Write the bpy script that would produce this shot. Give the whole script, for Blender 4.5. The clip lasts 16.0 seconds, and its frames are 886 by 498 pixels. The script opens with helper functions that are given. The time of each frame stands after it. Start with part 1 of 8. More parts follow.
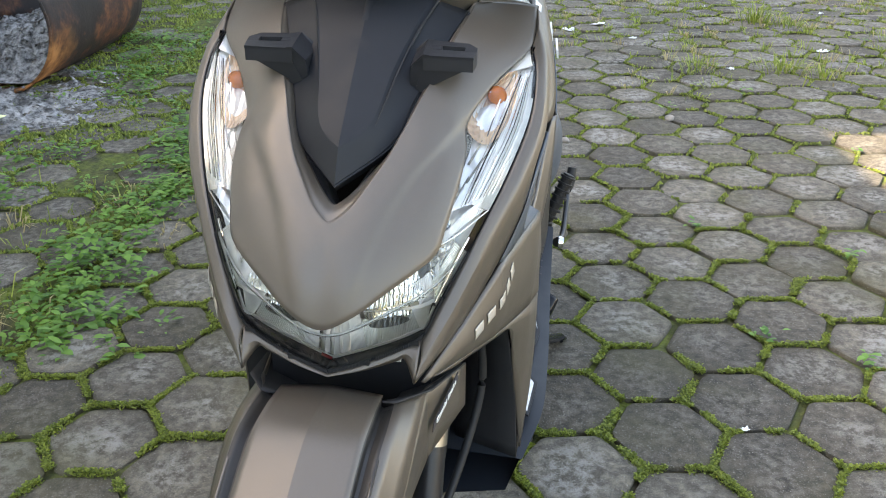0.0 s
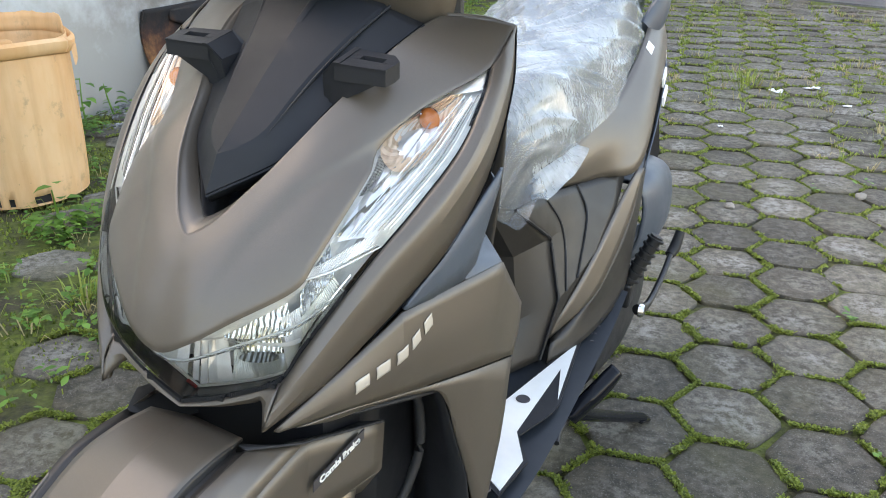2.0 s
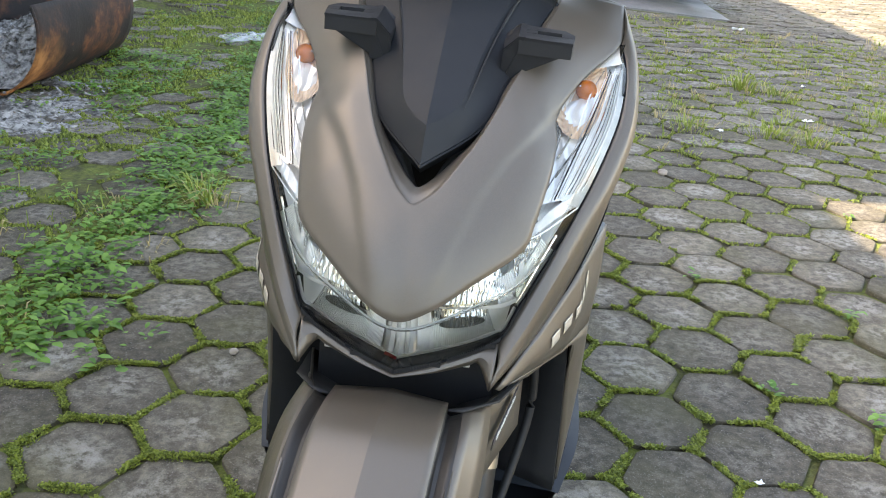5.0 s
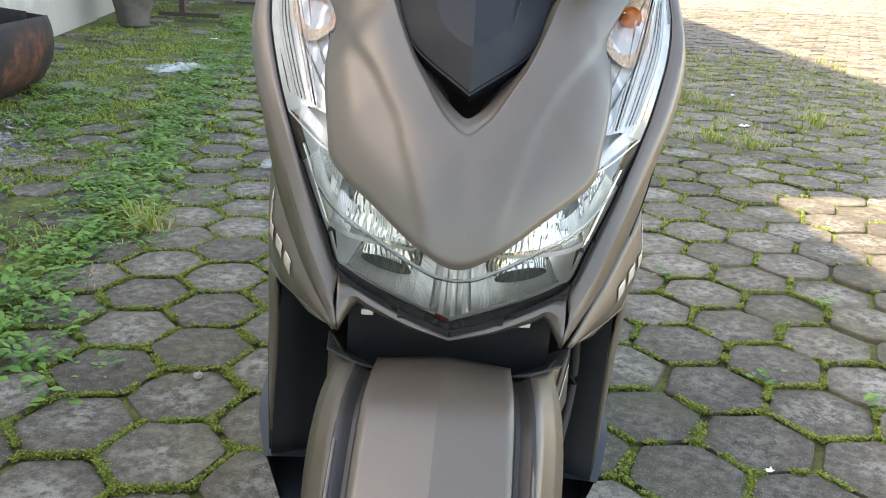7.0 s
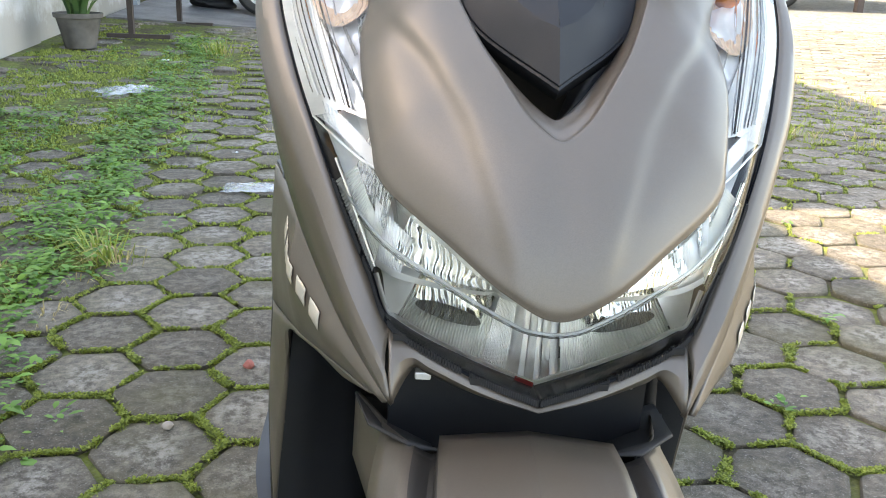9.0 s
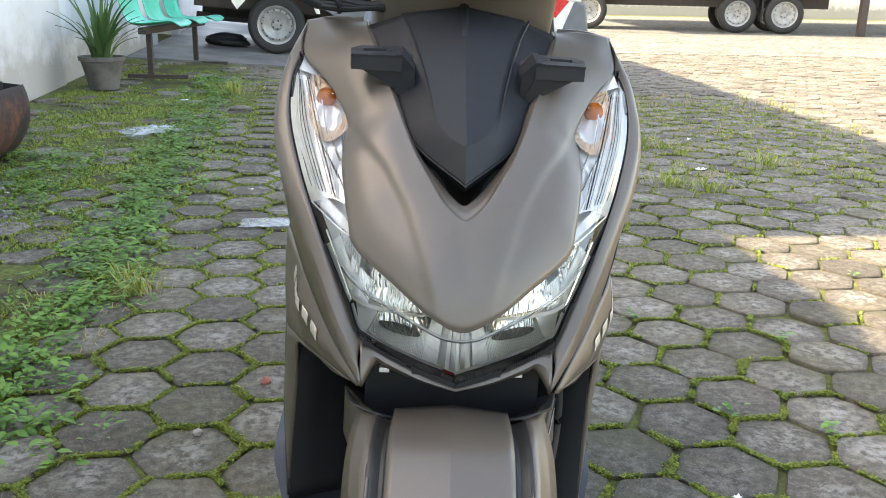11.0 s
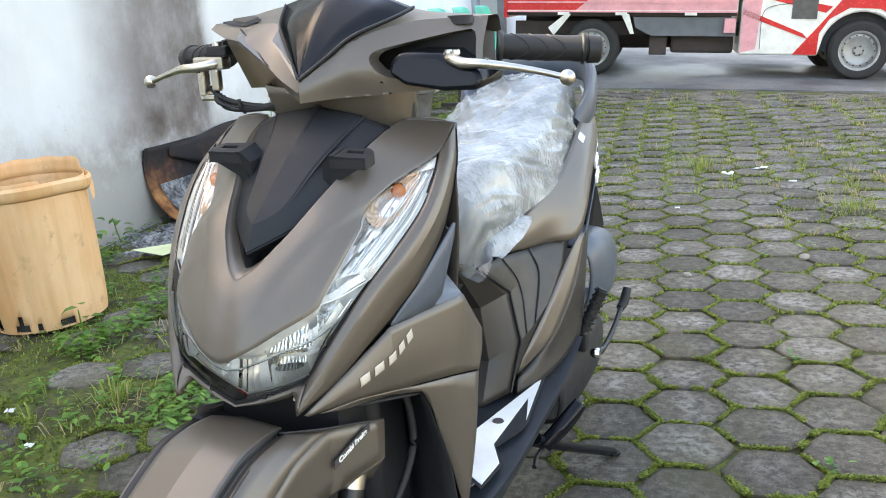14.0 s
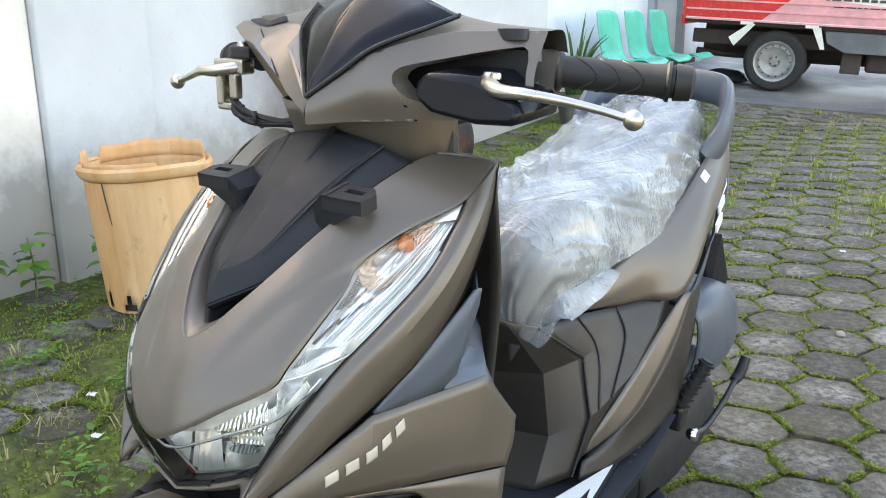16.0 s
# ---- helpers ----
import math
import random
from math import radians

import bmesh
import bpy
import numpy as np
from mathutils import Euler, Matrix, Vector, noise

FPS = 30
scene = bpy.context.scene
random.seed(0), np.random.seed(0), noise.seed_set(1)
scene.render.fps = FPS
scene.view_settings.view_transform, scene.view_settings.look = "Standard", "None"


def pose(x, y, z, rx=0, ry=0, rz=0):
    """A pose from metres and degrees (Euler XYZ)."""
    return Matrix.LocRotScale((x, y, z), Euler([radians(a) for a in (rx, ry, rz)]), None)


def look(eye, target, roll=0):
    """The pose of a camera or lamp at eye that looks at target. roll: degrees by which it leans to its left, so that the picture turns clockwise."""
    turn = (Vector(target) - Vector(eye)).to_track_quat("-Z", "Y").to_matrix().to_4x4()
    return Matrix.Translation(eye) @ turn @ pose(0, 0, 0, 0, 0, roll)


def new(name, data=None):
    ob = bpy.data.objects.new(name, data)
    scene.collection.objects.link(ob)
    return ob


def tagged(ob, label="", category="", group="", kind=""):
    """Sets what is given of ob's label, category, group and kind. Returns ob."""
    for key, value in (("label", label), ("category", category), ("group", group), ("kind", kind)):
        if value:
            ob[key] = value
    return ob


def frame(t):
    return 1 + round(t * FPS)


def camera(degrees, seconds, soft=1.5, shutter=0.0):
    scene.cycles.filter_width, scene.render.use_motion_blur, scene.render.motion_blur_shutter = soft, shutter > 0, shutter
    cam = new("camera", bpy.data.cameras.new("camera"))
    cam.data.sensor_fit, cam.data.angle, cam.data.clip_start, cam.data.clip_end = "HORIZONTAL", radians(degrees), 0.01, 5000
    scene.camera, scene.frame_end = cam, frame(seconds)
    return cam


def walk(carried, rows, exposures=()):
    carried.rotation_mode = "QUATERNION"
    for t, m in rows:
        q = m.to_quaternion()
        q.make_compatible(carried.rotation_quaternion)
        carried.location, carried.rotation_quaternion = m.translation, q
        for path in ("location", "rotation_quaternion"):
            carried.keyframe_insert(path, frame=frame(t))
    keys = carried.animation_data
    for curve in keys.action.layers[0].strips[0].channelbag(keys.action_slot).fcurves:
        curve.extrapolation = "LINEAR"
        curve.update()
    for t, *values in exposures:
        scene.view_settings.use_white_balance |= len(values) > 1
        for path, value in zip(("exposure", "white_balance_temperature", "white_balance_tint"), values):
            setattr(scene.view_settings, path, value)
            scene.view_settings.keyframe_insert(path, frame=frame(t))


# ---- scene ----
cam = camera(53.5, 16.0, 1.0)
PATH = [
    (0, (0.198, -0.706, 1.094), (-0.009, 1.085, 0.227), -0.9),
    (0.5, (0.282, -0.692, 1.093), (-0.08, 1.096, 0.272), -0.5),
    (1, (0.377, -0.622, 1.072), (-0.152, 1.143, 0.294), -0.3),
    (1.5, (0.435, -0.558, 1.051), (-0.193, 1.174, 0.275), -0.0),
    (2, (0.458, -0.526, 1.039), (-0.234, 1.184, 0.266), 0.9),
    (2.5, (0.459, -0.524, 1.032), (-0.267, 1.172, 0.261), 1.4),
    (3, (0.431, -0.553, 1.04), (-0.305, 1.141, 0.272), 1.8),
    (3.5, (0.385, -0.615, 1.056), (-0.344, 1.087, 0.3), 2.1),
    (4, (0.278, -0.691, 1.071), (-0.198, 1.1, 0.32), 4.5),
    (4.5, (0.154, -0.717, 1.057), (-0.067, 1.125, 0.31), 5.3),
    (4.7, (0.121, -0.696, 1.036), (-0.051, 1.146, 0.276), 4.9),
    (6.8, (-0.022, -0.631, 0.933), (0.01, 1.247, 0.247), 2.6),
    (7, (-0.018, -0.612, 0.902), (0.019, 1.272, 0.231), 2.7),
    (7.5, (-0.002, -0.527, 0.865), (0.032, 1.369, 0.23), 2.7),
    (8, (-0.002, -0.444, 0.845), (0.037, 1.452, 0.211), 2.7),
    (8.5, (-0.039, -0.418, 0.839), (0.095, 1.477, 0.214), 3.4),
    (9, (-0.09, -0.452, 0.858), (0.048, 1.443, 0.234), 2.1),
    (9.5, (-0.113, -0.505, 0.902), (0.027, 1.392, 0.282), 1.6),
    (10, (-0.121, -0.577, 0.935), (0.024, 1.321, 0.321), 1.4),
    (10.2, (-0.127, -0.619, 0.936), (0.025, 1.283, 0.336), 1.8),
    (12.3, (0.217, -0.821, 1.023), (0.075, 1.094, 0.464), -1.4),
    (12.5, (0.259, -0.845, 1.026), (0.052, 1.065, 0.47), -1.6),
    (13, (0.388, -0.924, 1.055), (0.045, 0.967, 0.504), -1.8),
    (13.5, (0.502, -0.895, 1.066), (0.001, 0.965, 0.525), -2.8),
    (14, (0.607, -0.825, 1.063), (-0.097, 0.971, 0.534), -3.8),
    (14.5, (0.634, -0.775, 1.051), (-0.167, 0.982, 0.53), -1.5),
    (15, (0.589, -0.674, 1.041), (-0.279, 1.05, 0.517), -0.3),
    (15.5, (0.574, -0.589, 1.042), (-0.332, 1.115, 0.517), 0.2),
    (16, (0.649, -0.527, 1.071), (-0.38, 1.106, 0.547), -0.6),
]
EXPOSURES = [(0, 2.82, 8900, 12), (0.5, 2.92, 8900, 12), (1.2, 2.83, 8900, 12), (3, 2.82, 8900, 12), (4.7, 2.87, 8900, 12), (7, 2.88, 8900, 12), (8, 3.1, 8900, 12), (9, 3.15, 8900, 12), (10.2, 2.92, 8900, 12), (12.3, 2.82, 8900, 12), (14.5, 2.9, 8900, 12), (16, 2.86, 8900, 12)]
walk(cam, [(t, look(eye, aim, roll)) for t, eye, aim, roll in PATH], EXPOSURES)

# ---- light ----
SUN_EL = 45.0
world = bpy.data.worlds.new("sky")
scene.world = world
world.use_nodes = True
wn = world.node_tree.nodes
wn.clear()
sky = wn.new("ShaderNodeTexSky")
sky.sky_type = 'NISHITA'
sky.sun_disc = False
sky.sun_elevation = radians(SUN_EL)
sky.sun_rotation = radians(270)
sky.air_density, sky.dust_density, sky.ozone_density = 1.0, 1.2, 0.0
bg = wn.new("ShaderNodeBackground")
bg.inputs[1].default_value = 0.15
wo = wn.new("ShaderNodeOutputWorld")
world.node_tree.links.new(sky.outputs[0], bg.inputs[0])
world.node_tree.links.new(bg.outputs[0], wo.inputs[0])
sun = new("sun", bpy.data.lights.new("sun", 'SUN'))
sun.data.energy = 3.0
sun.data.angle = radians(0.6)
sun.data.color = (1.0, 0.965, 0.92)
sun.matrix_world = look((0, 0, 0), (math.cos(radians(SUN_EL)), 0, -math.sin(radians(SUN_EL))))

# ---- materials ----
class Mat:
    """A node material with a few short helpers."""

    def __init__(self, name, color=(0.5, 0.5, 0.5), rough=0.5, metal=0.0, spec=0.5):
        self.m = bpy.data.materials.new(name)
        self.m.use_nodes = True
        self.t = self.m.node_tree
        self.n = self.t.nodes
        self.b = self.n["Principled BSDF"]
        self.b.inputs["Base Color"].default_value = (*color, 1)
        self.b.inputs["Roughness"].default_value = rough
        self.b.inputs["Metallic"].default_value = metal
        self.b.inputs["Specular IOR Level"].default_value = spec
        self.co = None

    def link(self, a, b):
        self.t.links.new(a, b)

    def coords(self, kind="Object"):
        if self.co is None:
            self.co = self.n.new("ShaderNodeTexCoord")
        return self.co.outputs[kind]

    def noise(self, scale, detail=4.0, rough=0.55, kind="Object", stretch=None):
        x = self.n.new("ShaderNodeTexNoise")
        x.inputs["Scale"].default_value, x.inputs["Detail"].default_value = scale, detail
        x.inputs["Roughness"].default_value = rough
        src = self.coords(kind)
        if stretch:
            mp = self.n.new("ShaderNodeMapping")
            mp.inputs["Scale"].default_value = stretch
            self.link(src, mp.inputs[0])
            src = mp.outputs[0]
        self.link(src, x.inputs["Vector"])
        return x.outputs["Fac"]

    def voronoi(self, scale, feature='F1', stretch=None):
        x = self.n.new("ShaderNodeTexVoronoi")
        x.feature = feature
        x.inputs["Scale"].default_value = scale
        src = self.coords()
        if stretch:
            mp = self.n.new("ShaderNodeMapping")
            mp.inputs["Scale"].default_value = stretch
            self.link(src, mp.inputs[0])
            src = mp.outputs[0]
        self.link(src, x.inputs["Vector"])
        return x.outputs["Distance"]

    def ramp(self, fac, *stops):
        r = self.n.new("ShaderNodeValToRGB")
        e = r.color_ramp.elements
        while len(e) < len(stops):
            e.new(0.5)
        for k, (p, c) in zip(e, stops):
            k.position = p
            k.color = (c, c, c, 1) if isinstance(c, (int, float)) else (*c, 1)
        self.link(fac, r.inputs[0])
        return r.outputs[0]

    def math(self, op, a, b=None):
        x = self.n.new("ShaderNodeMath")
        x.operation = op
        for i, v in enumerate((a, b)):
            if v is None:
                continue
            if isinstance(v, (int, float)):
                x.inputs[i].default_value = v
            else:
                self.link(v, x.inputs[i])
        return x.outputs[0]

    def mix(self, fac, a, b, mode='MIX'):
        x = self.n.new("ShaderNodeMix")
        x.data_type, x.blend_type = 'RGBA', mode
        for i, v in ((0, fac), (6, a), (7, b)):
            if isinstance(v, (int, float)):
                x.inputs[i].default_value = v
            elif isinstance(v, tuple):
                x.inputs[i].default_value = (*v, 1)
            else:
                self.link(v, x.inputs[i])
        return x.outputs[2]

    def random(self):
        return self.n.new("ShaderNodeObjectInfo").outputs["Random"]

    def island(self):
        return self.n.new("ShaderNodeNewGeometry").outputs["Random Per Island"]

    def color(self, sock):
        self.link(sock, self.b.inputs["Base Color"])
        return self

    def rough(self, sock):
        self.link(sock, self.b.inputs["Roughness"])
        return self

    def bump(self, sock, strength=0.3, dist=0.002):
        x = self.n.new("ShaderNodeBump")
        x.inputs["Strength"].default_value, x.inputs["Distance"].default_value = strength, dist
        self.link(sock, x.inputs["Height"])
        last = self.b.inputs["Normal"].links
        if last:
            self.link(last[0].from_socket, x.inputs["Normal"])
        self.link(x.outputs[0], self.b.inputs["Normal"])
        return self


def plain(name, color, rough=0.5, metal=0.0, grain=0.0, scale=400, vary=0.12, spec=0.5):
    """Paint, plastic or metal with slight mottling and grain."""
    k = Mat(name, color, rough, metal, spec)
    dark = tuple(c * (1 - vary) for c in color)
    light = tuple(min(1, c * (1 + vary)) for c in color)
    k.color(k.mix(k.ramp(k.noise(9, 5), (0.3, 0.0), (0.7, 1.0)), dark, light))
    k.rough(k.ramp(k.noise(35, 4), (0.25, max(0.02, rough - 0.06)), (0.75, min(1, rough + 0.06))))
    if grain:
        k.bump(k.noise(scale, 3), grain, 0.001)
    return k.m


def brown_paint():
    """Satin metallic brown: fine flakes under a matt clear coat."""
    k = Mat("matte_brown_paint", (0.2, 0.165, 0.135), 0.40, 0.22, 0.85)
    fleck = k.ramp(k.noise(2600, 2), (0.35, 0.0), (0.65, 1.0))
    k.color(k.mix(fleck, (0.072, 0.0585, 0.046), (0.116, 0.097, 0.079)))
    dust = k.ramp(k.noise(14, 6), (0.35, 0.36), (0.75, 0.44))
    k.rough(dust)
    k.bump(k.noise(1800, 2), 0.04, 0.0005)
    return k.m


def paver_mat(use_island):
    """Weathered concrete: dark grime, a pale scuffed crown, fine light grit, moss stains at the rim."""
    k = Mat("concrete_paver", (0.11, 0.105, 0.1), 0.85)
    rnd = k.island() if use_island else k.random()
    pos = k.n.new("ShaderNodeNewGeometry").outputs["Position"]

    def nz(s, d, r=0.55):
        x = k.n.new("ShaderNodeTexNoise")
        x.inputs["Scale"].default_value, x.inputs["Detail"].default_value = s, d
        x.inputs["Roughness"].default_value = r
        k.link(pos, x.inputs["Vector"])
        return x.outputs["Fac"]
    n1, n2, n3, n4 = nz(5.5, 7, 0.62), nz(38, 8, 0.74), nz(240, 4, 0.7), nz(700, 2)
    base = k.mix(rnd, (0.078, 0.064, 0.046), (0.152, 0.130, 0.099))
    tone = k.ramp(nz(1.7, 3), (0.38, 0.72), (0.62, 1.12))
    base = k.mix(1.0, base, tone, 'MULTIPLY')
    mottle = k.ramp(n2, (0.32, 0.36), (0.50, 0.97), (0.68, 1.95))
    base = k.mix(1.0, base, mottle, 'MULTIPLY')
    if use_island:
        crown = k.ramp(n1, (0.47, 0.0), (0.60, 0.75))
    else:
        ln = k.n.new("ShaderNodeVectorMath")
        ln.operation = 'LENGTH'
        k.link(k.coords("Object"), ln.inputs[0])
        rad = k.math('ADD', ln.outputs["Value"], k.math('MULTIPLY', k.math('SUBTRACT', n1, 0.5), -0.40))
        crown = k.ramp(rad, (0.01, 1.0), (0.075, 0.0))
        crown = k.math('MULTIPLY', crown, k.ramp(rnd, (0.15, 0.22), (0.95, 1.0)))
        rim = k.ramp(k.math('ADD', ln.outputs["Value"], k.math('MULTIPLY', k.math('SUBTRACT', n2, 0.5), 0.05)), (0.092, 0.0), (0.122, 0.74))
        base = k.mix(rim, base, (0.058, 0.050, 0.026))
    scuff = k.ramp(n2, (0.44, 0.0), (0.56, 1.0))
    base = k.mix(k.math('MULTIPLY', crown, scuff), base, (0.285, 0.268, 0.240))
    grit = k.ramp(n3, (0.58, 0.0), (0.68, 1.0))
    base = k.mix(k.math('MULTIPLY', grit, 0.68), base, (0.33, 0.31, 0.27))
    pore = k.ramp(n4, (0.34, 0.45), (0.46, 1.0))
    base = k.mix(1.0, base, pore, 'MULTIPLY')
    algae = k.ramp(nz(3.1, 5), (0.50, 0.0), (0.68, 0.45))
    base = k.mix(algae, base, (0.078, 0.072, 0.026))
    k.color(base)
    k.bump(n2, 0.7, 0.005)
    k.bump(n3, 0.8, 0.002)
    return k.m


def ground_mat():
    k = Mat("mossy_soil", (0.05, 0.05, 0.03), 0.95)
    big = k.ramp(k.noise(5.5, 6), (0.36, 0.0), (0.56, 1.0))
    fine = k.ramp(k.noise(45, 6), (0.35, 0.0), (0.65, 1.0))
    soil = k.mix(fine, (0.030, 0.024, 0.014), (0.080, 0.064, 0.036))
    moss = k.mix(fine, (0.050, 0.064, 0.010), (0.130, 0.155, 0.022))
    k.color(k.mix(big, soil, moss))
    k.bump(k.noise(120, 5), 0.8, 0.008)
    return k.m


def far_ground_mat():
    k = Mat("far_pavers", (0.2, 0.19, 0.18), 0.9)
    cells = k.voronoi(4.6, 'DISTANCE_TO_EDGE')
    joint = k.ramp(cells, (0.03, 0.0), (0.09, 1.0))
    tone = k.ramp(k.noise(1.2, 6), (0.3, 0.0), (0.7, 1.0))
    stone = k.mix(tone, (0.10, 0.097, 0.09), (0.19, 0.183, 0.17))
    k.color(k.mix(joint, (0.06, 0.065, 0.04), stone))
    k.bump(joint, 0.4, 0.01)
    return k.m


def concrete_mat():
    k = Mat("damp_concrete", (0.2, 0.19, 0.18), 0.6)
    tone = k.ramp(k.noise(1.1, 6), (0.35, 0.0), (0.65, 1.0))
    fine = k.ramp(k.noise(40, 5), (0.3, 0.8), (0.7, 1.15))
    k.color(k.mix(1.0, k.mix(tone, (0.085, 0.085, 0.088), (0.21, 0.205, 0.2)), fine, 'MULTIPLY'))
    k.rough(k.ramp(k.noise(0.9, 4), (0.4, 0.42), (0.62, 0.85)))
    k.bump(k.noise(90, 4), 0.3, 0.002)
    return k.m


def wall_mat(tint, soot):
    k = Mat("whitewashed_plaster", (0.8, 0.8, 0.8), 0.9)
    pos = k.coords("Object")
    sep = k.n.new("ShaderNodeSeparateXYZ")
    k.link(pos, sep.inputs[0])
    base = k.mix(k.ramp(k.noise(2.2, 6), (0.35, 0.0), (0.7, 1.0)), tuple(c * 0.86 for c in tint), tint)
    # rising damp and grime, with a ragged upper edge
    h = k.math('ADD', k.math('MULTIPLY', sep.outputs[2], 1.25), k.math('MULTIPLY', k.noise(5, 7, 0.65), -0.9))
    damp = k.ramp(h, (0.0, 0.85), (0.22, 0.30), (0.45, 0.0))
    base = k.mix(damp, base, (0.30, 0.285, 0.255))
    flakes = k.ramp(k.noise(16, 8, 0.7), (0.62, 0.0), (0.68, 0.55))
    base = k.mix(k.math('MULTIPLY', flakes, k.ramp(h, (0.2, 1.0), (0.9, 0.12))), base, (0.33, 0.33, 0.35))
    streak = k.ramp(k.noise(2.0, 5, 0.6, stretch=(3.0, 3.0, 0.25)), (0.55, 0.0), (0.75, 0.18))
    base = k.mix(streak, base, (0.47, 0.455, 0.43))
    if soot:
        # smoke stain left by rubbish fires: broad, with a sharp far edge that leans as it rises
        lean = k.math('MULTIPLY', sep.outputs[2], -0.09)
        yc = k.math('ADD', k.math('ADD', sep.outputs[1], lean), k.math('MULTIPLY', k.math('SUBTRACT', k.noise(3.0, 6, 0.6), 0.5), 0.16))
        across = k.ramp(k.math('MULTIPLY', k.math('SUBTRACT', yc, 2.5), 0.8), (0.0, 0.0), (0.16, 0.42), (0.38, 0.82), (0.60, 0.93), (0.84, 1.0), (0.885, 0.35), (0.94, 0.0))
        rag = k.ramp(k.noise(4.5, 8, 0.7, stretch=(1, 1, 0.7)), (0.30, 0.70), (0.60, 1.0))
        foot = k.math('ADD', sep.outputs[2], k.math('MULTIPLY', k.math('SUBTRACT', k.noise(5, 7, 0.7), 0.5), 0.35))
        up = k.ramp(k.math('MULTIPLY', foot, 0.5), (0.15, 0.14), (0.255, 0.95), (0.40, 1.0), (0.95, 0.82))
        base = k.mix(k.math('MULTIPLY', k.math('MULTIPLY', across, rag), up), base, (0.088, 0.065, 0.054))
        # scorched plaster over the drum
        dy, dz = k.math('SUBTRACT', sep.outputs[1], 3.14), k.math('SUBTRACT', sep.outputs[2], 0.56)
        far = k.math('ADD', k.math('MULTIPLY', dy, dy), k.math('MULTIPLY', dz, dz))
        burn = k.ramp(k.math('ADD', far, k.math('MULTIPLY', k.noise(14, 6, 0.7), 0.018)), (0.008, 0.8), (0.022, 0.0))
        base = k.mix(burn, base, (0.055, 0.034, 0.026))
    k.color(base)
    k.bump(k.noise(55, 6), 0.35, 0.003)
    k.bump(k.noise(6, 5), 0.4, 0.01)
    return k.m


def leaf_mat(name, a, b, trans=0.25):
    k = Mat(name, a, 0.55)
    k.color(k.mix(k.island(), a, b))
    k.b.inputs["Subsurface Weight"].default_value = 0.0
    out = k.n["Material Output"]
    tr = k.n.new("ShaderNodeBsdfTranslucent")
    k.link(k.mix(k.island(), tuple(min(1, c * 1.6) for c in a), tuple(min(1, c * 1.6) for c in b)), tr.inputs[0])
    mx = k.n.new("ShaderNodeMixShader")
    mx.inputs[0].default_value = trans
    k.link(k.b.outputs[0], mx.inputs[1])
    k.link(tr.outputs[0], mx.inputs[2])
    k.link(mx.outputs[0], out.inputs[0])
    return k.m


def clear_mat(name, tint=(1, 1, 1), ior=1.45, rough=0.02, haze=0.0):
    """A clear pane: passes light straight through and mirrors by Fresnel."""
    k = Mat(name)
    k.n.remove(k.b)
    tr = k.n.new("ShaderNodeBsdfTransparent")
    tr.inputs[0].default_value = (*tint, 1)
    gl = k.n.new("ShaderNodeBsdfGlossy")
    gl.inputs["Roughness"].default_value = rough
    fr = k.n.new("ShaderNodeFresnel")
    fr.inputs[0].default_value = ior
    mx = k.n.new("ShaderNodeMixShader")
    k.link(fr.outputs[0], mx.inputs[0])
    k.link(tr.outputs[0], mx.inputs[1])
    k.link(gl.outputs[0], mx.inputs[2])
    k.link(mx.outputs[0], k.n["Material Output"].inputs[0])
    return k.m


def wrap_mat():
    """Crinkled clear polythene: sharp gloss over a thin milky film."""
    k = Mat("polythene_film", (0.56, 0.61, 0.64), 0.10, 0.0, 1.0)
    fold = k.ramp(k.noise(26, 3, 0.5, stretch=(1.0, 2.2, 1.0)), (0.42, 0.0), (0.5, 1.0), (0.58, 0.0))
    k.bump(fold, 0.5, 0.004)
    crinkle = k.ramp(k.noise(60, 2, 0.5, stretch=(1.6, 1.0, 1.0)), (0.44, 0.0), (0.5, 1.0), (0.56, 0.0))
    k.bump(crinkle, 0.24, 0.003)
    k.b.inputs["Coat Weight"].default_value = 1.0
    k.b.inputs["Coat Roughness"].default_value = 0.04
    tr = k.n.new("ShaderNodeBsdfTransparent")
    tr.inputs[0].default_value = (0.93, 0.95, 0.96, 1)
    mx = k.n.new("ShaderNodeMixShader")
    a = k.ramp(k.noise(9, 6, 0.65), (0.34, 0.30), (0.50, 0.46), (0.66, 0.70))
    # one tight layer over the nose of the seat, several loose ones behind it
    sep = k.n.new("ShaderNodeSeparateXYZ")
    k.link(k.coords("Object"), sep.inputs[0])
    layers = k.ramp(k.math('ADD', sep.outputs[1], k.math('MULTIPLY', k.noise(12, 4), 0.08)), (0.60, 0.40), (0.66, 1.0))
    k.link(k.math('MULTIPLY', a, layers), mx.inputs[0])
    k.link(tr.outputs[0], mx.inputs[1])
    k.link(k.b.outputs[0], mx.inputs[2])
    k.link(mx.outputs[0], k.n["Material Output"].inputs[0])
    return k.m


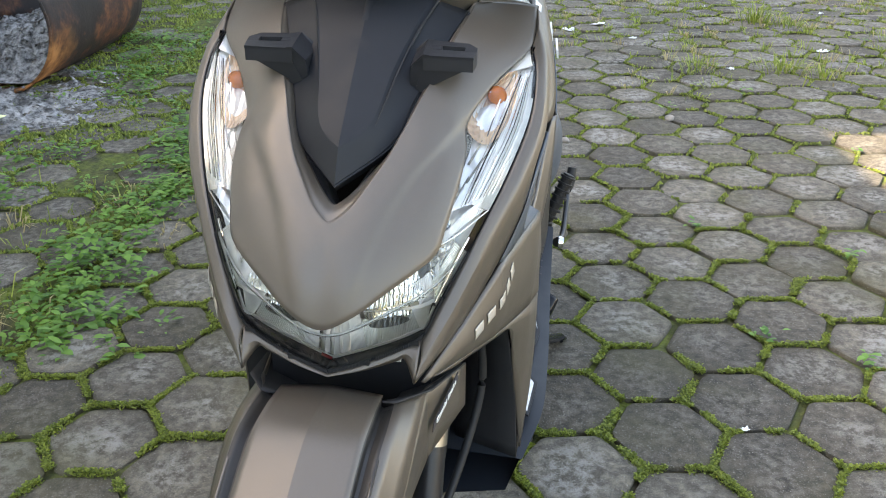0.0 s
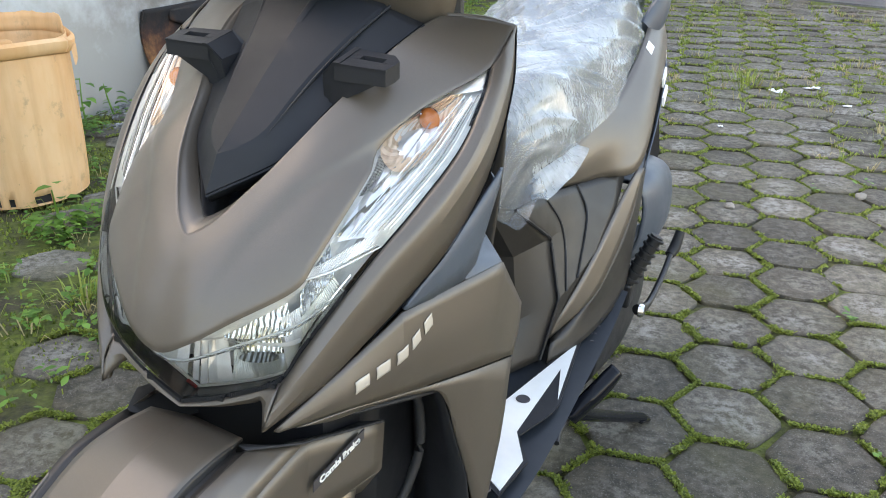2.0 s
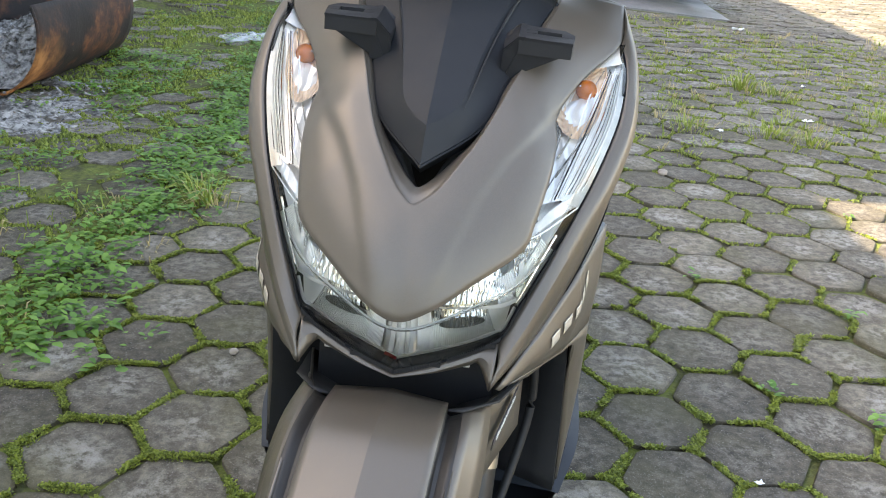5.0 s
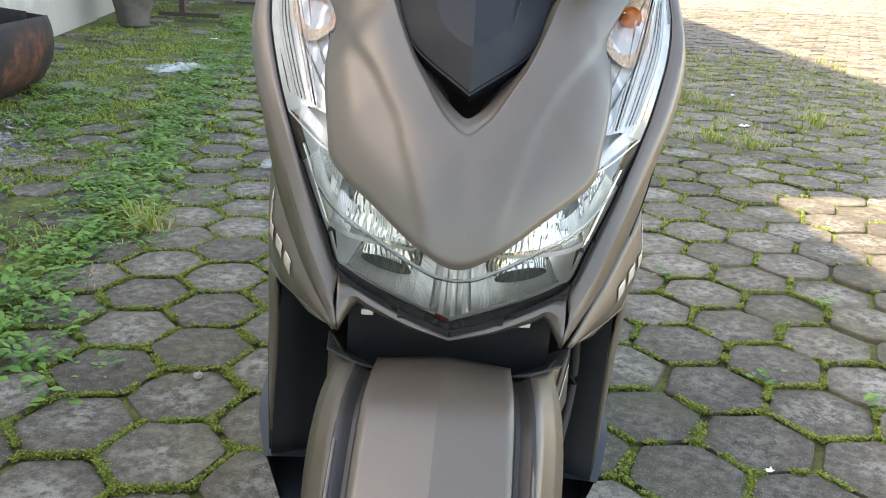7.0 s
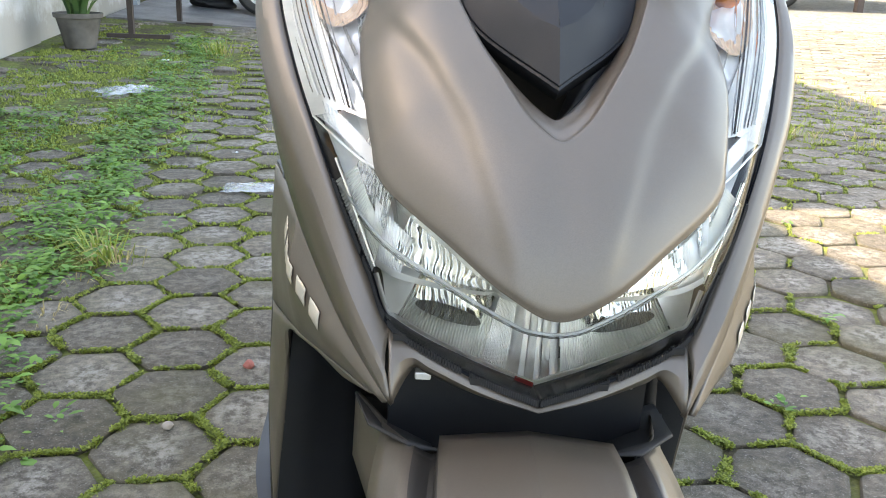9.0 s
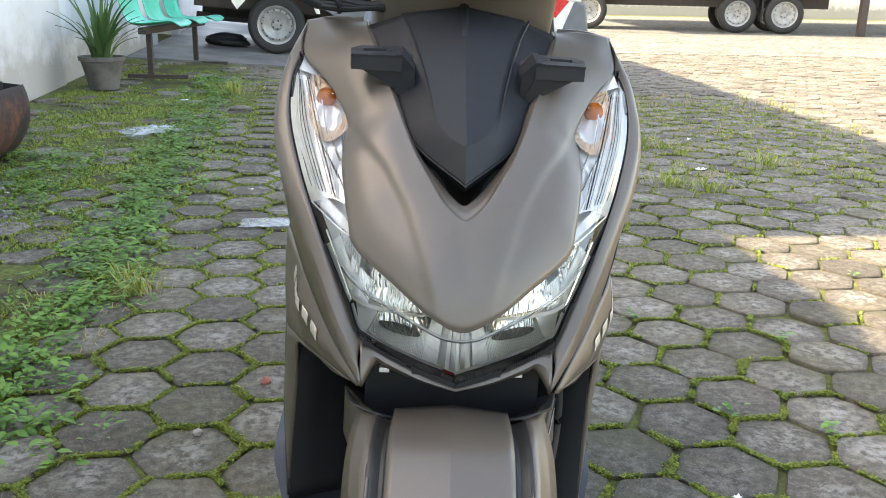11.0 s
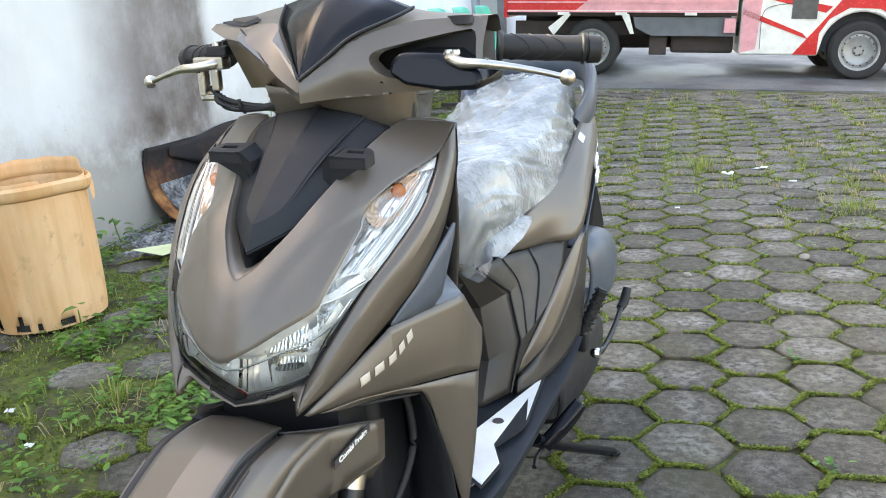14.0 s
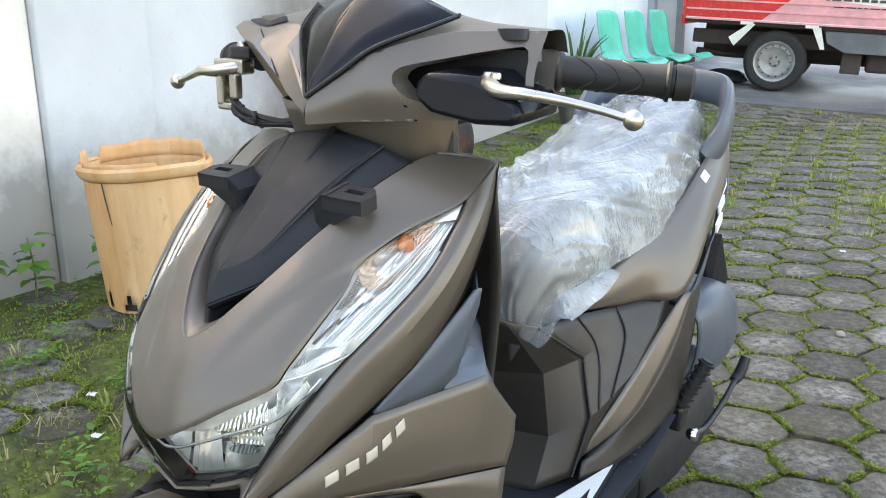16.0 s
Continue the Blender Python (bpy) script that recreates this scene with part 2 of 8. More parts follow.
def rust_mat():
    k = Mat("rusty_drum_steel", (0.2, 0.1, 0.06), 0.8, 0.2)
    a = k.ramp(k.noise(4, 7, 0.65), (0.46, 0.0), (0.66, 1.0))
    b = k.ramp(k.noise(22, 6, 0.65), (0.45, 0.0), (0.6, 1.0))
    c = k.mix(a, (0.022, 0.017, 0.016), (0.095, 0.036, 0.022))
    c = k.mix(k.math('MULTIPLY', b, a), c, (0.19, 0.075, 0.032))
    sep = k.n.new("ShaderNodeSeparateXYZ")
    k.link(k.coords("Object"), sep.inputs[0])
    # paint burnt off to bright rust along the open lip, soot on the upper half
    wob = k.math('MULTIPLY', k.noise(7, 7, 0.7), 0.34)
    lip = k.ramp(k.math('ADD', sep.outputs[1], wob), (0.24, 1.0), (0.44, 0.0))
    low = k.ramp(k.math('ADD', k.math('MULTIPLY', sep.outputs[2], -1.0), k.math('MULTIPLY', wob, 0.4)), (0.08, 0.0), (0.22, 1.0))
    bright = k.mix(k.ramp(k.noise(11, 7, 0.7), (0.38, 0.0), (0.62, 1.0)), (0.15, 0.052, 0.018), (0.50, 0.22, 0.075))
    c = k.mix(k.math('MULTIPLY', lip, low), c, bright)
    sooty = k.ramp(k.math('ADD', sep.outputs[2], k.math('MULTIPLY', k.noise(6, 7, 0.7), 0.3)), (0.12, 0.0), (0.24, 0.9))
    c = k.mix(sooty, c, (0.014, 0.013, 0.014))
    white = k.ramp(k.noise(9, 8, 0.7), (0.66, 0.0), (0.70, 0.7))
    k.color(k.mix(k.math('MULTIPLY', white, k.math('SUBTRACT', 1.0, sooty)), c, (0.38, 0.36, 0.33)))
    k.bump(k.noise(60, 6), 0.5, 0.003)
    return k.m


def ash_mat():
    k = Mat("ash", (0.3, 0.3, 0.3), 1.0)
    pale = k.mix(k.ramp(k.noise(35, 7, 0.7), (0.36, 0.0), (0.6, 1.0)), (0.045, 0.043, 0.042), (0.38, 0.37, 0.36))
    k.color(k.mix(k.ramp(k.noise(8, 6, 0.65), (0.50, 0.0), (0.64, 0.8)), pale, (0.030, 0.027, 0.025)))
    k.bump(k.noise(80, 6), 0.9, 0.006)
    return k.m


def bucket_mat():
    k = Mat("stained_orange_plastic", (0.6, 0.4, 0.2), 0.55)
    a = k.ramp(k.noise(3, 6, 0.6, stretch=(1, 1, 0.5)), (0.35, 0.0), (0.65, 1.0))
    c = k.mix(a, (0.64, 0.31, 0.115), (0.76, 0.49, 0.27))
    run = k.ramp(k.noise(6, 6, 0.65, stretch=(3, 3, 0.18)), (0.46, 0.0), (0.66, 0.22))
    c = k.mix(run, c, (0.42, 0.19, 0.07))
    dirt_or_shade = k.ramp(k.noise(12, 8, 0.7), (0.58, 0.0), (0.75, 0.6))
    c = k.mix(dirt_or_shade, c, (0.22, 0.14, 0.08))
    spot = k.ramp(k.voronoi(38), (0.05, 0.75), (0.10, 0.0))
    sepm = k.ramp(k.noise(5, 3), (0.55, 0.0), (0.65, 1.0))
    c = k.mix(k.math('MULTIPLY', spot, sepm), c, (0.05, 0.035, 0.02))
    k.color(c)
    k.bump(k.noise(70, 4), 0.12, 0.002)
    return k.m


def reflector_mat(name, color, rough, scale, metal=0.6):
    k = Mat(name, color, rough, metal)
    w = k.n.new("ShaderNodeTexWave")
    w.inputs["Scale"].default_value, w.inputs["Distortion"].default_value, w.inputs["Detail"].default_value = scale, 7.0, 1.0
    k.link(k.coords(), w.inputs["Vector"])
    k.bump(w.outputs["Fac"], 0.5, 0.0015)
    k.color(k.mix(k.ramp(k.noise(60, 4), (0.3, 0.0), (0.7, 1.0)), tuple(c * 0.8 for c in color), color))
    return k.m


M = dict(
    brown=brown_paint(),
    black=plain("matte_black_plastic", (0.017, 0.018, 0.021), 0.5, 0, 0.12, 900, 0.12, 0.3),
    visor_black=plain("visor_black_plastic", (0.0130, 0.0148, 0.0180), 0.53, 0, 0.10, 1200, 0.1, 0.25),
    black_gloss=plain("gloss_black_plastic", (0.006, 0.007, 0.010), 0.18, 0, 0, 400, 0.12, 0.2),
    # pale grey; on the cover's fold it stands in for skylight
    grey_lit_facet=plain("grey_lit_facet_paint", (0.16, 0.15, 0.14), 0.35, 0.5),
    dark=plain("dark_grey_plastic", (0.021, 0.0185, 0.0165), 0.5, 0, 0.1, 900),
    slate=plain("slate_grey_plastic", (0.018, 0.022, 0.028), 0.42, 0, 0.08, 900, 0.12, 0.3),
    slate_blue=plain("blue_slate_plastic", (0.062, 0.078, 0.102), 0.42, 0, 0.08, 900),
    clear_line=clear_mat("clear_moulded_line", (0.80, 0.82, 0.83), 1.7, 0.05),
    rubber=plain("black_rubber", (0.014, 0.0145, 0.016), 0.55, 0, 0.2, 500, 0.12, 0.35),
    alloy=plain("cast_alloy", (0.50, 0.475, 0.43), 0.30, 1.0, 0.05, 500),
    chrome=plain("chrome", (0.8, 0.8, 0.8), 0.08, 1.0),
    steel=plain("painted_black_steel", (0.02, 0.02, 0.022), 0.35, 0.3),
    # lamp mirrors: pale and dark bases hold part of the reflections as colour
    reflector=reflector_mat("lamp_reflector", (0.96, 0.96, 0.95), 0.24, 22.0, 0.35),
    mirror_glint=plain("mirror_glint", (0.93, 0.93, 0.92), 0.15, 0.15, 0, 400, 0.03),
    grey_mirror=reflector_mat("grey_reflector", (0.36, 0.35, 0.32), 0.2, 120.0, 0.5),
    # orange base paints the bulb's reflection onto a white cup
    bulb_tint_cup=reflector_mat("bulb_tint_reflector", (0.95, 0.70, 0.50), 0.14, 60.0, 0.35),
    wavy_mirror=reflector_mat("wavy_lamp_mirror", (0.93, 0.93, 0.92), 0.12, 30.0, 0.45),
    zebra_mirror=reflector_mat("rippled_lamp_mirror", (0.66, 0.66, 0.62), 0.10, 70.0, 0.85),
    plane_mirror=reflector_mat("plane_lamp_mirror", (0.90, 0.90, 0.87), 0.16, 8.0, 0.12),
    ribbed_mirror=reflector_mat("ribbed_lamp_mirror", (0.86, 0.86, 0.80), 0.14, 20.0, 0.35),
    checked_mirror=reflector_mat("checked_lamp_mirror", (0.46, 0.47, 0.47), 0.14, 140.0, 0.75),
    mirror_shade=reflector_mat("lamp_mirror_shade", (0.22, 0.22, 0.20), 0.14, 60.0, 0.6),
    void_gloss=plain("deep_black_plastic", (0.008, 0.009, 0.011), 0.45, 0, 0, 400, 0.1, 0.2),
    clear_rib=plain("clear_moulding", (0.50, 0.51, 0.51), 0.08),
    lens=clear_mat("clear_lens", (0.97, 0.98, 0.98)),
    amber=plain("amber_bulb", (0.62, 0.17, 0.03), 0.12),
    red_lens=plain("red_lens", (0.35, 0.02, 0.02), 0.15),
    white=plain("white_vinyl", (0.78, 0.78, 0.76), 0.4),
    silver_mark=plain("silver_marking", (0.50, 0.46, 0.40), 0.4, 0.3),
    seat=plain("black_seat_vinyl", (0.02, 0.021, 0.024), 0.45, 0, 0.25, 300),
    wrap=wrap_mat(),
    paver=paver_mat(False), paver_far=paver_mat(True),
    ground=ground_mat(), far_ground=far_ground_mat(), concrete=concrete_mat(),
    wall=wall_mat((0.58, 0.60, 0.62), True), wall_cream=wall_mat((0.80, 0.76, 0.70), False),
    # bluish tint: shade on the recessed white wall, kept as colour
    wall_shade_tint=wall_mat((0.72, 0.77, 0.83), False),
    moss=leaf_mat("moss", (0.075, 0.105, 0.014), (0.27, 0.32, 0.050), 0.3),
    weed=leaf_mat("weed_leaf", (0.050, 0.140, 0.020), (0.15, 0.30, 0.045)),
    grass=leaf_mat("grass_blade", (0.13, 0.19, 0.03), (0.32, 0.36, 0.07)),
    straw=leaf_mat("dry_grass", (0.30, 0.24, 0.11), (0.45, 0.36, 0.18)),
    plant=leaf_mat("strap_leaf", (0.03, 0.085, 0.025), (0.09, 0.17, 0.05), 0.15),
    bucket=bucket_mat(), rust=rust_mat(), ash=ash_mat(),
    paper=plain("yellow_card", (0.72, 0.74, 0.42), 0.8),
    litter=plain("white_litter", (0.75, 0.77, 0.78), 0.5),
    red=plain("red_vehicle_paint", (0.62, 0.018, 0.022), 0.25),
    pink=plain("pink_vehicle_paint", (0.72, 0.32, 0.34), 0.3),
    van_white=plain("white_vehicle_paint", (0.76, 0.74, 0.68), 0.3),
    van_grey=plain("grey_bumper_plastic", (0.12, 0.13, 0.14), 0.5),
    tyre=plain("tyre_rubber", (0.022, 0.021, 0.02), 0.8, 0, 0.3, 120),
    rim=plain("silver_wheel_paint", (0.30, 0.295, 0.28), 0.45, 0.4, 0, 400, 0.3),
    green=plain("turquoise_plastic", (0.015, 0.42, 0.31), 0.35),
    iron=plain("dark_iron", (0.06, 0.045, 0.04), 0.7, 0.2),
    pot=plain("grey_plastic_pot", (0.095, 0.088, 0.080), 0.7, 0, 0.2, 60, 0.45),
    door=plain("grey_blue_door_paint", (0.28, 0.33, 0.38), 0.5),
    void=plain("dark_interior", (0.03, 0.03, 0.032), 0.9),
    ink=plain("dark_ink", (0.05, 0.045, 0.05), 0.6),
    stone=plain("pale_stone_chip", (0.27, 0.24, 0.21), 0.9, 0, 0.4, 200),
    brick=plain("brick_chip", (0.30, 0.10, 0.08), 0.9, 0, 0.4, 200),
    dark_green=plain("dark_green_paint", (0.02, 0.10, 0.05), 0.5),
)

# ---- shape helpers ----
def finish(me, smooth):
    if smooth:
        for p in me.polygons:
            p.use_smooth = True
        me.set_sharp_from_angle(angle=radians(smooth))


def part(name, bm, material, parent=None, label="", smooth=38, solid=0.0, bevel=0.0, m=None):
    """One bmesh as one mesh object, under its thing or part."""
    me = bpy.data.meshes.new(name)
    bm.normal_update()
    bm.to_mesh(me)
    bm.free()
    me.materials.append(M[material])
    finish(me, smooth)
    ob = new(name, me)
    if parent is not None:
        ob.parent = parent
    if m is not None:
        ob.matrix_basis = m
    if solid:
        s = ob.modifiers.new("thickness", 'SOLIDIFY')
        s.thickness, s.offset = solid, -1.0
    if bevel:
        b = ob.modifiers.new("edges", 'BEVEL')
        b.width, b.segments, b.limit_method, b.angle_limit = bevel, 2, 'ANGLE', radians(35)
    if label:
        tagged(ob, label)
    return ob


def thing(name, label, category, group="", kind="", m=None):
    ob = new(name)
    ob.empty_display_size = 0.1
    if m is not None:
        ob.matrix_basis = m
    return tagged(ob, label, category, group, kind)


def spline(points, n):
    """n points on a smooth curve through the given ones."""
    p = np.array(points, float)
    k = len(p)
    if k == 2:
        s = np.linspace(0, 1, n)[:, None]
        return p[0] * (1 - s) + p[1] * s
    d = np.zeros_like(p)
    d[1:-1] = (p[2:] - p[:-2]) / 2
    d[0], d[-1] = p[1] - p[0], p[-1] - p[-2]
    t = np.linspace(0, k - 1, n)
    i = np.minimum(t.astype(int), k - 2)
    s = (t - i)[:, None]
    a, b, da, db = p[i], p[i + 1], d[i], d[i + 1]
    return (2 * s**3 - 3 * s**2 + 1) * a + (s**3 - 2 * s**2 + s) * da + (-2 * s**3 + 3 * s**2) * b + (s**3 - s**2) * db


def grid_faces(bm, pts, flip=False, close=False):
    nu, nv = pts.shape[0], pts.shape[1]
    vs = [[bm.verts.new(pts[i, j]) for j in range(nv)] for i in range(nu)]
    for i in range(nu - 1):
        for j in range(nv if close else nv - 1):
            q = [vs[i][j], vs[i + 1][j], vs[i + 1][(j + 1) % nv], vs[i][(j + 1) % nv]]
            if flip:
                q.reverse()
            try:
                bm.faces.new(q)
            except ValueError:
                pass
    return vs


def polyline(points, m):
    """m straight steps between each two points, keeping the corners."""
    p = np.array(points, float)
    out = [p[i] * (1 - f) + p[i + 1] * f for i in range(len(p) - 1) for f in np.linspace(0, 1, m, endpoint=False)]
    return np.array(out + [p[-1]])


def loft(curves, nu=24, nv=8, sides=(1,), flip=False, bm=None, hard=0, flat=False):
    """A skin through curves of equally many points; sides (1, -1) adds the mirror image.
    hard: straight steps between points, so that corners stay; flat: straight across too."""
    bm = bm or bmesh.new()
    c = [polyline(x, hard) if hard else spline(x, nu) for x in curves]
    rows = np.array([polyline([x[i] for x in c], nv) if flat else spline([x[i] for x in c], nv) for i in range(len(c[0]))])
    for s in sides:
        grid_faces(bm, rows * np.array([s, 1, 1]), flip ^ (s < 0))
    bmesh.ops.remove_doubles(bm, verts=bm.verts, dist=0.0004)
    return bm


def tube(points, r, n=12, seg=24, bm=None, caps=True, flat=1.0):
    """A round bar along a curve; r is one radius or one for each point."""
    bm = bm or bmesh.new()
    c = spline(points, seg)
    rr = np.interp(np.linspace(0, 1, seg), np.linspace(0, 1, len(r)), r) if isinstance(r, (list, tuple)) else np.full(seg, r)
    tang = np.gradient(c, axis=0)
    up = np.array([0.0, 0.0, 1.0])
    ring = []
    for i in range(seg):
        t = tang[i] / (np.linalg.norm(tang[i]) + 1e-9)
        a = np.cross(t, up)
        if np.linalg.norm(a) < 0.2:
            a = np.cross(t, np.array([0.0, 1.0, 0.0]))
        a /= np.linalg.norm(a)
        b = np.cross(a, t)
        ring.append([c[i] + rr[i] * (math.cos(q) * a + math.sin(q) * b * flat) for q in np.linspace(0, 2 * math.pi, n, endpoint=False)])
    vs = grid_faces(bm, np.array(ring), close=True)
    if caps:
        bm.faces.new(vs[0])
        bm.faces.new(list(reversed(vs[-1])))
    bmesh.ops.recalc_face_normals(bm, faces=bm.faces)
    return bm


def box(lo, hi, bm=None, m=None):
    bm = bm or bmesh.new()
    lo, hi = Vector(lo), Vector(hi)
    r = bmesh.ops.create_cube(bm, size=1.0, matrix=(m or Matrix()) @ Matrix.LocRotScale((lo + hi) / 2, None, hi - lo))
    return bm


def prism(outline, depth, bm=None):
    """An outline of 3D points pushed along a vector."""
    bm = bm or bmesh.new()
    a = [bm.verts.new(p) for p in outline]
    b = [bm.verts.new(Vector(p) + Vector(depth)) for p in outline]
    bm.faces.new(a)
    bm.faces.new(list(reversed(b)))
    n = len(a)
    for i in range(n):
        bm.faces.new((a[i], b[i], b[(i + 1) % n], a[(i + 1) % n]))
    bmesh.ops.recalc_face_normals(bm, faces=bm.faces)
    return bm


def turned(profile, n=32, axis='Z', bm=None, m=None):
    """A surface of revolution from (radius, height) pairs."""
    bm = bm or bmesh.new()
    pts = np.array([[(r * math.cos(a), r * math.sin(a), h) for a in np.linspace(0, 2 * math.pi, n, endpoint=False)] for r, h in profile])
    rot = {'Z': Matrix(), 'X': Matrix.Rotation(radians(90), 4, 'Y'), 'Y': Matrix.Rotation(radians(-90), 4, 'X')}[axis]
    mm = (m or Matrix()) @ rot
    flat = [mm @ Vector(p) for row in pts for p in row]
    grid_faces(bm, np.array(flat).reshape(pts.shape), close=True)
    bmesh.ops.remove_doubles(bm, verts=bm.verts, dist=1e-5)
    bmesh.ops.recalc_face_normals(bm, faces=bm.faces)
    return bm


def level(x, y):
    """Height of the yard: flat by the scooter, rising gently to the far side."""
    s = y - 2.0
    if s <= 0:
        return 0.0
    s = s * s / 2 if s < 1 else min(s, 14.0) - 0.5
    return (0.027 - 0.010 * max(-3.0, min(2.5, x))) * s


# ---- ground ----
def make_ground():
    xs = np.unique(np.concatenate([np.linspace(-3.2, 6, 47), np.linspace(6, 40, 18), np.geomspace(40, 900, 8), -np.geomspace(3.2, 900, 10)]))
    ys = np.unique(np.concatenate([np.linspace(-3, 13, 81), np.linspace(13, 60, 20), np.geomspace(60, 900, 8), -np.geomspace(3, 900, 10)]))
    bm = bmesh.new()
    pts = np.array([[(x, y, level(x, y) - 0.0105) for y in ys] for x in xs])
    grid_faces(bm, pts, flip=True)
    bm.normal_update()
    if sum(f.normal.z for f in bm.faces) < 0:
        bmesh.ops.reverse_faces(bm, faces=bm.faces)
    return part("ground", bm, "ground", smooth=60)


ground = tagged(make_ground(), "dark mossy soil of the yard under the pavers", "ground", kind="structure")


def strip(name, x0, x1, y0, y1, nx, ny, lift, material, skew=0.0, thick=0.03):
    bm = bmesh.new()
    top = np.array([[(x, y + skew * (x - x0), level(x, y + skew * (x - x0)) + lift) for y in np.linspace(y0, y1, ny)] for x in np.linspace(x0, x1, nx)])
    vs = grid_faces(bm, top, flip=False)
    edge = [vs[i][0] for i in range(nx)] + [vs[-1][j] for j in range(1, ny)] + [vs[i][-1] for i in range(nx - 2, -1, -1)] + [vs[0][j] for j in range(ny - 2, 0, -1)]
    low = [bm.verts.new(v.co - Vector((0, 0, thick))) for v in edge]
    for i in range(len(edge)):
        bm.faces.new((edge[i], edge[(i + 1) % len(edge)], low[(i + 1) % len(edge)], low[i]))
    bmesh.ops.recalc_face_normals(bm, faces=bm.faces)
    return part(name, bm, material, smooth=30)


apron = tagged(strip("concrete_apron", -2.56, 2.1, 7.75, 17.0, 24, 40, 0.006, "concrete", 0.09), "damp grey concrete apron in front of the doorway", "paving", kind="structure")
far_paving = tagged(strip("paving_far", 2.12, 26.0, 13.2, 34.0, 40, 40, 0.004, "far_ground"), "sunlit block paving across the yard", "paving", kind="structure")

# ---- wall along the yard ----
WALL_X = -2.58


def wall_piece(name, y0, y1, z1, material, x=WALL_X, deep=0.3, label="", hole=None, z0=-0.1):
    bm = bmesh.new()
    if hole:
        ya, yb, zt = hole
        box((x - deep, y0, z0), (x, ya, z1), bm)
        box((x - deep, yb, z0), (x, y1, z1), bm)
        box((x - deep, ya, zt), (x, yb, z1), bm)
    else:
        box((x - deep, y0, z0), (x, y1, z1), bm)
    return tagged(part(name, bm, material, smooth=0, bevel=0.008), label, "wall", kind="structure")


# both heights lie out of view, set so the shade meets the sunlit yard
TALL, LOW = 5.75, 3.9
wall_piece("wall_west_a", -9.0, 1.60, LOW, "wall_cream", label="cream-tinged whitewashed wall with damp stains at its foot")
wall_piece("wall_west_b", 1.604, 2.14, LOW, "wall", x=WALL_X + 0.04, label="white plastered pier standing slightly proud of the wall")
wall_piece("wall_west_c", 2.144, 6.25, LOW, "wall", label="whitewashed wall blackened by smoke above the burn drum")
wall_piece("wall_west_d", 6.254, 11.7, LOW, "wall_shade_tint", x=WALL_X - 0.02, label="white wall with a dark doorway, its bluish shade put into the colour", hole=(8.75, 9.75, 2.35))
wall_piece("wall_west_upper", 2.70, 11.7, TALL, "wall_cream", z0=LOW + 0.004, label="unseen upper storey wall of pale plaster, sized to shade the yard")
roof = bmesh.new()
box((-12.0, 2.7, TALL), (WALL_X, 11.7, TALL + 0.12), roof)
box((-12.0, -9.0, LOW - 0.1), (WALL_X, 2.69, LOW), roof)
tagged(part("roof", roof, "concrete", smooth=0), "unseen flat concrete roof of the building, blocking the sun", "roof", kind="structure")
# near-black walls put the room's darkness into the colour
back = bmesh.new()
box((-6.0, 6.3, -0.1), (-5.8, 11.7, TALL - 0.01), back)
box((-5.8, 11.5, -0.1), (WALL_X - 0.33, 11.69, TALL - 0.01), back)
tagged(part("wall_inner", back, "void", smooth=0), "inner wall coloured near black for the unlit room behind the doorway", "wall", kind="structure")

# ---- the scooter ----
scooter = thing("scooter", "matte brown step-through motor scooter with black trim, parked on the pavers", "scooter",
                m=Matrix.Translation((-0.02, 0, 0)) @ Matrix.Rotation(radians(-1.0), 4, 'Z') @ Matrix.Rotation(radians(2.25), 4, 'Y'))
# steered parts are turned a little to the rider's right about the steering head
STEER = Matrix.Translation((0, 0.25, 0.9)) @ Matrix.Rotation(radians(-2.9), 4, Vector((0, 0.42, 0.9))) @ Matrix.Translation((0, -0.25, -0.9))


def sp(name, bm, material, parent=None, label="", steer=False, m=None, **kw):
    return part(name, bm, material, parent or scooter, label, m=STEER if steer else m, **kw)


def both(half):
    """A curve over the middle: the half from x = 0 outwards, and its mirror image."""
    return [(-x, y, z) for x, y, z in reversed(half[1:])] + list(half)


def facing(bm, way):
    """Turns the faces so that on the whole they look that way."""
    bm.normal_update()
    if sum(f.normal.dot(Vector(way)) * f.calc_area() for f in bm.faces) < 0:
        bmesh.ops.reverse_faces(bm, faces=bm.faces)
    return bm


# the nose stands a little to one side of the frame's middle
NOSE = Matrix.Translation((-0.0026, 0, 0))
# edges of the painted nose, from the chin up to the top corner
RIDGE = [(0, 0.0205, 0.7658), (0.0085, 0.0250, 0.7695), (0.0200, 0.0355, 0.7790), (0.0340, 0.0545, 0.7975), (0.0460, 0.0740, 0.8140), (0.0580, 0.1030, 0.8355), (0.0680, 0.1320, 0.8550), (0.0790, 0.1620, 0.8745), (0.0930, 0.2080, 0.9010), (0.1030, 0.2560, 0.9170), (0.1060, 0.2900, 0.9225)]
LAMP_IN = [(0, -0.0245, 0.6773), (0.0285, -0.0205, 0.6895), (0.0600, 0.0000, 0.7095), (0.0970, 0.0334, 0.7317), (0.1056, 0.0525, 0.7524), (0.1144, 0.0911, 0.7872), (0.1165, 0.1225, 0.8100), (0.1150, 0.1470, 0.8300), (0.1383, 0.1974, 0.8589), (0.1710, 0.2560, 0.8845)]
COWL_RIM = [(x, y - 0.002, z + 0.001) for x, y, z in LAMP_IN] + [(0.1735, 0.3120, 0.9180)]
FOLD_Z = [0.690, 0.731, 0.7726, 0.802, 0.820, 0.836, 0.86]
FOLD_X = [0.0245, 0.0363, 0.0535, 0.0740, 0.0950, 0.1180, 0.150]


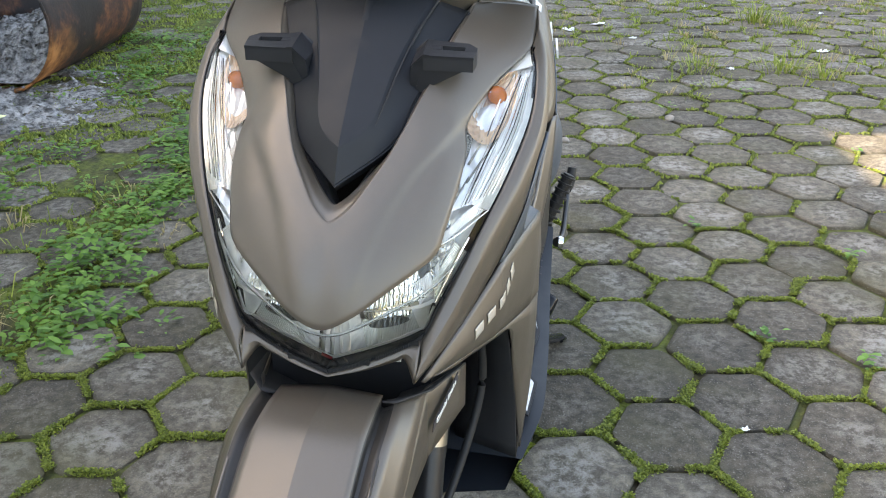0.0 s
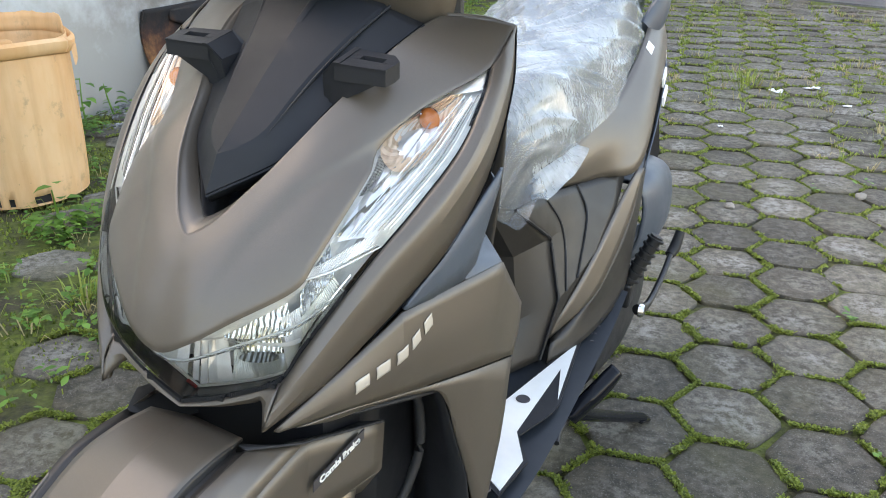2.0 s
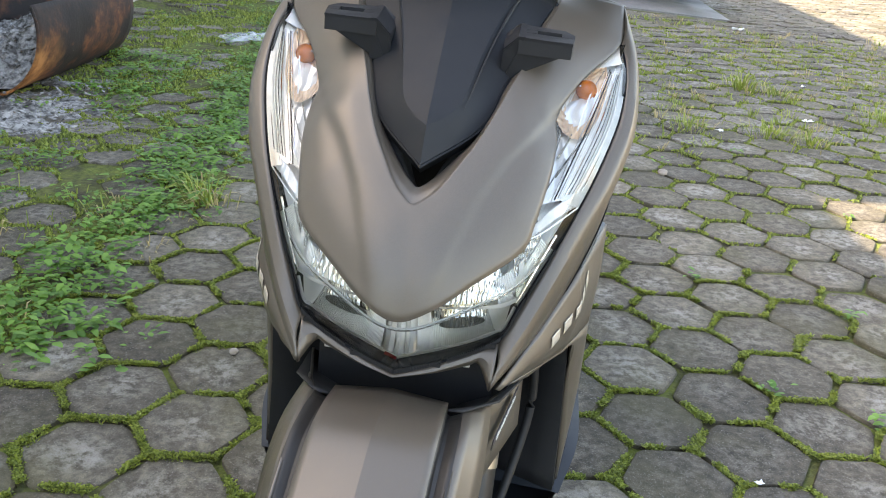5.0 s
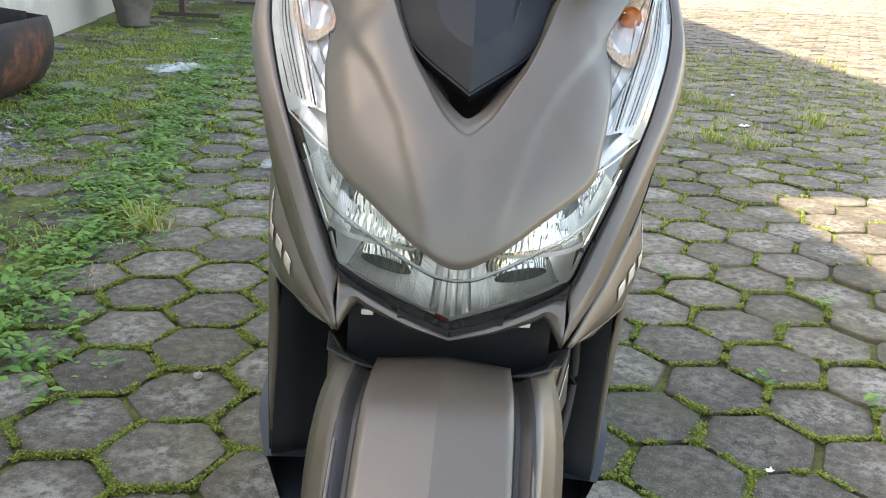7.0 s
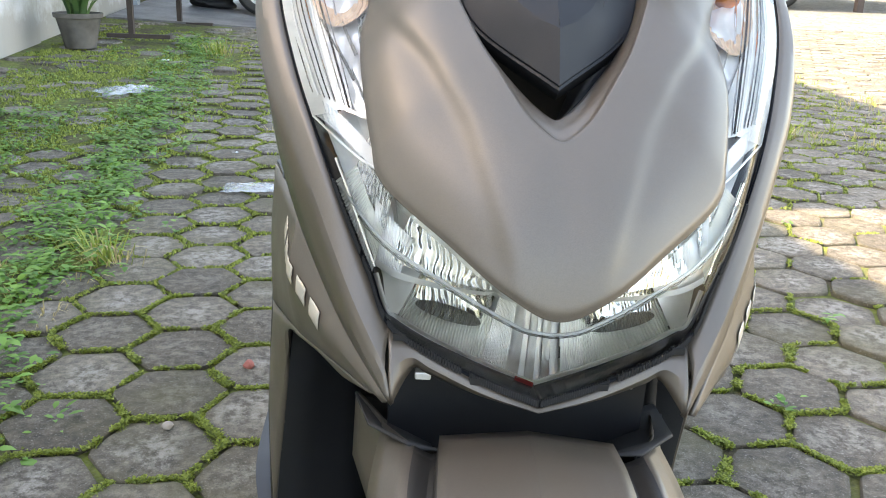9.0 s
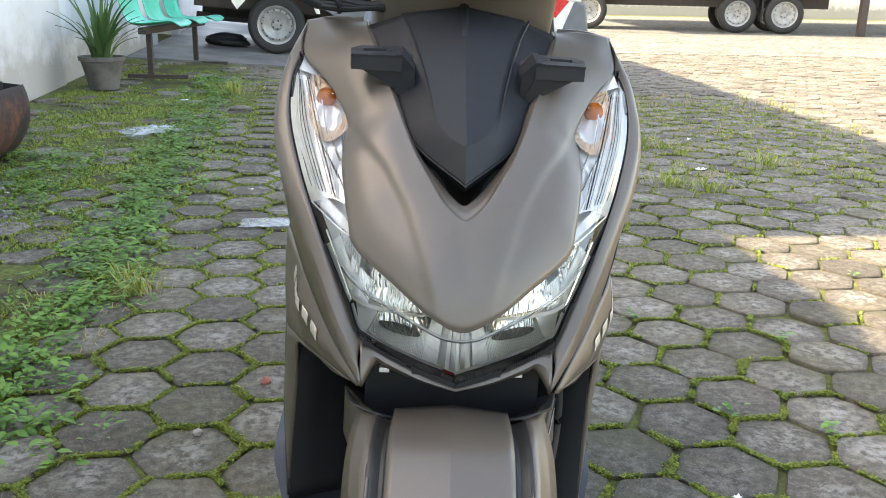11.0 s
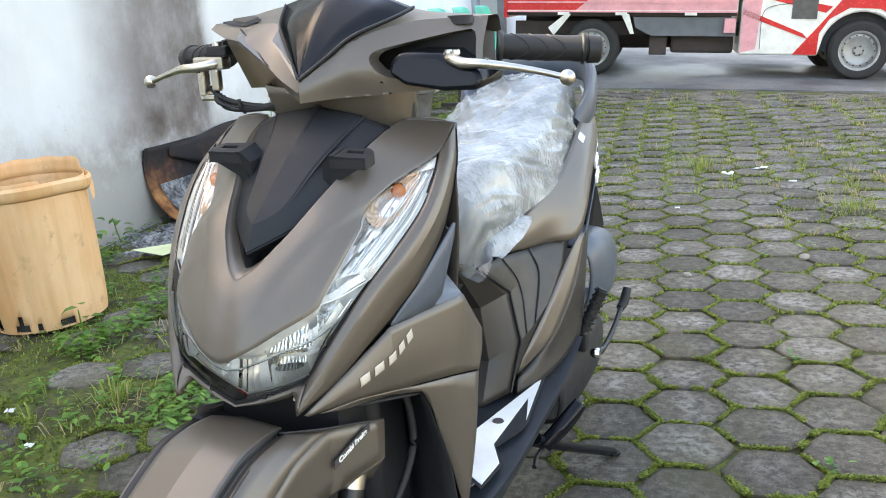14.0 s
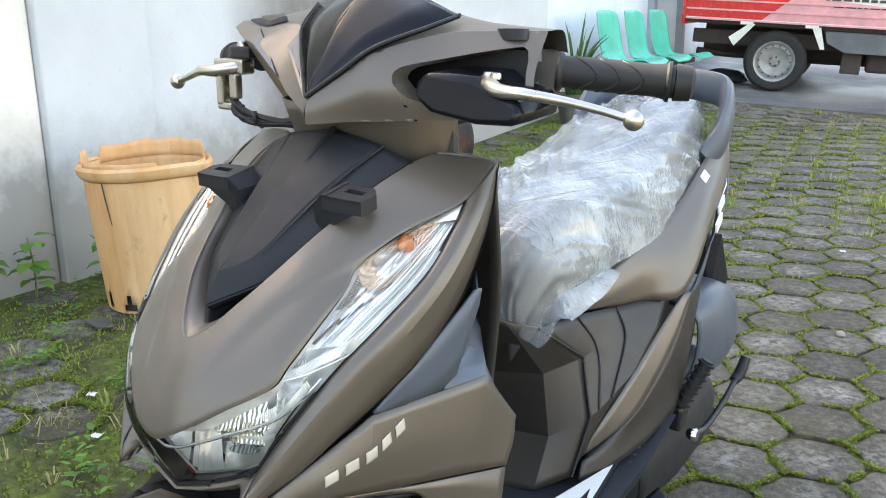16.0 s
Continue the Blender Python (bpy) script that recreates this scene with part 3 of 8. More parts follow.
def front_cowl():
    def between(w, bulge):
        out = []
        for k, (r, q) in enumerate(zip(RIDGE, COWL_RIM)):
            c = np.array(r) * (1 - w) + np.array(q) * w
            f = bulge * (1.0 if k < 6 else 0.55)
            out.append(tuple(c + np.array([0.25 * (c[0] > 0.01), -0.75, 0.6]) * f))
        return out
    curves = [both(RIDGE), both(between(0.05, 0.0014)), both(between(0.30, 0.0065)), both(between(0.65, 0.0080)), both(between(0.92, 0.0036)), both(COWL_RIM)]
    bm = loft(curves, 301, 64)
    for v in bm.verts:
        # fold on each side: the middle of the nose stands proud of the cheeks, more so towards the top
        x, z = abs(v.co.x), v.co.z
        fold = float(np.interp(z, FOLD_Z, FOLD_X))
        past = x - fold
        soft = float(np.interp(z, [0.70, 0.78, 0.82], [0.0022, 0.0026, 0.0034]))
        deep = float(np.interp(z, [0.684, 0.71, 0.78, 0.815, 0.836, 0.85], [0.0, 0.0018, 0.0032, 0.0046, 0.0024, 0.0]))
        h = deep / (1 + math.exp(max(-40, min(40, -past / soft)))) * max(0, 1 - max(0, past) / 0.055)
        v.co -= Vector((0, -0.75, 0.6)) * h
    sp("front_cowl", facing(bm, (0, -1, 0.6)), "brown", solid=0.004, smooth=50, m=NOSE, label="matte brown nose cowl with a V-shaped ridge")
    # slope from the ridge down into the slot under the visor
    slot = [(0, 0.0460, 0.7735), (0.0060, 0.0510, 0.7757), (0.0155, 0.0615, 0.7825), (0.0290, 0.0790, 0.7950), (0.0415, 0.0960, 0.8080), (0.0530, 0.1180, 0.8265), (0.0600, 0.1420, 0.8440), (0.0700, 0.1700, 0.8640), (0.0840, 0.2120, 0.8920), (0.0960, 0.2580, 0.9130), (0.1010, 0.2930, 0.9190)]
    lip = [tuple(np.array(a) * 0.86 + np.array(b) * 0.14 + np.array([0, 0.0004, -0.0002])) for a, b in zip(RIDGE, slot)]
    half = [tuple(np.array(a) * 0.5 + np.array(b) * 0.5 + np.array([0, -0.0006, 0.0012])) for a, b in zip(RIDGE, slot)]
    sp("cowl_channel", facing(loft([both(RIDGE), both(lip), both(half), both(slot)], 181, 16), (0, 0, 1)), "brown", solid=0.002, smooth=60, m=NOSE)
    pit = [tuple(np.array(b) + np.array([-0.4 * b[0] if b[0] < 0.03 else -0.012, 0.030, -0.014])) for b in slot]
    sp("cowl_recess", loft([both(slot), both(pit)], 81, 3), "void_gloss", solid=0.002, m=NOSE)


def visor():
    edge = [(0, 0.0475, 0.7930), (0.0455, 0.0980, 0.8196), (0.0600, 0.1377, 0.8495), (0.0800, 0.1948, 0.8885), (0.1010, 0.2560, 0.9190)]
    bend = [(0, 0.066, 0.8235), (0.027, 0.094, 0.836), (0.040, 0.150, 0.874), (0.054, 0.205, 0.908), (0.068, 0.246, 0.931)]
    bend2 = [(0, 0.067, 0.824), (0.025, 0.0945, 0.8385), (0.037, 0.150, 0.877), (0.051, 0.205, 0.911), (0.064, 0.247, 0.934)]
    mid = [(0, 0.068, 0.8245), (0.004, 0.090, 0.841), (0.004, 0.149, 0.884), (0.004, 0.204, 0.920), (0.003, 0.247, 0.944)]
    bm = loft([edge, bend], 26, 4, (1, -1))
    loft([bend2, mid, [(0, p[1], p[2] + 0.001) for p in mid]], 26, 4, (1, -1), bm=bm)
    loft([bend, bend2], 26, 2, (1, -1), bm=bm)
    under = [tuple(np.array(p) + np.array([0, 0.010, -0.007])) for p in edge]
    loft([edge, under], 26, 2, (1, -1), bm=bm)
    sp("visor", bm, "visor_black", solid=0.003, smooth=14, m=NOSE, label="matte black centre visor with raised facets")


def visor_lines():
    for s in (1, -1):
        line = [(s * 0.0275, 0.0935, 0.8365), (s * 0.040, 0.1495, 0.8755), (s * 0.054, 0.2045, 0.9095), (s * 0.068, 0.2455, 0.9325)]
        sp("visor_line", tube(line, [0.0002, 0.0014, 0.0016, 0.0016], 6, 24), "visor_black", label="thin raised line on the visor")


def plate_bracket(side):
    s = side
    # plate with a slot through it: two rails and two ends
    bm = bmesh.new()
    dz = -0.015

    def bar(pts):
        q = [(s * x, y, z) for x, y, z in pts]
        prism(q if s > 0 else list(reversed(q)), (0, 0.001, dz), bm)
    bar([(0.066, 0.168, 0.901), (0.066, 0.182, 0.903), (0.108, 0.178, 0.902), (0.117, 0.168, 0.900)])
    bar([(0.066, 0.143, 0.896), (0.066, 0.160, 0.899), (0.117, 0.160, 0.898), (0.115, 0.145, 0.896)])
    bar([(0.066, 0.160, 0.899), (0.066, 0.168, 0.901), (0.082, 0.168, 0.9005), (0.082, 0.160, 0.899)])
    bar([(0.105, 0.160, 0.8985), (0.105, 0.168, 0.9003), (0.117, 0.168, 0.900), (0.117, 0.160, 0.898)])
    sp("plate_bracket", bm, "black", smooth=0, label="black plastic plate bracket with a slot")
    arm = bmesh.new()
    # tapering front web and the foot that reaches under the visor edge
    prism([(s * 0.0660, 0.1424, 0.8965), (s * 0.1155, 0.1445, 0.8955), (s * 0.114, 0.147, 0.886), (s * 0.070, 0.150, 0.862), (s * 0.052, 0.152, 0.858), (s * 0.053, 0.146, 0.882)], (0, 0.008, 0.001), arm)
    prism([(s * 0.0657, 0.1426, 0.897), (s * 0.0657, 0.182, 0.904), (s * 0.050, 0.186, 0.890), (s * 0.050, 0.150, 0.856), (s * 0.0657, 0.150, 0.859)], (s * 0.006, 0, 0), arm)
    prism([(s * 0.053, 0.1465, 0.884), (s * 0.0655, 0.1426, 0.897), (s * 0.0655, 0.182, 0.903), (s * 0.052, 0.186, 0.888)], (0, 0.004, -0.010), arm)
    sp("bracket_arm", arm, "black", smooth=0)


# outer edge of the lamp opening, matched to its inner edge
LAMP_OUT = [(0, -0.0006, 0.6172), (0.0405, 0.0068, 0.6298), (0.0868, 0.0200, 0.6515), (0.1028, 0.0335, 0.6805), (0.1212, 0.0550, 0.7145), (0.1405, 0.0855, 0.7515), (0.1585, 0.1255, 0.7855), (0.1752, 0.1768, 0.8260), (0.1785, 0.2178, 0.8612), (0.1718, 0.2545, 0.8862)]
GASKET = [(0, -0.0016, 0.6150), (0.0415, 0.0060, 0.6275), (0.0888, 0.0192, 0.6495), (0.1044, 0.0330, 0.6797), (0.1225, 0.0546, 0.7138), (0.1416, 0.0853, 0.7509), (0.1595, 0.1253, 0.7851), (0.1760, 0.1766, 0.8257), (0.1793, 0.2178, 0.8613), (0.1724, 0.2555, 0.8867)]
OUT_CREASE = [(0.0856, -0.0062, 0.6136), (0.113, 0.024, 0.652), (0.138, 0.062, 0.698), (0.160, 0.100, 0.738), (0.180, 0.140, 0.775), (0.194, 0.192, 0.820), (0.191, 0.255, 0.872), (0.174, 0.314, 0.918)]
OUT_EDGE = [(0.0866, -0.0022, 0.6126), (0.117, 0.040, 0.642), (0.144, 0.082, 0.680), (0.163, 0.125, 0.710), (0.178, 0.170, 0.742), (0.188, 0.225, 0.792), (0.186, 0.280, 0.862), (0.172, 0.318, 0.917)]


def headlight():
    inner, outer = spline(LAMP_IN, 181), spline(LAMP_OUT, 181)

    def on(k, w, push=0.0):
        """A place behind the lens: k along it (0 at the chin, 9 at the tip), w across, push behind it."""
        i = min(max(k, 0.0), 8.999) * 20
        n = int(i)
        g = i - n
        p = (inner[n] * (1 - g) + inner[n + 1] * g) * (1 - w) + (outer[n] * (1 - g) + outer[n + 1] * g) * w
        side = min(1.0, max(0.0, (k - 2.0) / 1.5))
        return p + np.array([-0.55 * side, 0.92 - 0.12 * side, -0.02 - 0.18 * side]) * push
    rim = [tuple(np.array(p) * 0.5 + np.array(q) * 0.5 + np.array([0.004 * (p[0] > 0.01), -0.0085, 0.002])) for p, q in zip(LAMP_IN, LAMP_OUT)]
    pane = facing(loft([LAMP_IN, rim, LAMP_OUT], 90, 12, (1, -1)), (0, -1, 0))
    lamp = sp("headlight", pane, "lens", m=NOSE, label="clear wraparound headlight lens")
    lamp.visible_shadow = False

    def patch(name, q, material, label="", nu=12, nv=6, ribs=0.0, arch=0.0, step=1):
        """A mirror facet on both sides: corners q as (k, w, push), going round; ribs across its length, arch towards the back."""
        for s in (1, -1):
            rows = []
            for a in range(nu + 1):
                f = a / nu
                row = []
                for c in range(nv + 1):
                    g = c / nv
                    k, w, d = (sum(m * e for m, e in zip(((1 - f) * (1 - g), f * (1 - g), f * g, (1 - f) * g), (q[0][j], q[1][j], q[2][j], q[3][j]))) for j in range(3))
                    d += ribs * ((a // step) % 2) + arch * math.sin(math.pi * f) * math.sin(math.pi * (0.15 + 0.85 * g))
                    row.append(on(k, w, d) * np.array([s, 1, 1]))
                rows.append(row)
            bm = bmesh.new()
            grid_faces(bm, np.array(rows), s < 0)
            sp(name, bm, material, lamp, label, smooth=0 if ribs else 30)

    def rod(name, path, r, material, label="", n=40, sides=(1, -1), flat=1.0):
        for s in sides:
            sp(name, tube([tuple(on(*p) * np.array([s, 1, 1])) for p in path], r, 6, n, flat=flat), material, lamp, label)
    # housing: dark tray in front of the mirrors, pale shell standing in for reflections
    for s in (1, -1):
        tray, shell = [], []
        for a in range(61):
            k = 3.4 * a / 60
            d = float(np.interp(k, [0, 1.6, 2.1, 2.7, 3.4], [0.027, 0.026, 0.018, 0.007, 0.003]))
            tray.append([on(k, 0.995 + 0.002 * (g > 0), 0.002 + d * g) * np.array([s, 1, 1]) for g in np.linspace(0, 1, 6)])
        for a in range(81):
            k = 8.95 * a / 80
            d = float(np.interp(k, [0, 1.8, 3, 5, 8, 9], [0.066, 0.066, 0.034, 0.022, 0.016, 0.004]))
            shell.append([on(k, w, 0.003 + d * math.sin(math.pi * (0.06 + 0.80 * w))) * np.array([s, 1, 1]) for w in np.linspace(0.0, 1.0, 9)])
        bm = bmesh.new()
        grid_faces(bm, np.array(tray), s > 0)
        sp("lamp_tray", bm, "black_gloss", lamp, "gloss black floor of the lamp")
        bm = bmesh.new()
        grid_faces(bm, np.array(shell), s < 0)
        sp("lamp_shell", bm, "plane_mirror", lamp, smooth=0)
    # low beam: wedge in the middle, ribbed strips, ribbed bowls, zebra panels and plain end planes
    for a, (k0, k1, d0, d1) in enumerate(((0.0, 0.13, 0.035, 0.041), (0.13, 0.24, 0.039, 0.035), (0.24, 0.42, 0.034, 0.042))):
        patch("beam_mirror", [(k0, 0.10, d0 + 0.024), (k1, 0.10, d1 + 0.024), (k1, 0.99, d1 - 0.008), (k0, 0.99, d0 - 0.008)], "wavy_mirror", "wavy bright mirror of the low beam", 8, 10)
    patch("beam_strip", [(0.42, 0.12, 0.060), (0.74, 0.12, 0.062), (0.80, 0.99, 0.028), (0.42, 0.99, 0.028)], "reflector", "fine upright ribs of the low beam", 26, 6, 0.0010)
    patch("beam_bowl", [(0.74, 0.55, 0.054), (1.90, 0.60, 0.048), (1.92, 0.99, 0.022), (0.78, 0.99, 0.028)], "ribbed_mirror", "ribbed reflector bowl", 64, 10, 0.0011, 0.010)
    # the bowl's shade is painted as a dark ribbed ellipse
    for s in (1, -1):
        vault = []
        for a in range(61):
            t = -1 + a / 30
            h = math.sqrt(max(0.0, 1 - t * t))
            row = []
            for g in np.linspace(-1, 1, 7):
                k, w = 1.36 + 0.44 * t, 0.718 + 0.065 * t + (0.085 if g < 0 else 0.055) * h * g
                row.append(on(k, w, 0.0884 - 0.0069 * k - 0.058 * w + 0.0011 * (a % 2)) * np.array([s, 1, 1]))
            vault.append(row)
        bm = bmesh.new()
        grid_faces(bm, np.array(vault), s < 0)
        sp("bowl_vault", bm, "mirror_shade", lamp, "ribbed vault of the reflector bowl, its shade put into the colour", smooth=0)
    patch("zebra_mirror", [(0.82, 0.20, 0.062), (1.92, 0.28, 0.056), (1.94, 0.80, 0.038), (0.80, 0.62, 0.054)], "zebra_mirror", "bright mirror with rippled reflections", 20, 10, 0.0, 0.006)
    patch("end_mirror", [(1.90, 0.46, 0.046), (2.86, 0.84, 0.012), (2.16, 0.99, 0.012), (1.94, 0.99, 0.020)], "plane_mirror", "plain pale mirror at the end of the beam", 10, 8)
    patch("end_prism", [(1.90, 0.46, 0.047), (2.16, 0.56, 0.040), (2.02, 0.80, 0.036), (1.94, 0.86, 0.036)], "mirror_shade", "", 6, 6)
    # white base gives rim and ledge the glint that chrome would have
    rod("bright_rim", [(0.0, 0.985, 0.0255), (0.24, 0.985, 0.0255), (0.8, 0.985, 0.026), (1.4, 0.985, 0.0225), (1.94, 0.985, 0.0185), (2.2, 0.985, 0.010), (2.86, 0.95, 0.006)], 0.0017, "mirror_glint", "bright bevelled lower edge of the mirrors", 50)
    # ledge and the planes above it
    patch("ledge", [(0.95, 0.20, 0.038), (2.90, 0.80, 0.005), (2.94, 0.90, 0.005), (1.05, 0.30, 0.040)], "mirror_glint", "bright ledge between the beams", 16, 3)
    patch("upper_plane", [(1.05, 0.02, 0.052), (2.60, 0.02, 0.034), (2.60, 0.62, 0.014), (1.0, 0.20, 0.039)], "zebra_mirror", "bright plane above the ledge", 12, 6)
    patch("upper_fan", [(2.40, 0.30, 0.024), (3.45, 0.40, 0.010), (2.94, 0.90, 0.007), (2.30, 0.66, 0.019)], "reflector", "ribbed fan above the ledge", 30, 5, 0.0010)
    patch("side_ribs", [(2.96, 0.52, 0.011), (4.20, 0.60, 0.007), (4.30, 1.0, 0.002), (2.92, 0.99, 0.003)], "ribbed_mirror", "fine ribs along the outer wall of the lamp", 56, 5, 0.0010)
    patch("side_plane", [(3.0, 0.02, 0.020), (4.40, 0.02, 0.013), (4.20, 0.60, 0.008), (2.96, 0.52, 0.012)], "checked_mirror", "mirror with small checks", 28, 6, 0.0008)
    rod("side_rail", [(2.90, 0.90, 0.005), (3.4, 0.86, 0.004), (4.0, 0.84, 0.0035), (4.5, 0.86, 0.003)], 0.0011, "chrome", "", 24)
    # ribbed light guide that crosses the lamp, and the curved guide that follows the nose
    patch("guide_strip", [(3.75, 0.0, 0.010), (5.65, 1.0, 0.003), (5.25, 1.0, 0.003), (3.35, 0.0, 0.012)], "reflector", "ribbed clear strip across the lamp", 44, 2, 0.0013)
    rod("guide_edge", [(3.30, 0.0, 0.009), (4.3, 0.52, 0.004), (5.2, 0.99, 0.002)], 0.0008, "mirror_glint", "", 20)
    rod("light_guide", [(0.0, 0.19, 0.006), (0.3, 0.245, 0.006), (0.6, 0.265, 0.006), (1.2, 0.275, 0.006), (1.8, 0.325, 0.006), (2.4, 0.43, 0.005), (3.0, 0.58, 0.004), (3.6, 0.75, 0.003), (4.2, 0.93, 0.002)], 0.0009, "clear_rib", "clear curved light guide", 70)
    rod("guide_groove", [(0.0, 0.215, 0.005), (0.3, 0.27, 0.005), (0.6, 0.29, 0.005), (1.2, 0.305, 0.005), (1.8, 0.355, 0.005), (2.4, 0.465, 0.004), (3.0, 0.615, 0.003), (3.6, 0.785, 0.002)], 0.0007, "mirror_shade", "", 60)
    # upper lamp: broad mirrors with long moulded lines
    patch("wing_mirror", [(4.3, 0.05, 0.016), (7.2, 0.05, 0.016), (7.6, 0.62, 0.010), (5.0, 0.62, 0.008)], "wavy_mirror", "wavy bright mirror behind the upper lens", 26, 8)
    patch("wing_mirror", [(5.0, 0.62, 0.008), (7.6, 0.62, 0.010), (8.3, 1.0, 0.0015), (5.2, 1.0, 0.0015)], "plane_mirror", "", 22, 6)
    patch("lobe_panel", [(5.3, 0.02, 0.009), (6.7, 0.02, 0.009), (6.6, 0.24, 0.011), (5.5, 0.15, 0.011)], "grey_mirror", "grey ribbed panel beside the nose", 30, 3, 0.0007)
    # lines and blades alternate white, grey and dark as painted streaks of reflection
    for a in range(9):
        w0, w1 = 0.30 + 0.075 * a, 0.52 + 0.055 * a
        rod("lens_rib", [(4.7 + 0.10 * a, w0, 0.003), (5.8, w0 * 0.5 + w1 * 0.5 - 0.02, 0.003), (6.9, w1, 0.003), (8.2 - 0.09 * (a % 3), w1 + 0.03, 0.002)], 0.0005 + 0.0003 * (a % 3 == 1), ("chrome", "clear_line", "grey_mirror", "mirror_glint")[a % 4], "long line moulded in the lens", 30)
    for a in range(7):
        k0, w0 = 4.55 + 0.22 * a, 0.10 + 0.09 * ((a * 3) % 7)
        patch("moulded_blade", [(k0, w0, 0.010), (k0 + 0.85, w0 + 0.16, 0.006), (k0 + 0.80, w0 + 0.20, 0.008), (k0 + 0.05, w0 + 0.09, 0.012)], ("mirror_shade", "mirror_glint", "grey_mirror")[a % 3], "", 6, 2)
    # indicator: a faceted cup with its bulb, and a plain mirror in the tip
    for s in (1, -1):
        cup = bmesh.new()
        ring = []
        for a in range(10):
            f = a / 9
            ring.append([on(7.35 + 0.98 * f * math.sin(q), 0.36 + (0.36 - 0.03 * math.sin(q)) * f * math.cos(q), 0.005 + 0.011 * (1 - f * f) + 0.0009 * ((a + b) % 2)) * np.array([s, 1, 1]) for b, q in enumerate(np.linspace(0, 2 * math.pi, 25))])
        grid_faces(cup, np.array(ring), s > 0)
        sp("indicator_cup", cup, "bulb_tint_cup", lamp, "pale faceted indicator cup, the bulb's orange reflection put into its colour", smooth=0)
        c = on(7.62, 0.34, 0.010) * np.array([s, 1, 1])
        bulb = bmesh.new()
        bmesh.ops.create_uvsphere(bulb, u_segments=18, v_segments=12, radius=0.0094, matrix=Matrix.Translation(c) @ Matrix.Diagonal((1, 1.2, 1, 1)))
        sp("indicator_bulb", bulb, "amber", lamp, "amber indicator bulb")
        sp("bulb_ring", turned([(0.0088, 0.002), (0.0108, 0.0), (0.0108, -0.002), (0.0088, -0.001)], 22, 'Y', m=Matrix.Translation(c)), "chrome", lamp)
    rod("indicator_clip", [(8.15, 0.42, 0.003), (7.62, 0.36, 0.002)], 0.0008, "chrome", "", 6)
    rod("indicator_clip", [(7.62, 0.36, 0.002), (7.75, 0.06, 0.003)], 0.0008, "chrome", "", 6)
    rod("indicator_clip", [(7.62, 0.36, 0.002), (6.6, 0.40, 0.003)], 0.0008, "chrome", "", 6)
    # white colour stands for the sky mirrored in the tip
    patch("tip_mirror", [(8.20, 0.04, 0.006), (8.93, 0.20, 0.002), (8.93, 0.80, 0.002), (8.34, 0.97, 0.004)], "mirror_glint", "plain bright mirror in the tip of the lamp", 8, 5)
    rod("tip_edge", [(7.5, 0.985, 0.001), (8.3, 0.985, 0.001), (8.93, 0.9, 0.001)], 0.0016, "black_gloss", "", 16)
    red = tube([tuple(on(k, 0.995, 0.0225) * np.array([-1, 1, 1])) for k in (0.02, 0.16, 0.30)], 0.0019, 6, 10)
    sp("red_bead", red, "red_lens", lamp, "thin red reflector bead")
    # black seal round the lens, ribbed along the chin and the sides
    mid = [tuple((np.array(p) + np.array(q)) / 2 + np.array([0, -0.0010, 0])) for p, q in zip(LAMP_OUT, GASKET)]
    sp("lamp_seal", loft([LAMP_OUT, mid, [(x, y + 0.001, z) for x, y, z in GASKET]], 70, 5, (1, -1)), "black_gloss", lamp, "black ribbed seal under the lens")
    for s in (1, -1):
        for a in range(130):
            if a % 33 > 29:
                continue
            c = on(0.03 + 4.3 * a / 129, 1.0, 0.0) * np.array([s, 1, 1])
            sp("seal_rib", box((c[0] - 0.0006, c[1] - 0.0032, c[2] - 0.0022), (c[0] + 0.0006, c[1] - 0.0004, c[2] + 0.0018)), "black", lamp, smooth=0)
        for k in (0.9, 1.86):
            c = on(k, 1.02, 0.0) * np.array([s, 1, 1])
            sp("seal_clip", box((c[0] - 0.004, c[1] - 0.0042, c[2] - 0.002), (c[0] + 0.004, c[1] - 0.001, c[2] + 0.002)), "rubber", lamp, smooth=0)


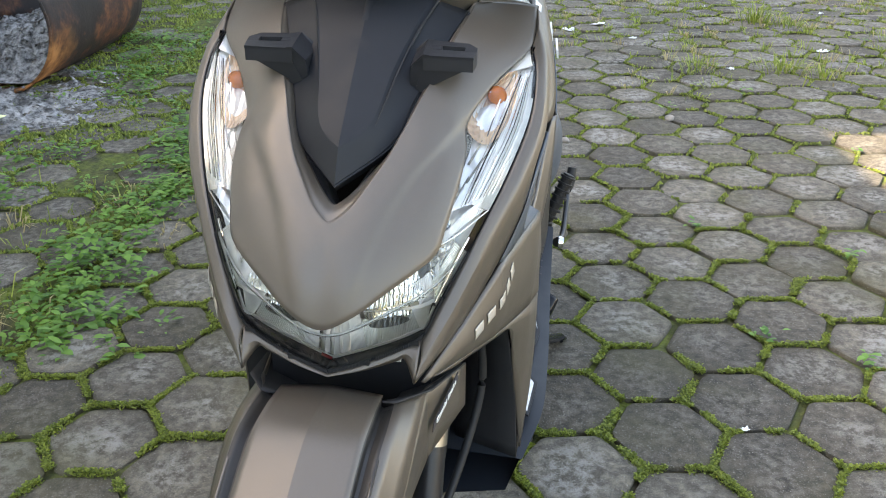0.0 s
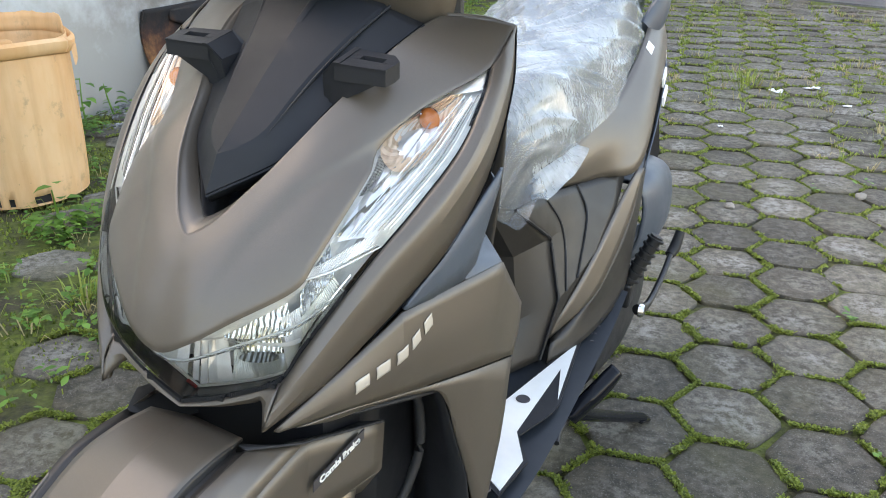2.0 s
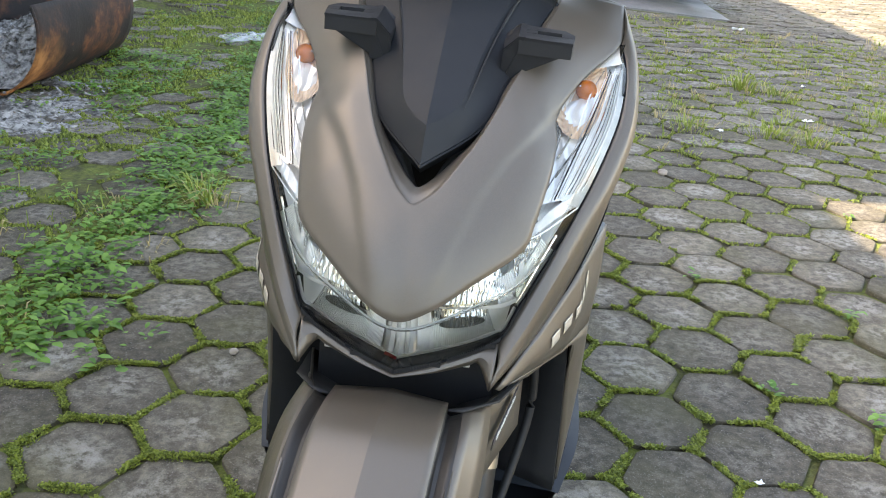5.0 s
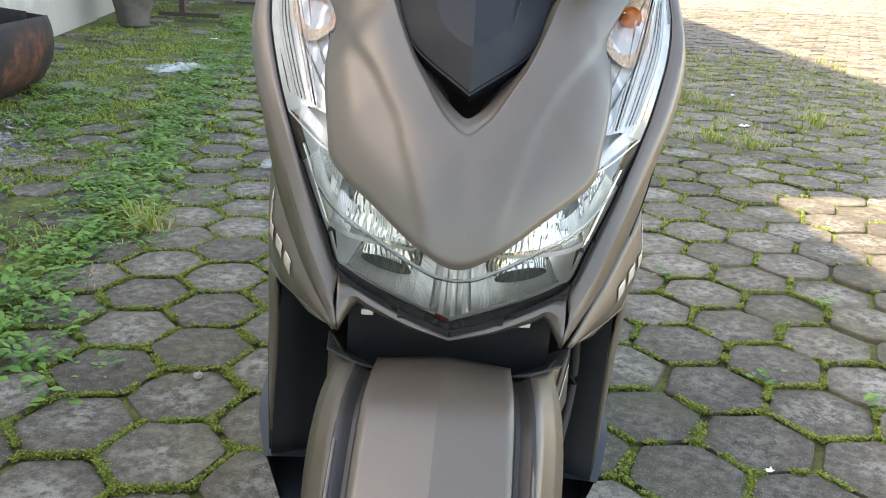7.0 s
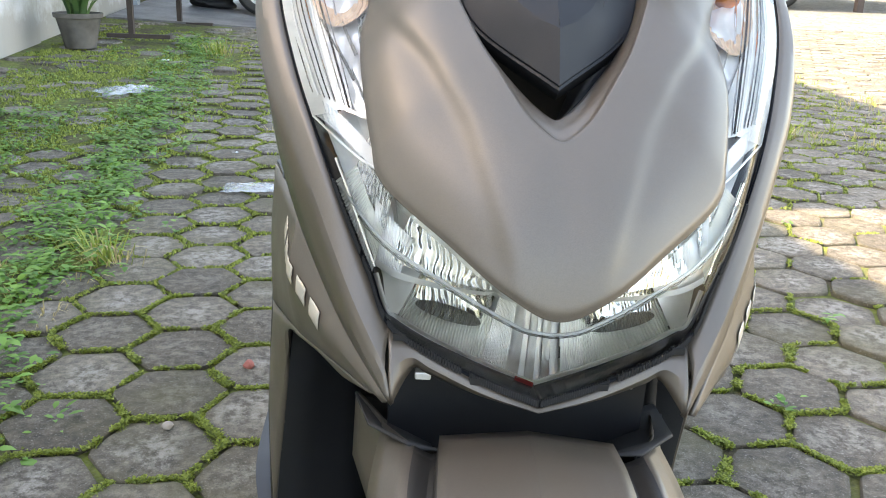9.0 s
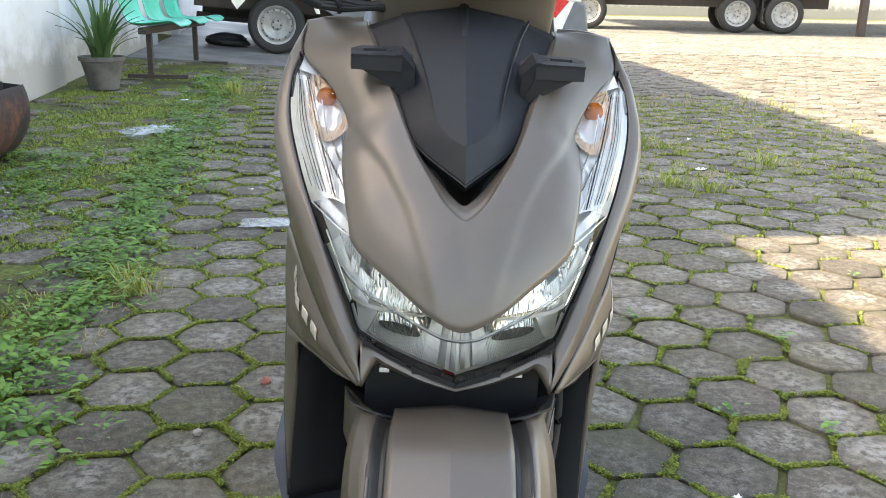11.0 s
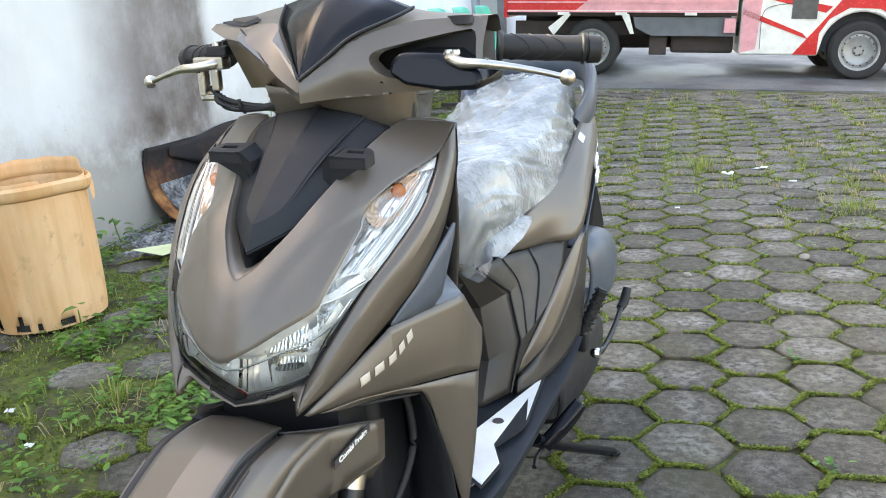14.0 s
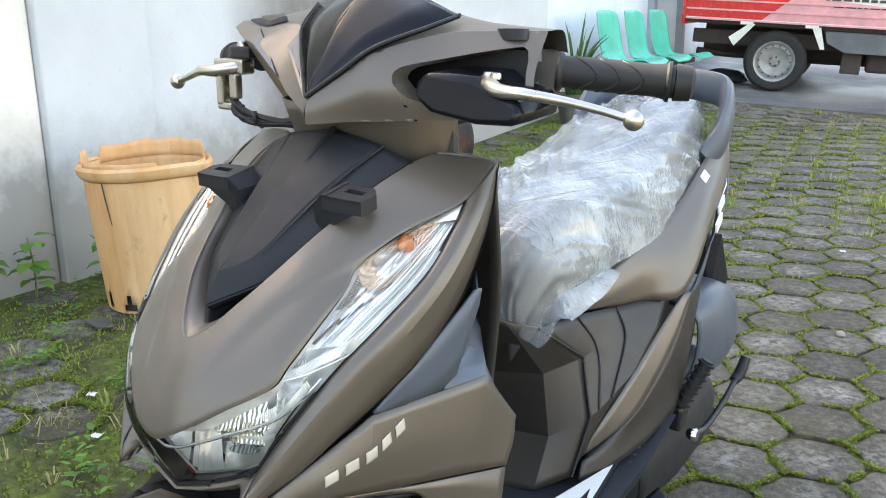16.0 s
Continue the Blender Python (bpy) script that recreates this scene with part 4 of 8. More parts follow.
def front_fairing():
    # the thin beard under the lamp, then the band outside it
    beard_lo = [(0, -0.0015, 0.6105), (0.0352, 0.0060, 0.6165), (0.0641, 0.0130, 0.6250), (0.0735, 0.0125, 0.6285), (0.0856, -0.0062, 0.6136)]
    beard_up = [(0, -0.0018, 0.6150), (0.030, 0.0028, 0.6238), (0.060, 0.0110, 0.6362), (0.0775, 0.0160, 0.6445), (0.0888, 0.0192, 0.6495)]
    bm = loft([beard_up, [tuple((np.array(p) + np.array(q)) / 2 + np.array([0, -0.004, 0])) for p, q in zip(beard_up, beard_lo)], beard_lo], 24, 5, (1, -1))
    c8 = spline(OUT_CREASE, 60)
    g8 = spline(GASKET[2:], 60)
    rows = []
    for i in range(60):
        m = (c8[i] + g8[i]) / 2 + np.array([0.003, -0.0035, 0.001])
        rows.append(spline([g8[i], m, c8[i]], 7))
    rows = np.array(rows)
    for s in (1, -1):
        grid_faces(bm, rows * np.array([s, 1, 1]), s > 0)
    loft([OUT_CREASE, OUT_EDGE], 60, 3, (1, -1), bm=bm)
    lip = [(0.110, 0.292, 0.9255), (0.144, 0.307, 0.9245), (0.175, 0.314, 0.918)]
    lipd = [(0.105, 0.300, 0.900), (0.144, 0.315, 0.900), (0.170, 0.322, 0.895)]
    loft([lip, lipd], 12, 2, (1, -1), bm=bm)
    bmesh.ops.recalc_face_normals(bm, faces=bm.faces)
    sp("front_fairing", bm, "brown", solid=0.003, smooth=24, m=NOSE, label="matte brown fairing band round the headlight")
    # dark throat between lamp and fender, and the dark return behind the band
    th = bmesh.new()
    box((-0.088, 0.085, 0.50), (0.088, 0.16, 0.640), th)
    box((-0.084, 0.040, 0.618), (0.084, 0.085, 0.632), th)
    tuck = [tuple(np.array(q) + np.array([-0.035, 0.025, -0.004])) for q in OUT_EDGE[2:]]
    loft([[(x - 0.001, y + 0.001, z) for x, y, z in OUT_EDGE[2:]], tuck], 60, 2, (1, -1), bm=th)
    sp("throat", th, "black", label="black recess under the chin")
    # white base puts the clips' metal glint into the colour
    for x in (0.061, -0.066):
        sp("panel_clip", box((x - 0.005, 0.036, 0.6095), (x + 0.005, 0.044, 0.6145)), "mirror_glint", m=NOSE, label="bright metal clip under the chin", smooth=0, bevel=0.001)
    sp("brake_hose", tube([(0.118, 0.185, 0.600), (0.132, 0.205, 0.540), (0.136, 0.205, 0.470), (0.122, 0.170, 0.400), (0.098, 0.110, 0.330)], 0.0055, 10, 30), "rubber", label="black brake hose beside the wheel")


def wing(side):
    s = side

    def f(pts):
        return [(s * x, y, z) for x, y, z in pts]
    top = [(0.090, 0.002, 0.612), (0.122, 0.052, 0.650), (0.155, 0.112, 0.691), (0.192, 0.274, 0.684), (0.197, 0.338, 0.610)]
    low = [(0.092, 0.008, 0.608), (0.130, 0.060, 0.612), (0.152, 0.110, 0.604), (0.188, 0.240, 0.576), (0.198, 0.318, 0.553)]
    mid = [(0.093, 0.004, 0.610), (0.131, 0.054, 0.631), (0.160, 0.106, 0.648), (0.193, 0.262, 0.630), (0.197, 0.336, 0.577)]
    skin = np.array([spline(k, 60) for k in np.transpose([polyline(top, 30), polyline(mid, 30), polyline(low, 30)], (1, 0, 2))]).reshape(-1, 3)
    w = sp("wing_panel", facing(loft([f(top), f(mid), f(low)], nv=9, hard=8), (s, 0, 0)), "brown", label="matte brown leg-shield wing with a silver wordmark", solid=0.003, smooth=14)
    lower_top = [(0.100, 0.022, 0.606), (0.132, 0.064, 0.610), (0.153, 0.112, 0.601), (0.188, 0.241, 0.573), (0.1975, 0.318, 0.550)]
    lower_mid = [(0.118, 0.050, 0.602), (0.140, 0.090, 0.603), (0.163, 0.160, 0.588), (0.188, 0.245, 0.520), (0.198, 0.300, 0.450)]
    lower_bot = [(0.126, 0.075, 0.598), (0.148, 0.120, 0.594), (0.166, 0.190, 0.570), (0.180, 0.245, 0.430), (0.190, 0.275, 0.330)]
    sp("wing_lower", facing(loft([f(lower_top), f(lower_mid), f(lower_bot)], nv=7, hard=6), (s, 0, 0)), "brown", w, solid=0.003, smooth=14)
    well_a = [(0.125, 0.076, 0.597), (0.165, 0.191, 0.569), (0.179, 0.246, 0.429), (0.186, 0.265, 0.322)]
    well_b = [(0.060, 0.130, 0.596), (0.100, 0.260, 0.560), (0.100, 0.280, 0.430), (0.100, 0.290, 0.322)]
    sp("wheel_well", loft([f(well_a), f(well_b)], nv=3, hard=4, flat=True), "black", w, solid=0.003, smooth=20)
    edge = [(0.1975, 0.318, 0.550), (0.196, 0.295, 0.440), (0.186, 0.262, 0.330)]
    inner = [(0.130, 0.375, 0.56), (0.130, 0.36, 0.44), (0.130, 0.34, 0.33)]
    sp("wing_return", loft([f(edge), f(inner)], nv=3, hard=5), "dark", w, solid=0.003)
    slate_top = [(0.155, 0.1135, 0.6935), (0.171, 0.155, 0.728), (0.184, 0.196, 0.762), (0.1945, 0.238, 0.795), (0.187, 0.264, 0.789)]
    slate_low = [(0.156, 0.1155, 0.6915), (0.165, 0.155, 0.6885), (0.174, 0.205, 0.6865), (0.177, 0.232, 0.696), (0.1855, 0.262, 0.770)]
    sp("side_garnish", facing(loft([f(slate_top), f(slate_low)], nv=3, hard=6, flat=True), (s, 0, 0)), "slate_blue", label="slate-grey plastic garnish", solid=0.003, smooth=20)
    shelf_a = [(0.1855, 0.263, 0.771), (0.177, 0.233, 0.696), (0.1755, 0.212, 0.6865), (0.190, 0.275, 0.6845), (0.191, 0.352, 0.602), (0.1975, 0.318, 0.551)]
    shelf_b = [(0.120, 0.365, 0.770), (0.120, 0.360, 0.720), (0.130, 0.362, 0.700), (0.130, 0.368, 0.680), (0.130, 0.376, 0.602), (0.130, 0.375, 0.550)]
    sp("wing_shelf", loft([f(shelf_a), f(shelf_b)], nv=3, hard=4, flat=True), "slate_blue", solid=0.003, smooth=20)
    # wordmark drawn as plain slanted bars
    p0, p1 = np.array((0.1360, 0.060, 0.6335)), np.array((0.1660, 0.155, 0.6720))
    for i in range(5):
        a = p0 + (p1 - p0) * (i + 0.08) / 5
        b = p0 + (p1 - p0) * (i + 0.74) / 5
        up = np.array((0.0016, -0.0036, 0.0105))
        lean = (p1 - p0) * 0.02
        q = [a - up * 0.5 - lean, b - up * 0.5 - lean, b + up * 0.5 + lean, a + up * 0.5 + lean]
        bm = bmesh.new()
        rows = []
        for g in np.linspace(0, 1, 7):
            row = []
            for h in np.linspace(0, 1, 7):
                v = (q[0] * (1 - g) + q[1] * g) * (1 - h) + (q[3] * (1 - g) + q[2] * g) * h
                near4 = skin[np.argsort(np.sum((skin[:, 1:] - v[1:]) ** 2, axis=1))[:4]]
                row.append((s * (near4[:, 0].mean() + 0.0010), v[1] - 0.0006, v[2] + 0.0003))
            rows.append(row)
        grid_faces(bm, np.array(rows), s < 0)
        sp("mark_bar", bm, "silver_mark", w, "silver mark shaped as a plain bar", solid=0.0004)


def fender():
    """Front mudguard: a flat-topped crown with bevelled edges and broad fork covers."""
    mid, flat_, cr = [], [], []
    for a, r, wx in ((89, 0.333, 0.053), (97, 0.340, 0.054), (106, 0.342, 0.054), (124, 0.336, 0.052), (140, 0.328, 0.047), (156, 0.318, 0.040), (170, 0.309, 0.033)):
        c, q = math.cos(radians(a)), math.sin(radians(a))
        y, z = 0.01 + r * c, 0.25 + r * q
        mid.append((0, y + 0.006 * c, z + 0.006 * q))
        flat_.append((wx, y, z))
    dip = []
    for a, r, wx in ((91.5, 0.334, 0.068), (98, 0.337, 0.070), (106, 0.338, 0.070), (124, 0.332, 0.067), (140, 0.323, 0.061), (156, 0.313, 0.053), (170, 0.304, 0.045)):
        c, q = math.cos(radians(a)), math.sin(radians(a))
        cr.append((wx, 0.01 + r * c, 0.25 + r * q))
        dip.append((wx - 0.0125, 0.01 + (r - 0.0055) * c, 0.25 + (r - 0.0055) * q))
    # raised crown: low roof over the middle, a narrow shoulder, then a groove along each edge
    shoulder = [(x * 0.76, y * 0.76 + m[1] * 0.24 + 0.0, z * 0.76 + m[2] * 0.24) for (x, y, z), m in zip(flat_, mid)]
    bm = loft([mid, shoulder], 30, 5, (1, -1))
    loft([shoulder, flat_], 30, 3, (1, -1), bm=bm)
    g = sp("front_fender", bm, "brown", steer=True, solid=0.003, smooth=11, label="matte brown front fender with a flat crown strip")
    crease = [(0.090, 0.060, 0.566), (0.094, -0.020, 0.560), (0.092, -0.085, 0.530), (0.082, -0.145, 0.478), (0.074, -0.195, 0.418), (0.064, -0.228, 0.362), (0.052, -0.255, 0.312)]
    rim_ = [(0.090, 0.062, 0.474), (0.087, -0.005, 0.478), (0.086, -0.065, 0.466), (0.080, -0.125, 0.426), (0.072, -0.175, 0.368), (0.062, -0.208, 0.320), (0.050, -0.232, 0.280)]
    for s in (1, -1):
        def f(pts):
            return [(s * x, y, z) for x, y, z in pts]
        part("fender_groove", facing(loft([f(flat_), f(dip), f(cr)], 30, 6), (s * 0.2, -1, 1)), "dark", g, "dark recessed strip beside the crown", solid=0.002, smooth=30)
        bm = loft([f(cr), f(crease)], 30, 4)
        part("fender_facet", facing(bm, (s, -1, 1)), "brown", g, "matte brown front facet of the fork cover", solid=0.003, smooth=16)
        bm = loft([f([(0.1165, 0.158, 0.536)] + crease), f([(0.1175, 0.151, 0.484)] + rim_)], nv=4, hard=5, flat=True)
        loft([f([(0.1175, 0.151, 0.484), (0.090, 0.062, 0.474)]), f([(0.094, 0.150, 0.446), (0.084, 0.070, 0.468)])], nv=3, hard=4, flat=True, bm=bm)
        part("fender_side", facing(bm, (s, 0, 0)), "brown", g, "matte brown fork cover", solid=0.003, smooth=12)
        # inner step from the fork cover down to the crown
        bm = loft([f([(0.1165, 0.158, 0.536), (0.098, 0.044, 0.574), cr[0]]), f([(0.060, 0.165, 0.510), (0.056, 0.060, 0.545), (0.047, 0.013, 0.575)])], nv=3, hard=4, flat=True)
        part("fender_step", bm, "void", g, solid=0.002, smooth=20)
        part("fork_shin", tube([(s * 0.084, 0.140, 0.50), (s * 0.084, 0.010, 0.25)], [0.017, 0.019], 16, 6), "steel", g)
        part("fork_cap", tube([(s * 0.084, 0.121, 0.470), (s * 0.084, 0.113, 0.452)], 0.0185, 16, 4), "alloy", g)
    tx = bpy.data.curves.new("sticker_text", 'FONT')
    tx.body, tx.size, tx.extrude, tx.align_x, tx.align_y, tx.shear = "Combi Brake", 0.0112, 0.0003, 'CENTER', 'CENTER', 0.15
    tx.offset, tx.space_character = 0.0004, 0.95
    holder = new("sticker_text_source", tx)
    deps = bpy.context.evaluated_depsgraph_get()
    me = bpy.data.meshes.new_from_object(holder.evaluated_get(deps))
    bpy.data.objects.remove(holder)
    me.materials.clear()
    me.materials.append(M["white"])
    along = Vector((0.004, 0.066, 0.026))
    out = (Vector((0.098, 0.044, 0.574)) - Vector((0.1165, 0.158, 0.536))).cross(Vector((0.090, 0.062, 0.474)) - Vector((0.1165, 0.158, 0.536))).normalized()
    if out.x < 0:
        out = -out
    along = (along - out * along.dot(out)).normalized()
    upv = out.cross(along).normalized()
    rot = Matrix((along, upv, out)).transposed().to_4x4()
    c = Vector((0.104, 0.092, 0.528))
    c += out * (Vector((0.1165, 0.158, 0.536)) - c).dot(out)
    at = Matrix.Translation(c + out * 0.0022) @ rot
    back_ = bmesh.new()
    prism([tuple(at @ Vector(v)) for v in ((-0.038, -0.0062, 0), (0.034, -0.0062, 0), (0.038, 0.0062, 0), (-0.034, 0.0062, 0))], tuple(-out * 0.0012), back_)
    st = part("sticker", back_, "ink", g, "black sticker reading Combi Brake", smooth=0)
    t = new("lettering", me)
    t.parent = st
    t.matrix_basis = at @ Matrix.Translation((0, 0, 0.0004))
    return g


def front_wheel():
    hub = Matrix.Translation((0, 0.01, 0.25))
    w = sp("front_wheel", turned([(0.178, -0.030), (0.196, -0.037), (0.222, -0.040), (0.240, -0.030), (0.248, -0.012), (0.250, 0), (0.248, 0.012), (0.240, 0.030), (0.222, 0.040), (0.196, 0.037), (0.178, 0.030)], 48, 'X', m=hub), "tyre", steer=True, label="slim black front tyre")
    rim = turned([(0.178, -0.030), (0.170, -0.026), (0.166, 0), (0.170, 0.026), (0.178, 0.030)], 48, 'X', m=hub)
    part("rim", rim, "black", w)
    for i in range(5):
        a = i * 2 * math.pi / 5
        d = Vector((0, math.cos(a), math.sin(a)))
        c = Vector((0, 0.01, 0.25))
        part("spoke", tube([tuple(c + d * 0.03), tuple(c + d * 0.10 + Vector((0.006, 0, 0))), tuple(c + d * 0.168)], [0.016, 0.011, 0.013], 8, 8), "black", w)
    part("brake_disc", turned([(0.03, 0.046), (0.095, 0.046), (0.095, 0.050), (0.03, 0.050)], 36, 'X', m=hub), "alloy", w)


def handlebar():
    low = [(0, 0.200, 0.954), (0.040, 0.230, 0.957), (0.095, 0.261, 0.959), (0.150, 0.287, 0.962), (0.190, 0.303, 0.965), (0.216, 0.318, 0.968)]
    top = [(0, 0.203, 0.980), (0.030, 0.229, 1.007), (0.058, 0.251, 1.031), (0.113, 0.300, 1.050), (0.165, 0.325, 1.053), (0.214, 0.348, 1.054)]
    back_ = [(0, 0.330, 1.092), (0.030, 0.350, 1.084), (0.060, 0.362, 1.074), (0.113, 0.370, 1.063), (0.165, 0.372, 1.057), (0.216, 0.374, 1.053)]
    rear = [(0, 0.420, 1.060), (0.030, 0.420, 1.055), (0.060, 0.420, 1.050), (0.113, 0.410, 1.044), (0.165, 0.395, 1.036), (0.216, 0.385, 1.030)]
    n = 40
    L, T = spline(low, n), spline(top, n)

    def face(x):
        """Lower edge, fold and upper edge of the front at x."""
        k = np.interp(x, L[:, 0], np.arange(n))
        i = min(int(k), n - 2)
        g = k - i
        lo_, to_ = L[i] * (1 - g) + L[i + 1] * g, T[i] * (1 - g) + T[i + 1] * g
        md = lo_ * 0.50 + to_ * 0.50 + np.array([0, -0.002 - 0.011 * min(1, x / 0.08), 0])
        return spline([lo_, md, to_], 25)

    def at_height(x, z):
        r = face(x)
        j = np.interp(z, r[:, 2], np.arange(25))
        i = min(int(j), 23)
        return r[i] * (1 - (j - i)) + r[i + 1] * (j - i)
    bm = bmesh.new()
    xs_in = np.linspace(0, 0.103, 20)
    xs_out = np.concatenate([[0.103, 0.1045, 0.108, 0.114], np.linspace(0.122, 0.200, 12), [0.205, 0.208, 0.2095]])
    win_hi = np.interp(xs_out, [0.103, 0.1045, 0.108, 0.114, 0.124, 0.205, 0.208, 0.2095], [1.000, 1.007, 1.012, 1.016, 1.019, 1.038, 1.034, 1.024])
    win_lo = np.interp(xs_out, [0.103, 0.1045, 0.108, 0.114, 0.124, 0.205, 0.208, 0.2095], [0.999, 0.991, 0.985, 0.981, 0.978, 0.975, 0.979, 1.0])
    upper, lower, rim_u, rim_l = [], [], [], []
    for x, hi, lo_ in zip(xs_out, win_hi, win_lo):
        r = face(x)
        h, l = at_height(x, hi), at_height(x, lo_)
        upper.append([at_height(x, hi + (r[-1][2] - hi) * g) for g in np.linspace(0, 1, 9)])
        lower.append([at_height(x, r[0][2] + (lo_ - r[0][2]) * g) for g in np.linspace(0, 1, 6)])
        rim_u.append([h, h + np.array([0, 0.028, -0.002])])
        rim_l.append([l, l + np.array([0, 0.028, 0.002])])
    end = [face(x) for x in np.linspace(0.2095, 0.215, 4)]
    main = [face(x) for x in xs_in]
    for g in (main, upper, lower, rim_u, rim_l, end):
        grid_faces(bm, np.array(g), True)
    # the throttle side: a bright face over a sharp fold, a dark facet under it and an open mirror seat
    fold = [(0, 0.1975, 0.967), (0.032, 0.207, 0.984), (0.058, 0.218, 1.000), (0.088, 0.227, 1.018), (0.116, 0.237, 1.034), (0.154, 0.257, 1.039), (0.198, 0.285, 1.051)]
    brow = [(0, 0.203, 0.980), (0.022, 0.222, 1.008), (0.044, 0.243, 1.031), (0.066, 0.270, 1.051), (0.095, 0.279, 1.057), (0.134, 0.272, 1.051), (0.198, 0.298, 1.058)]
    crest = [(0, 0.330, 1.092), (0.030, 0.350, 1.089), (0.060, 0.362, 1.085), (0.090, 0.366, 1.082), (0.112, 0.370, 1.080), (0.150, 0.370, 1.074), (0.206, 0.360, 1.060)]
    hem = [(0, 0.200, 0.954), (0.032, 0.232, 0.961), (0.060, 0.258, 0.964), (0.093, 0.284, 0.965), (0.140, 0.320, 0.963), (0.183, 0.347, 0.960)]
    tail = [(0, 0.420, 1.060), (0.060, 0.420, 1.050), (0.113, 0.410, 1.044), (0.206, 0.385, 1.034)]
    loft([fold, brow], 48, 3, (-1,), bm=bm, flat=True)
    lid = loft([brow, crest], 48, 6, (-1,), flat=True)
    loft([crest, tail], 48, 4, (-1,), bm=lid, flat=True)
    under = loft([fold[:5] + [(0.152, 0.256, 1.038)], hem], 48, 4, (-1,), flat=True)
    loft([[(0.152, 0.256, 1.038), (0.175, 0.270, 1.044), (0.198, 0.285, 1.051)], [(0.150, 0.320, 1.030), (0.175, 0.325, 1.034), (0.200, 0.330, 1.040)]], 12, 3, (-1,), bm=under, flat=True)
    loft([hem, [(x * 0.97, y + 0.05, z + 0.004) for x, y, z in hem]], 48, 2, (-1,), bm=under, flat=True)
    bmesh.ops.remove_doubles(bm, verts=bm.verts, dist=0.0001)
    loft([top, back_, rear], n, 8, (1,), bm=bm)
    lowin = [(x * 0.97, y + 0.06, z + 0.004) for x, y, z in low]
    loft([low, lowin], n, 3, (1,), bm=bm)
    bmesh.ops.recalc_face_normals(bm, faces=bm.faces)
    cover = sp("handlebar_cover", bm, "brown", steer=True, smooth=34, label="matte brown handlebar cover with a pointed front")
    part("cover_lid", lid, "brown", cover, smooth=25)
    part("cover_underside", under, "brown", cover, smooth=20)
    dark = box((-0.16, 0.335, 0.985), (0.20, 0.40, 1.034))
    part("cover_inside", dark, "black", cover, smooth=0)
    v_mid = [(0, 0.205, 0.989), (0.006, 0.234, 1.032), (0.008, 0.262, 1.064), (0.008, 0.300, 1.092), (0.006, 0.340, 1.108)]
    v_right = [(0, 0.201, 0.983), (0.030, 0.226, 1.010), (0.058, 0.249, 1.035), (0.098, 0.292, 1.056), (0.108, 0.336, 1.068)]
    v_left = [(0, 0.2015, 0.985), (0.021, 0.2195, 1.010), (0.043, 0.241, 1.033), (0.066, 0.268, 1.054), (0.088, 0.320, 1.080)]
    pane = loft([v_right, v_mid, [(0, p[1], p[2] + 0.001) for p in v_mid]], 24, 6, (1,))
    loft([v_left, v_mid, [(0, p[1], p[2] + 0.001) for p in v_mid]], 24, 6, (-1,), bm=pane)
    part("smoked_screen", pane, "black_gloss", cover, "gloss black meter visor", solid=0.003)
    def facet(name, pts, material, label, deep=(0, 0.010, 0)):
        part(name, prism([(-x, y, z) for x, y, z in pts], deep), material, cover, label, smooth=0)
    facet("front_chevron", [(0.003, 0.2005, 0.984), (0.060, 0.2365, 1.034), (0.066, 0.266, 1.051), (0.052, 0.250, 1.038), (0.022, 0.2185, 1.008)], "grey_lit_facet", "pale chevron facet beside the visor")
    facet("chevron_inset", [(0.020, 0.2135, 1.004), (0.053, 0.2360, 1.031), (0.058, 0.2540, 1.041), (0.049, 0.2455, 1.034)], "brown", "brown inset of the chevron")
    # paler than the brown cover: skylight painted onto this facet
    facet("cover_facet", [(0.060, 0.2170, 1.0040), (0.116, 0.2345, 1.0375), (0.130, 0.2630, 1.0500), (0.117, 0.2530, 1.0440)], "grey_lit_facet", "fold facet of the cover with skylight put into its colour", (0, 0.004, -0.008))
    part("facet_groove", tube([(-0.131, 0.2640, 1.0505), (-0.117, 0.2540, 1.0445), (-0.058, 0.2170, 1.0030)], 0.0009, 6, 20), "black", cover)
    # raised plate, near black to paint the shade inside the mirror hole
    facet("mirror_seat", [(0.190, 0.303, 1.0585), (0.165, 0.289, 1.0550), (0.134, 0.2775, 1.0530), (0.112, 0.289, 1.0600), (0.135, 0.310, 1.0625), (0.170, 0.312, 1.0605)], "void", "dark plate standing for the shaded opening of the mirror seat", (0, 0.002, 0.0022))
    facet("mirror_block", [(0.172, 0.304, 1.0600), (0.158, 0.292, 1.0565), (0.134, 0.282, 1.0550), (0.118, 0.291, 1.0610), (0.138, 0.308, 1.0635)], "dark", "dark block in the mirror seat", (0, 0.002, 0.0045))
    part("switch_stub", box((-0.214, 0.286, 1.012), (-0.178, 0.304, 1.027)), "black", cover, "black switch stub beside the grip", smooth=0, bevel=0.003)
    part("stub_bolt", turned([(0, 0.006), (0.006, 0.006), (0.008, 0.003), (0.008, 0)], 12, 'Z', m=Matrix.Translation((-0.197, 0.294, 1.027))), "alloy", cover)
    cap = turned([(0.0, -0.003), (0.0095, -0.003), (0.011, 0.001), (0.0145, 0.0012), (0.0155, -0.01)], 24, 'Z', m=Matrix.Translation((0.177, 0.334, 1.0545)) @ Matrix.Diagonal((1.25, 0.8, 1, 1)))
    part("mirror_cap", cap, "black", cover, "black mirror-hole cap")
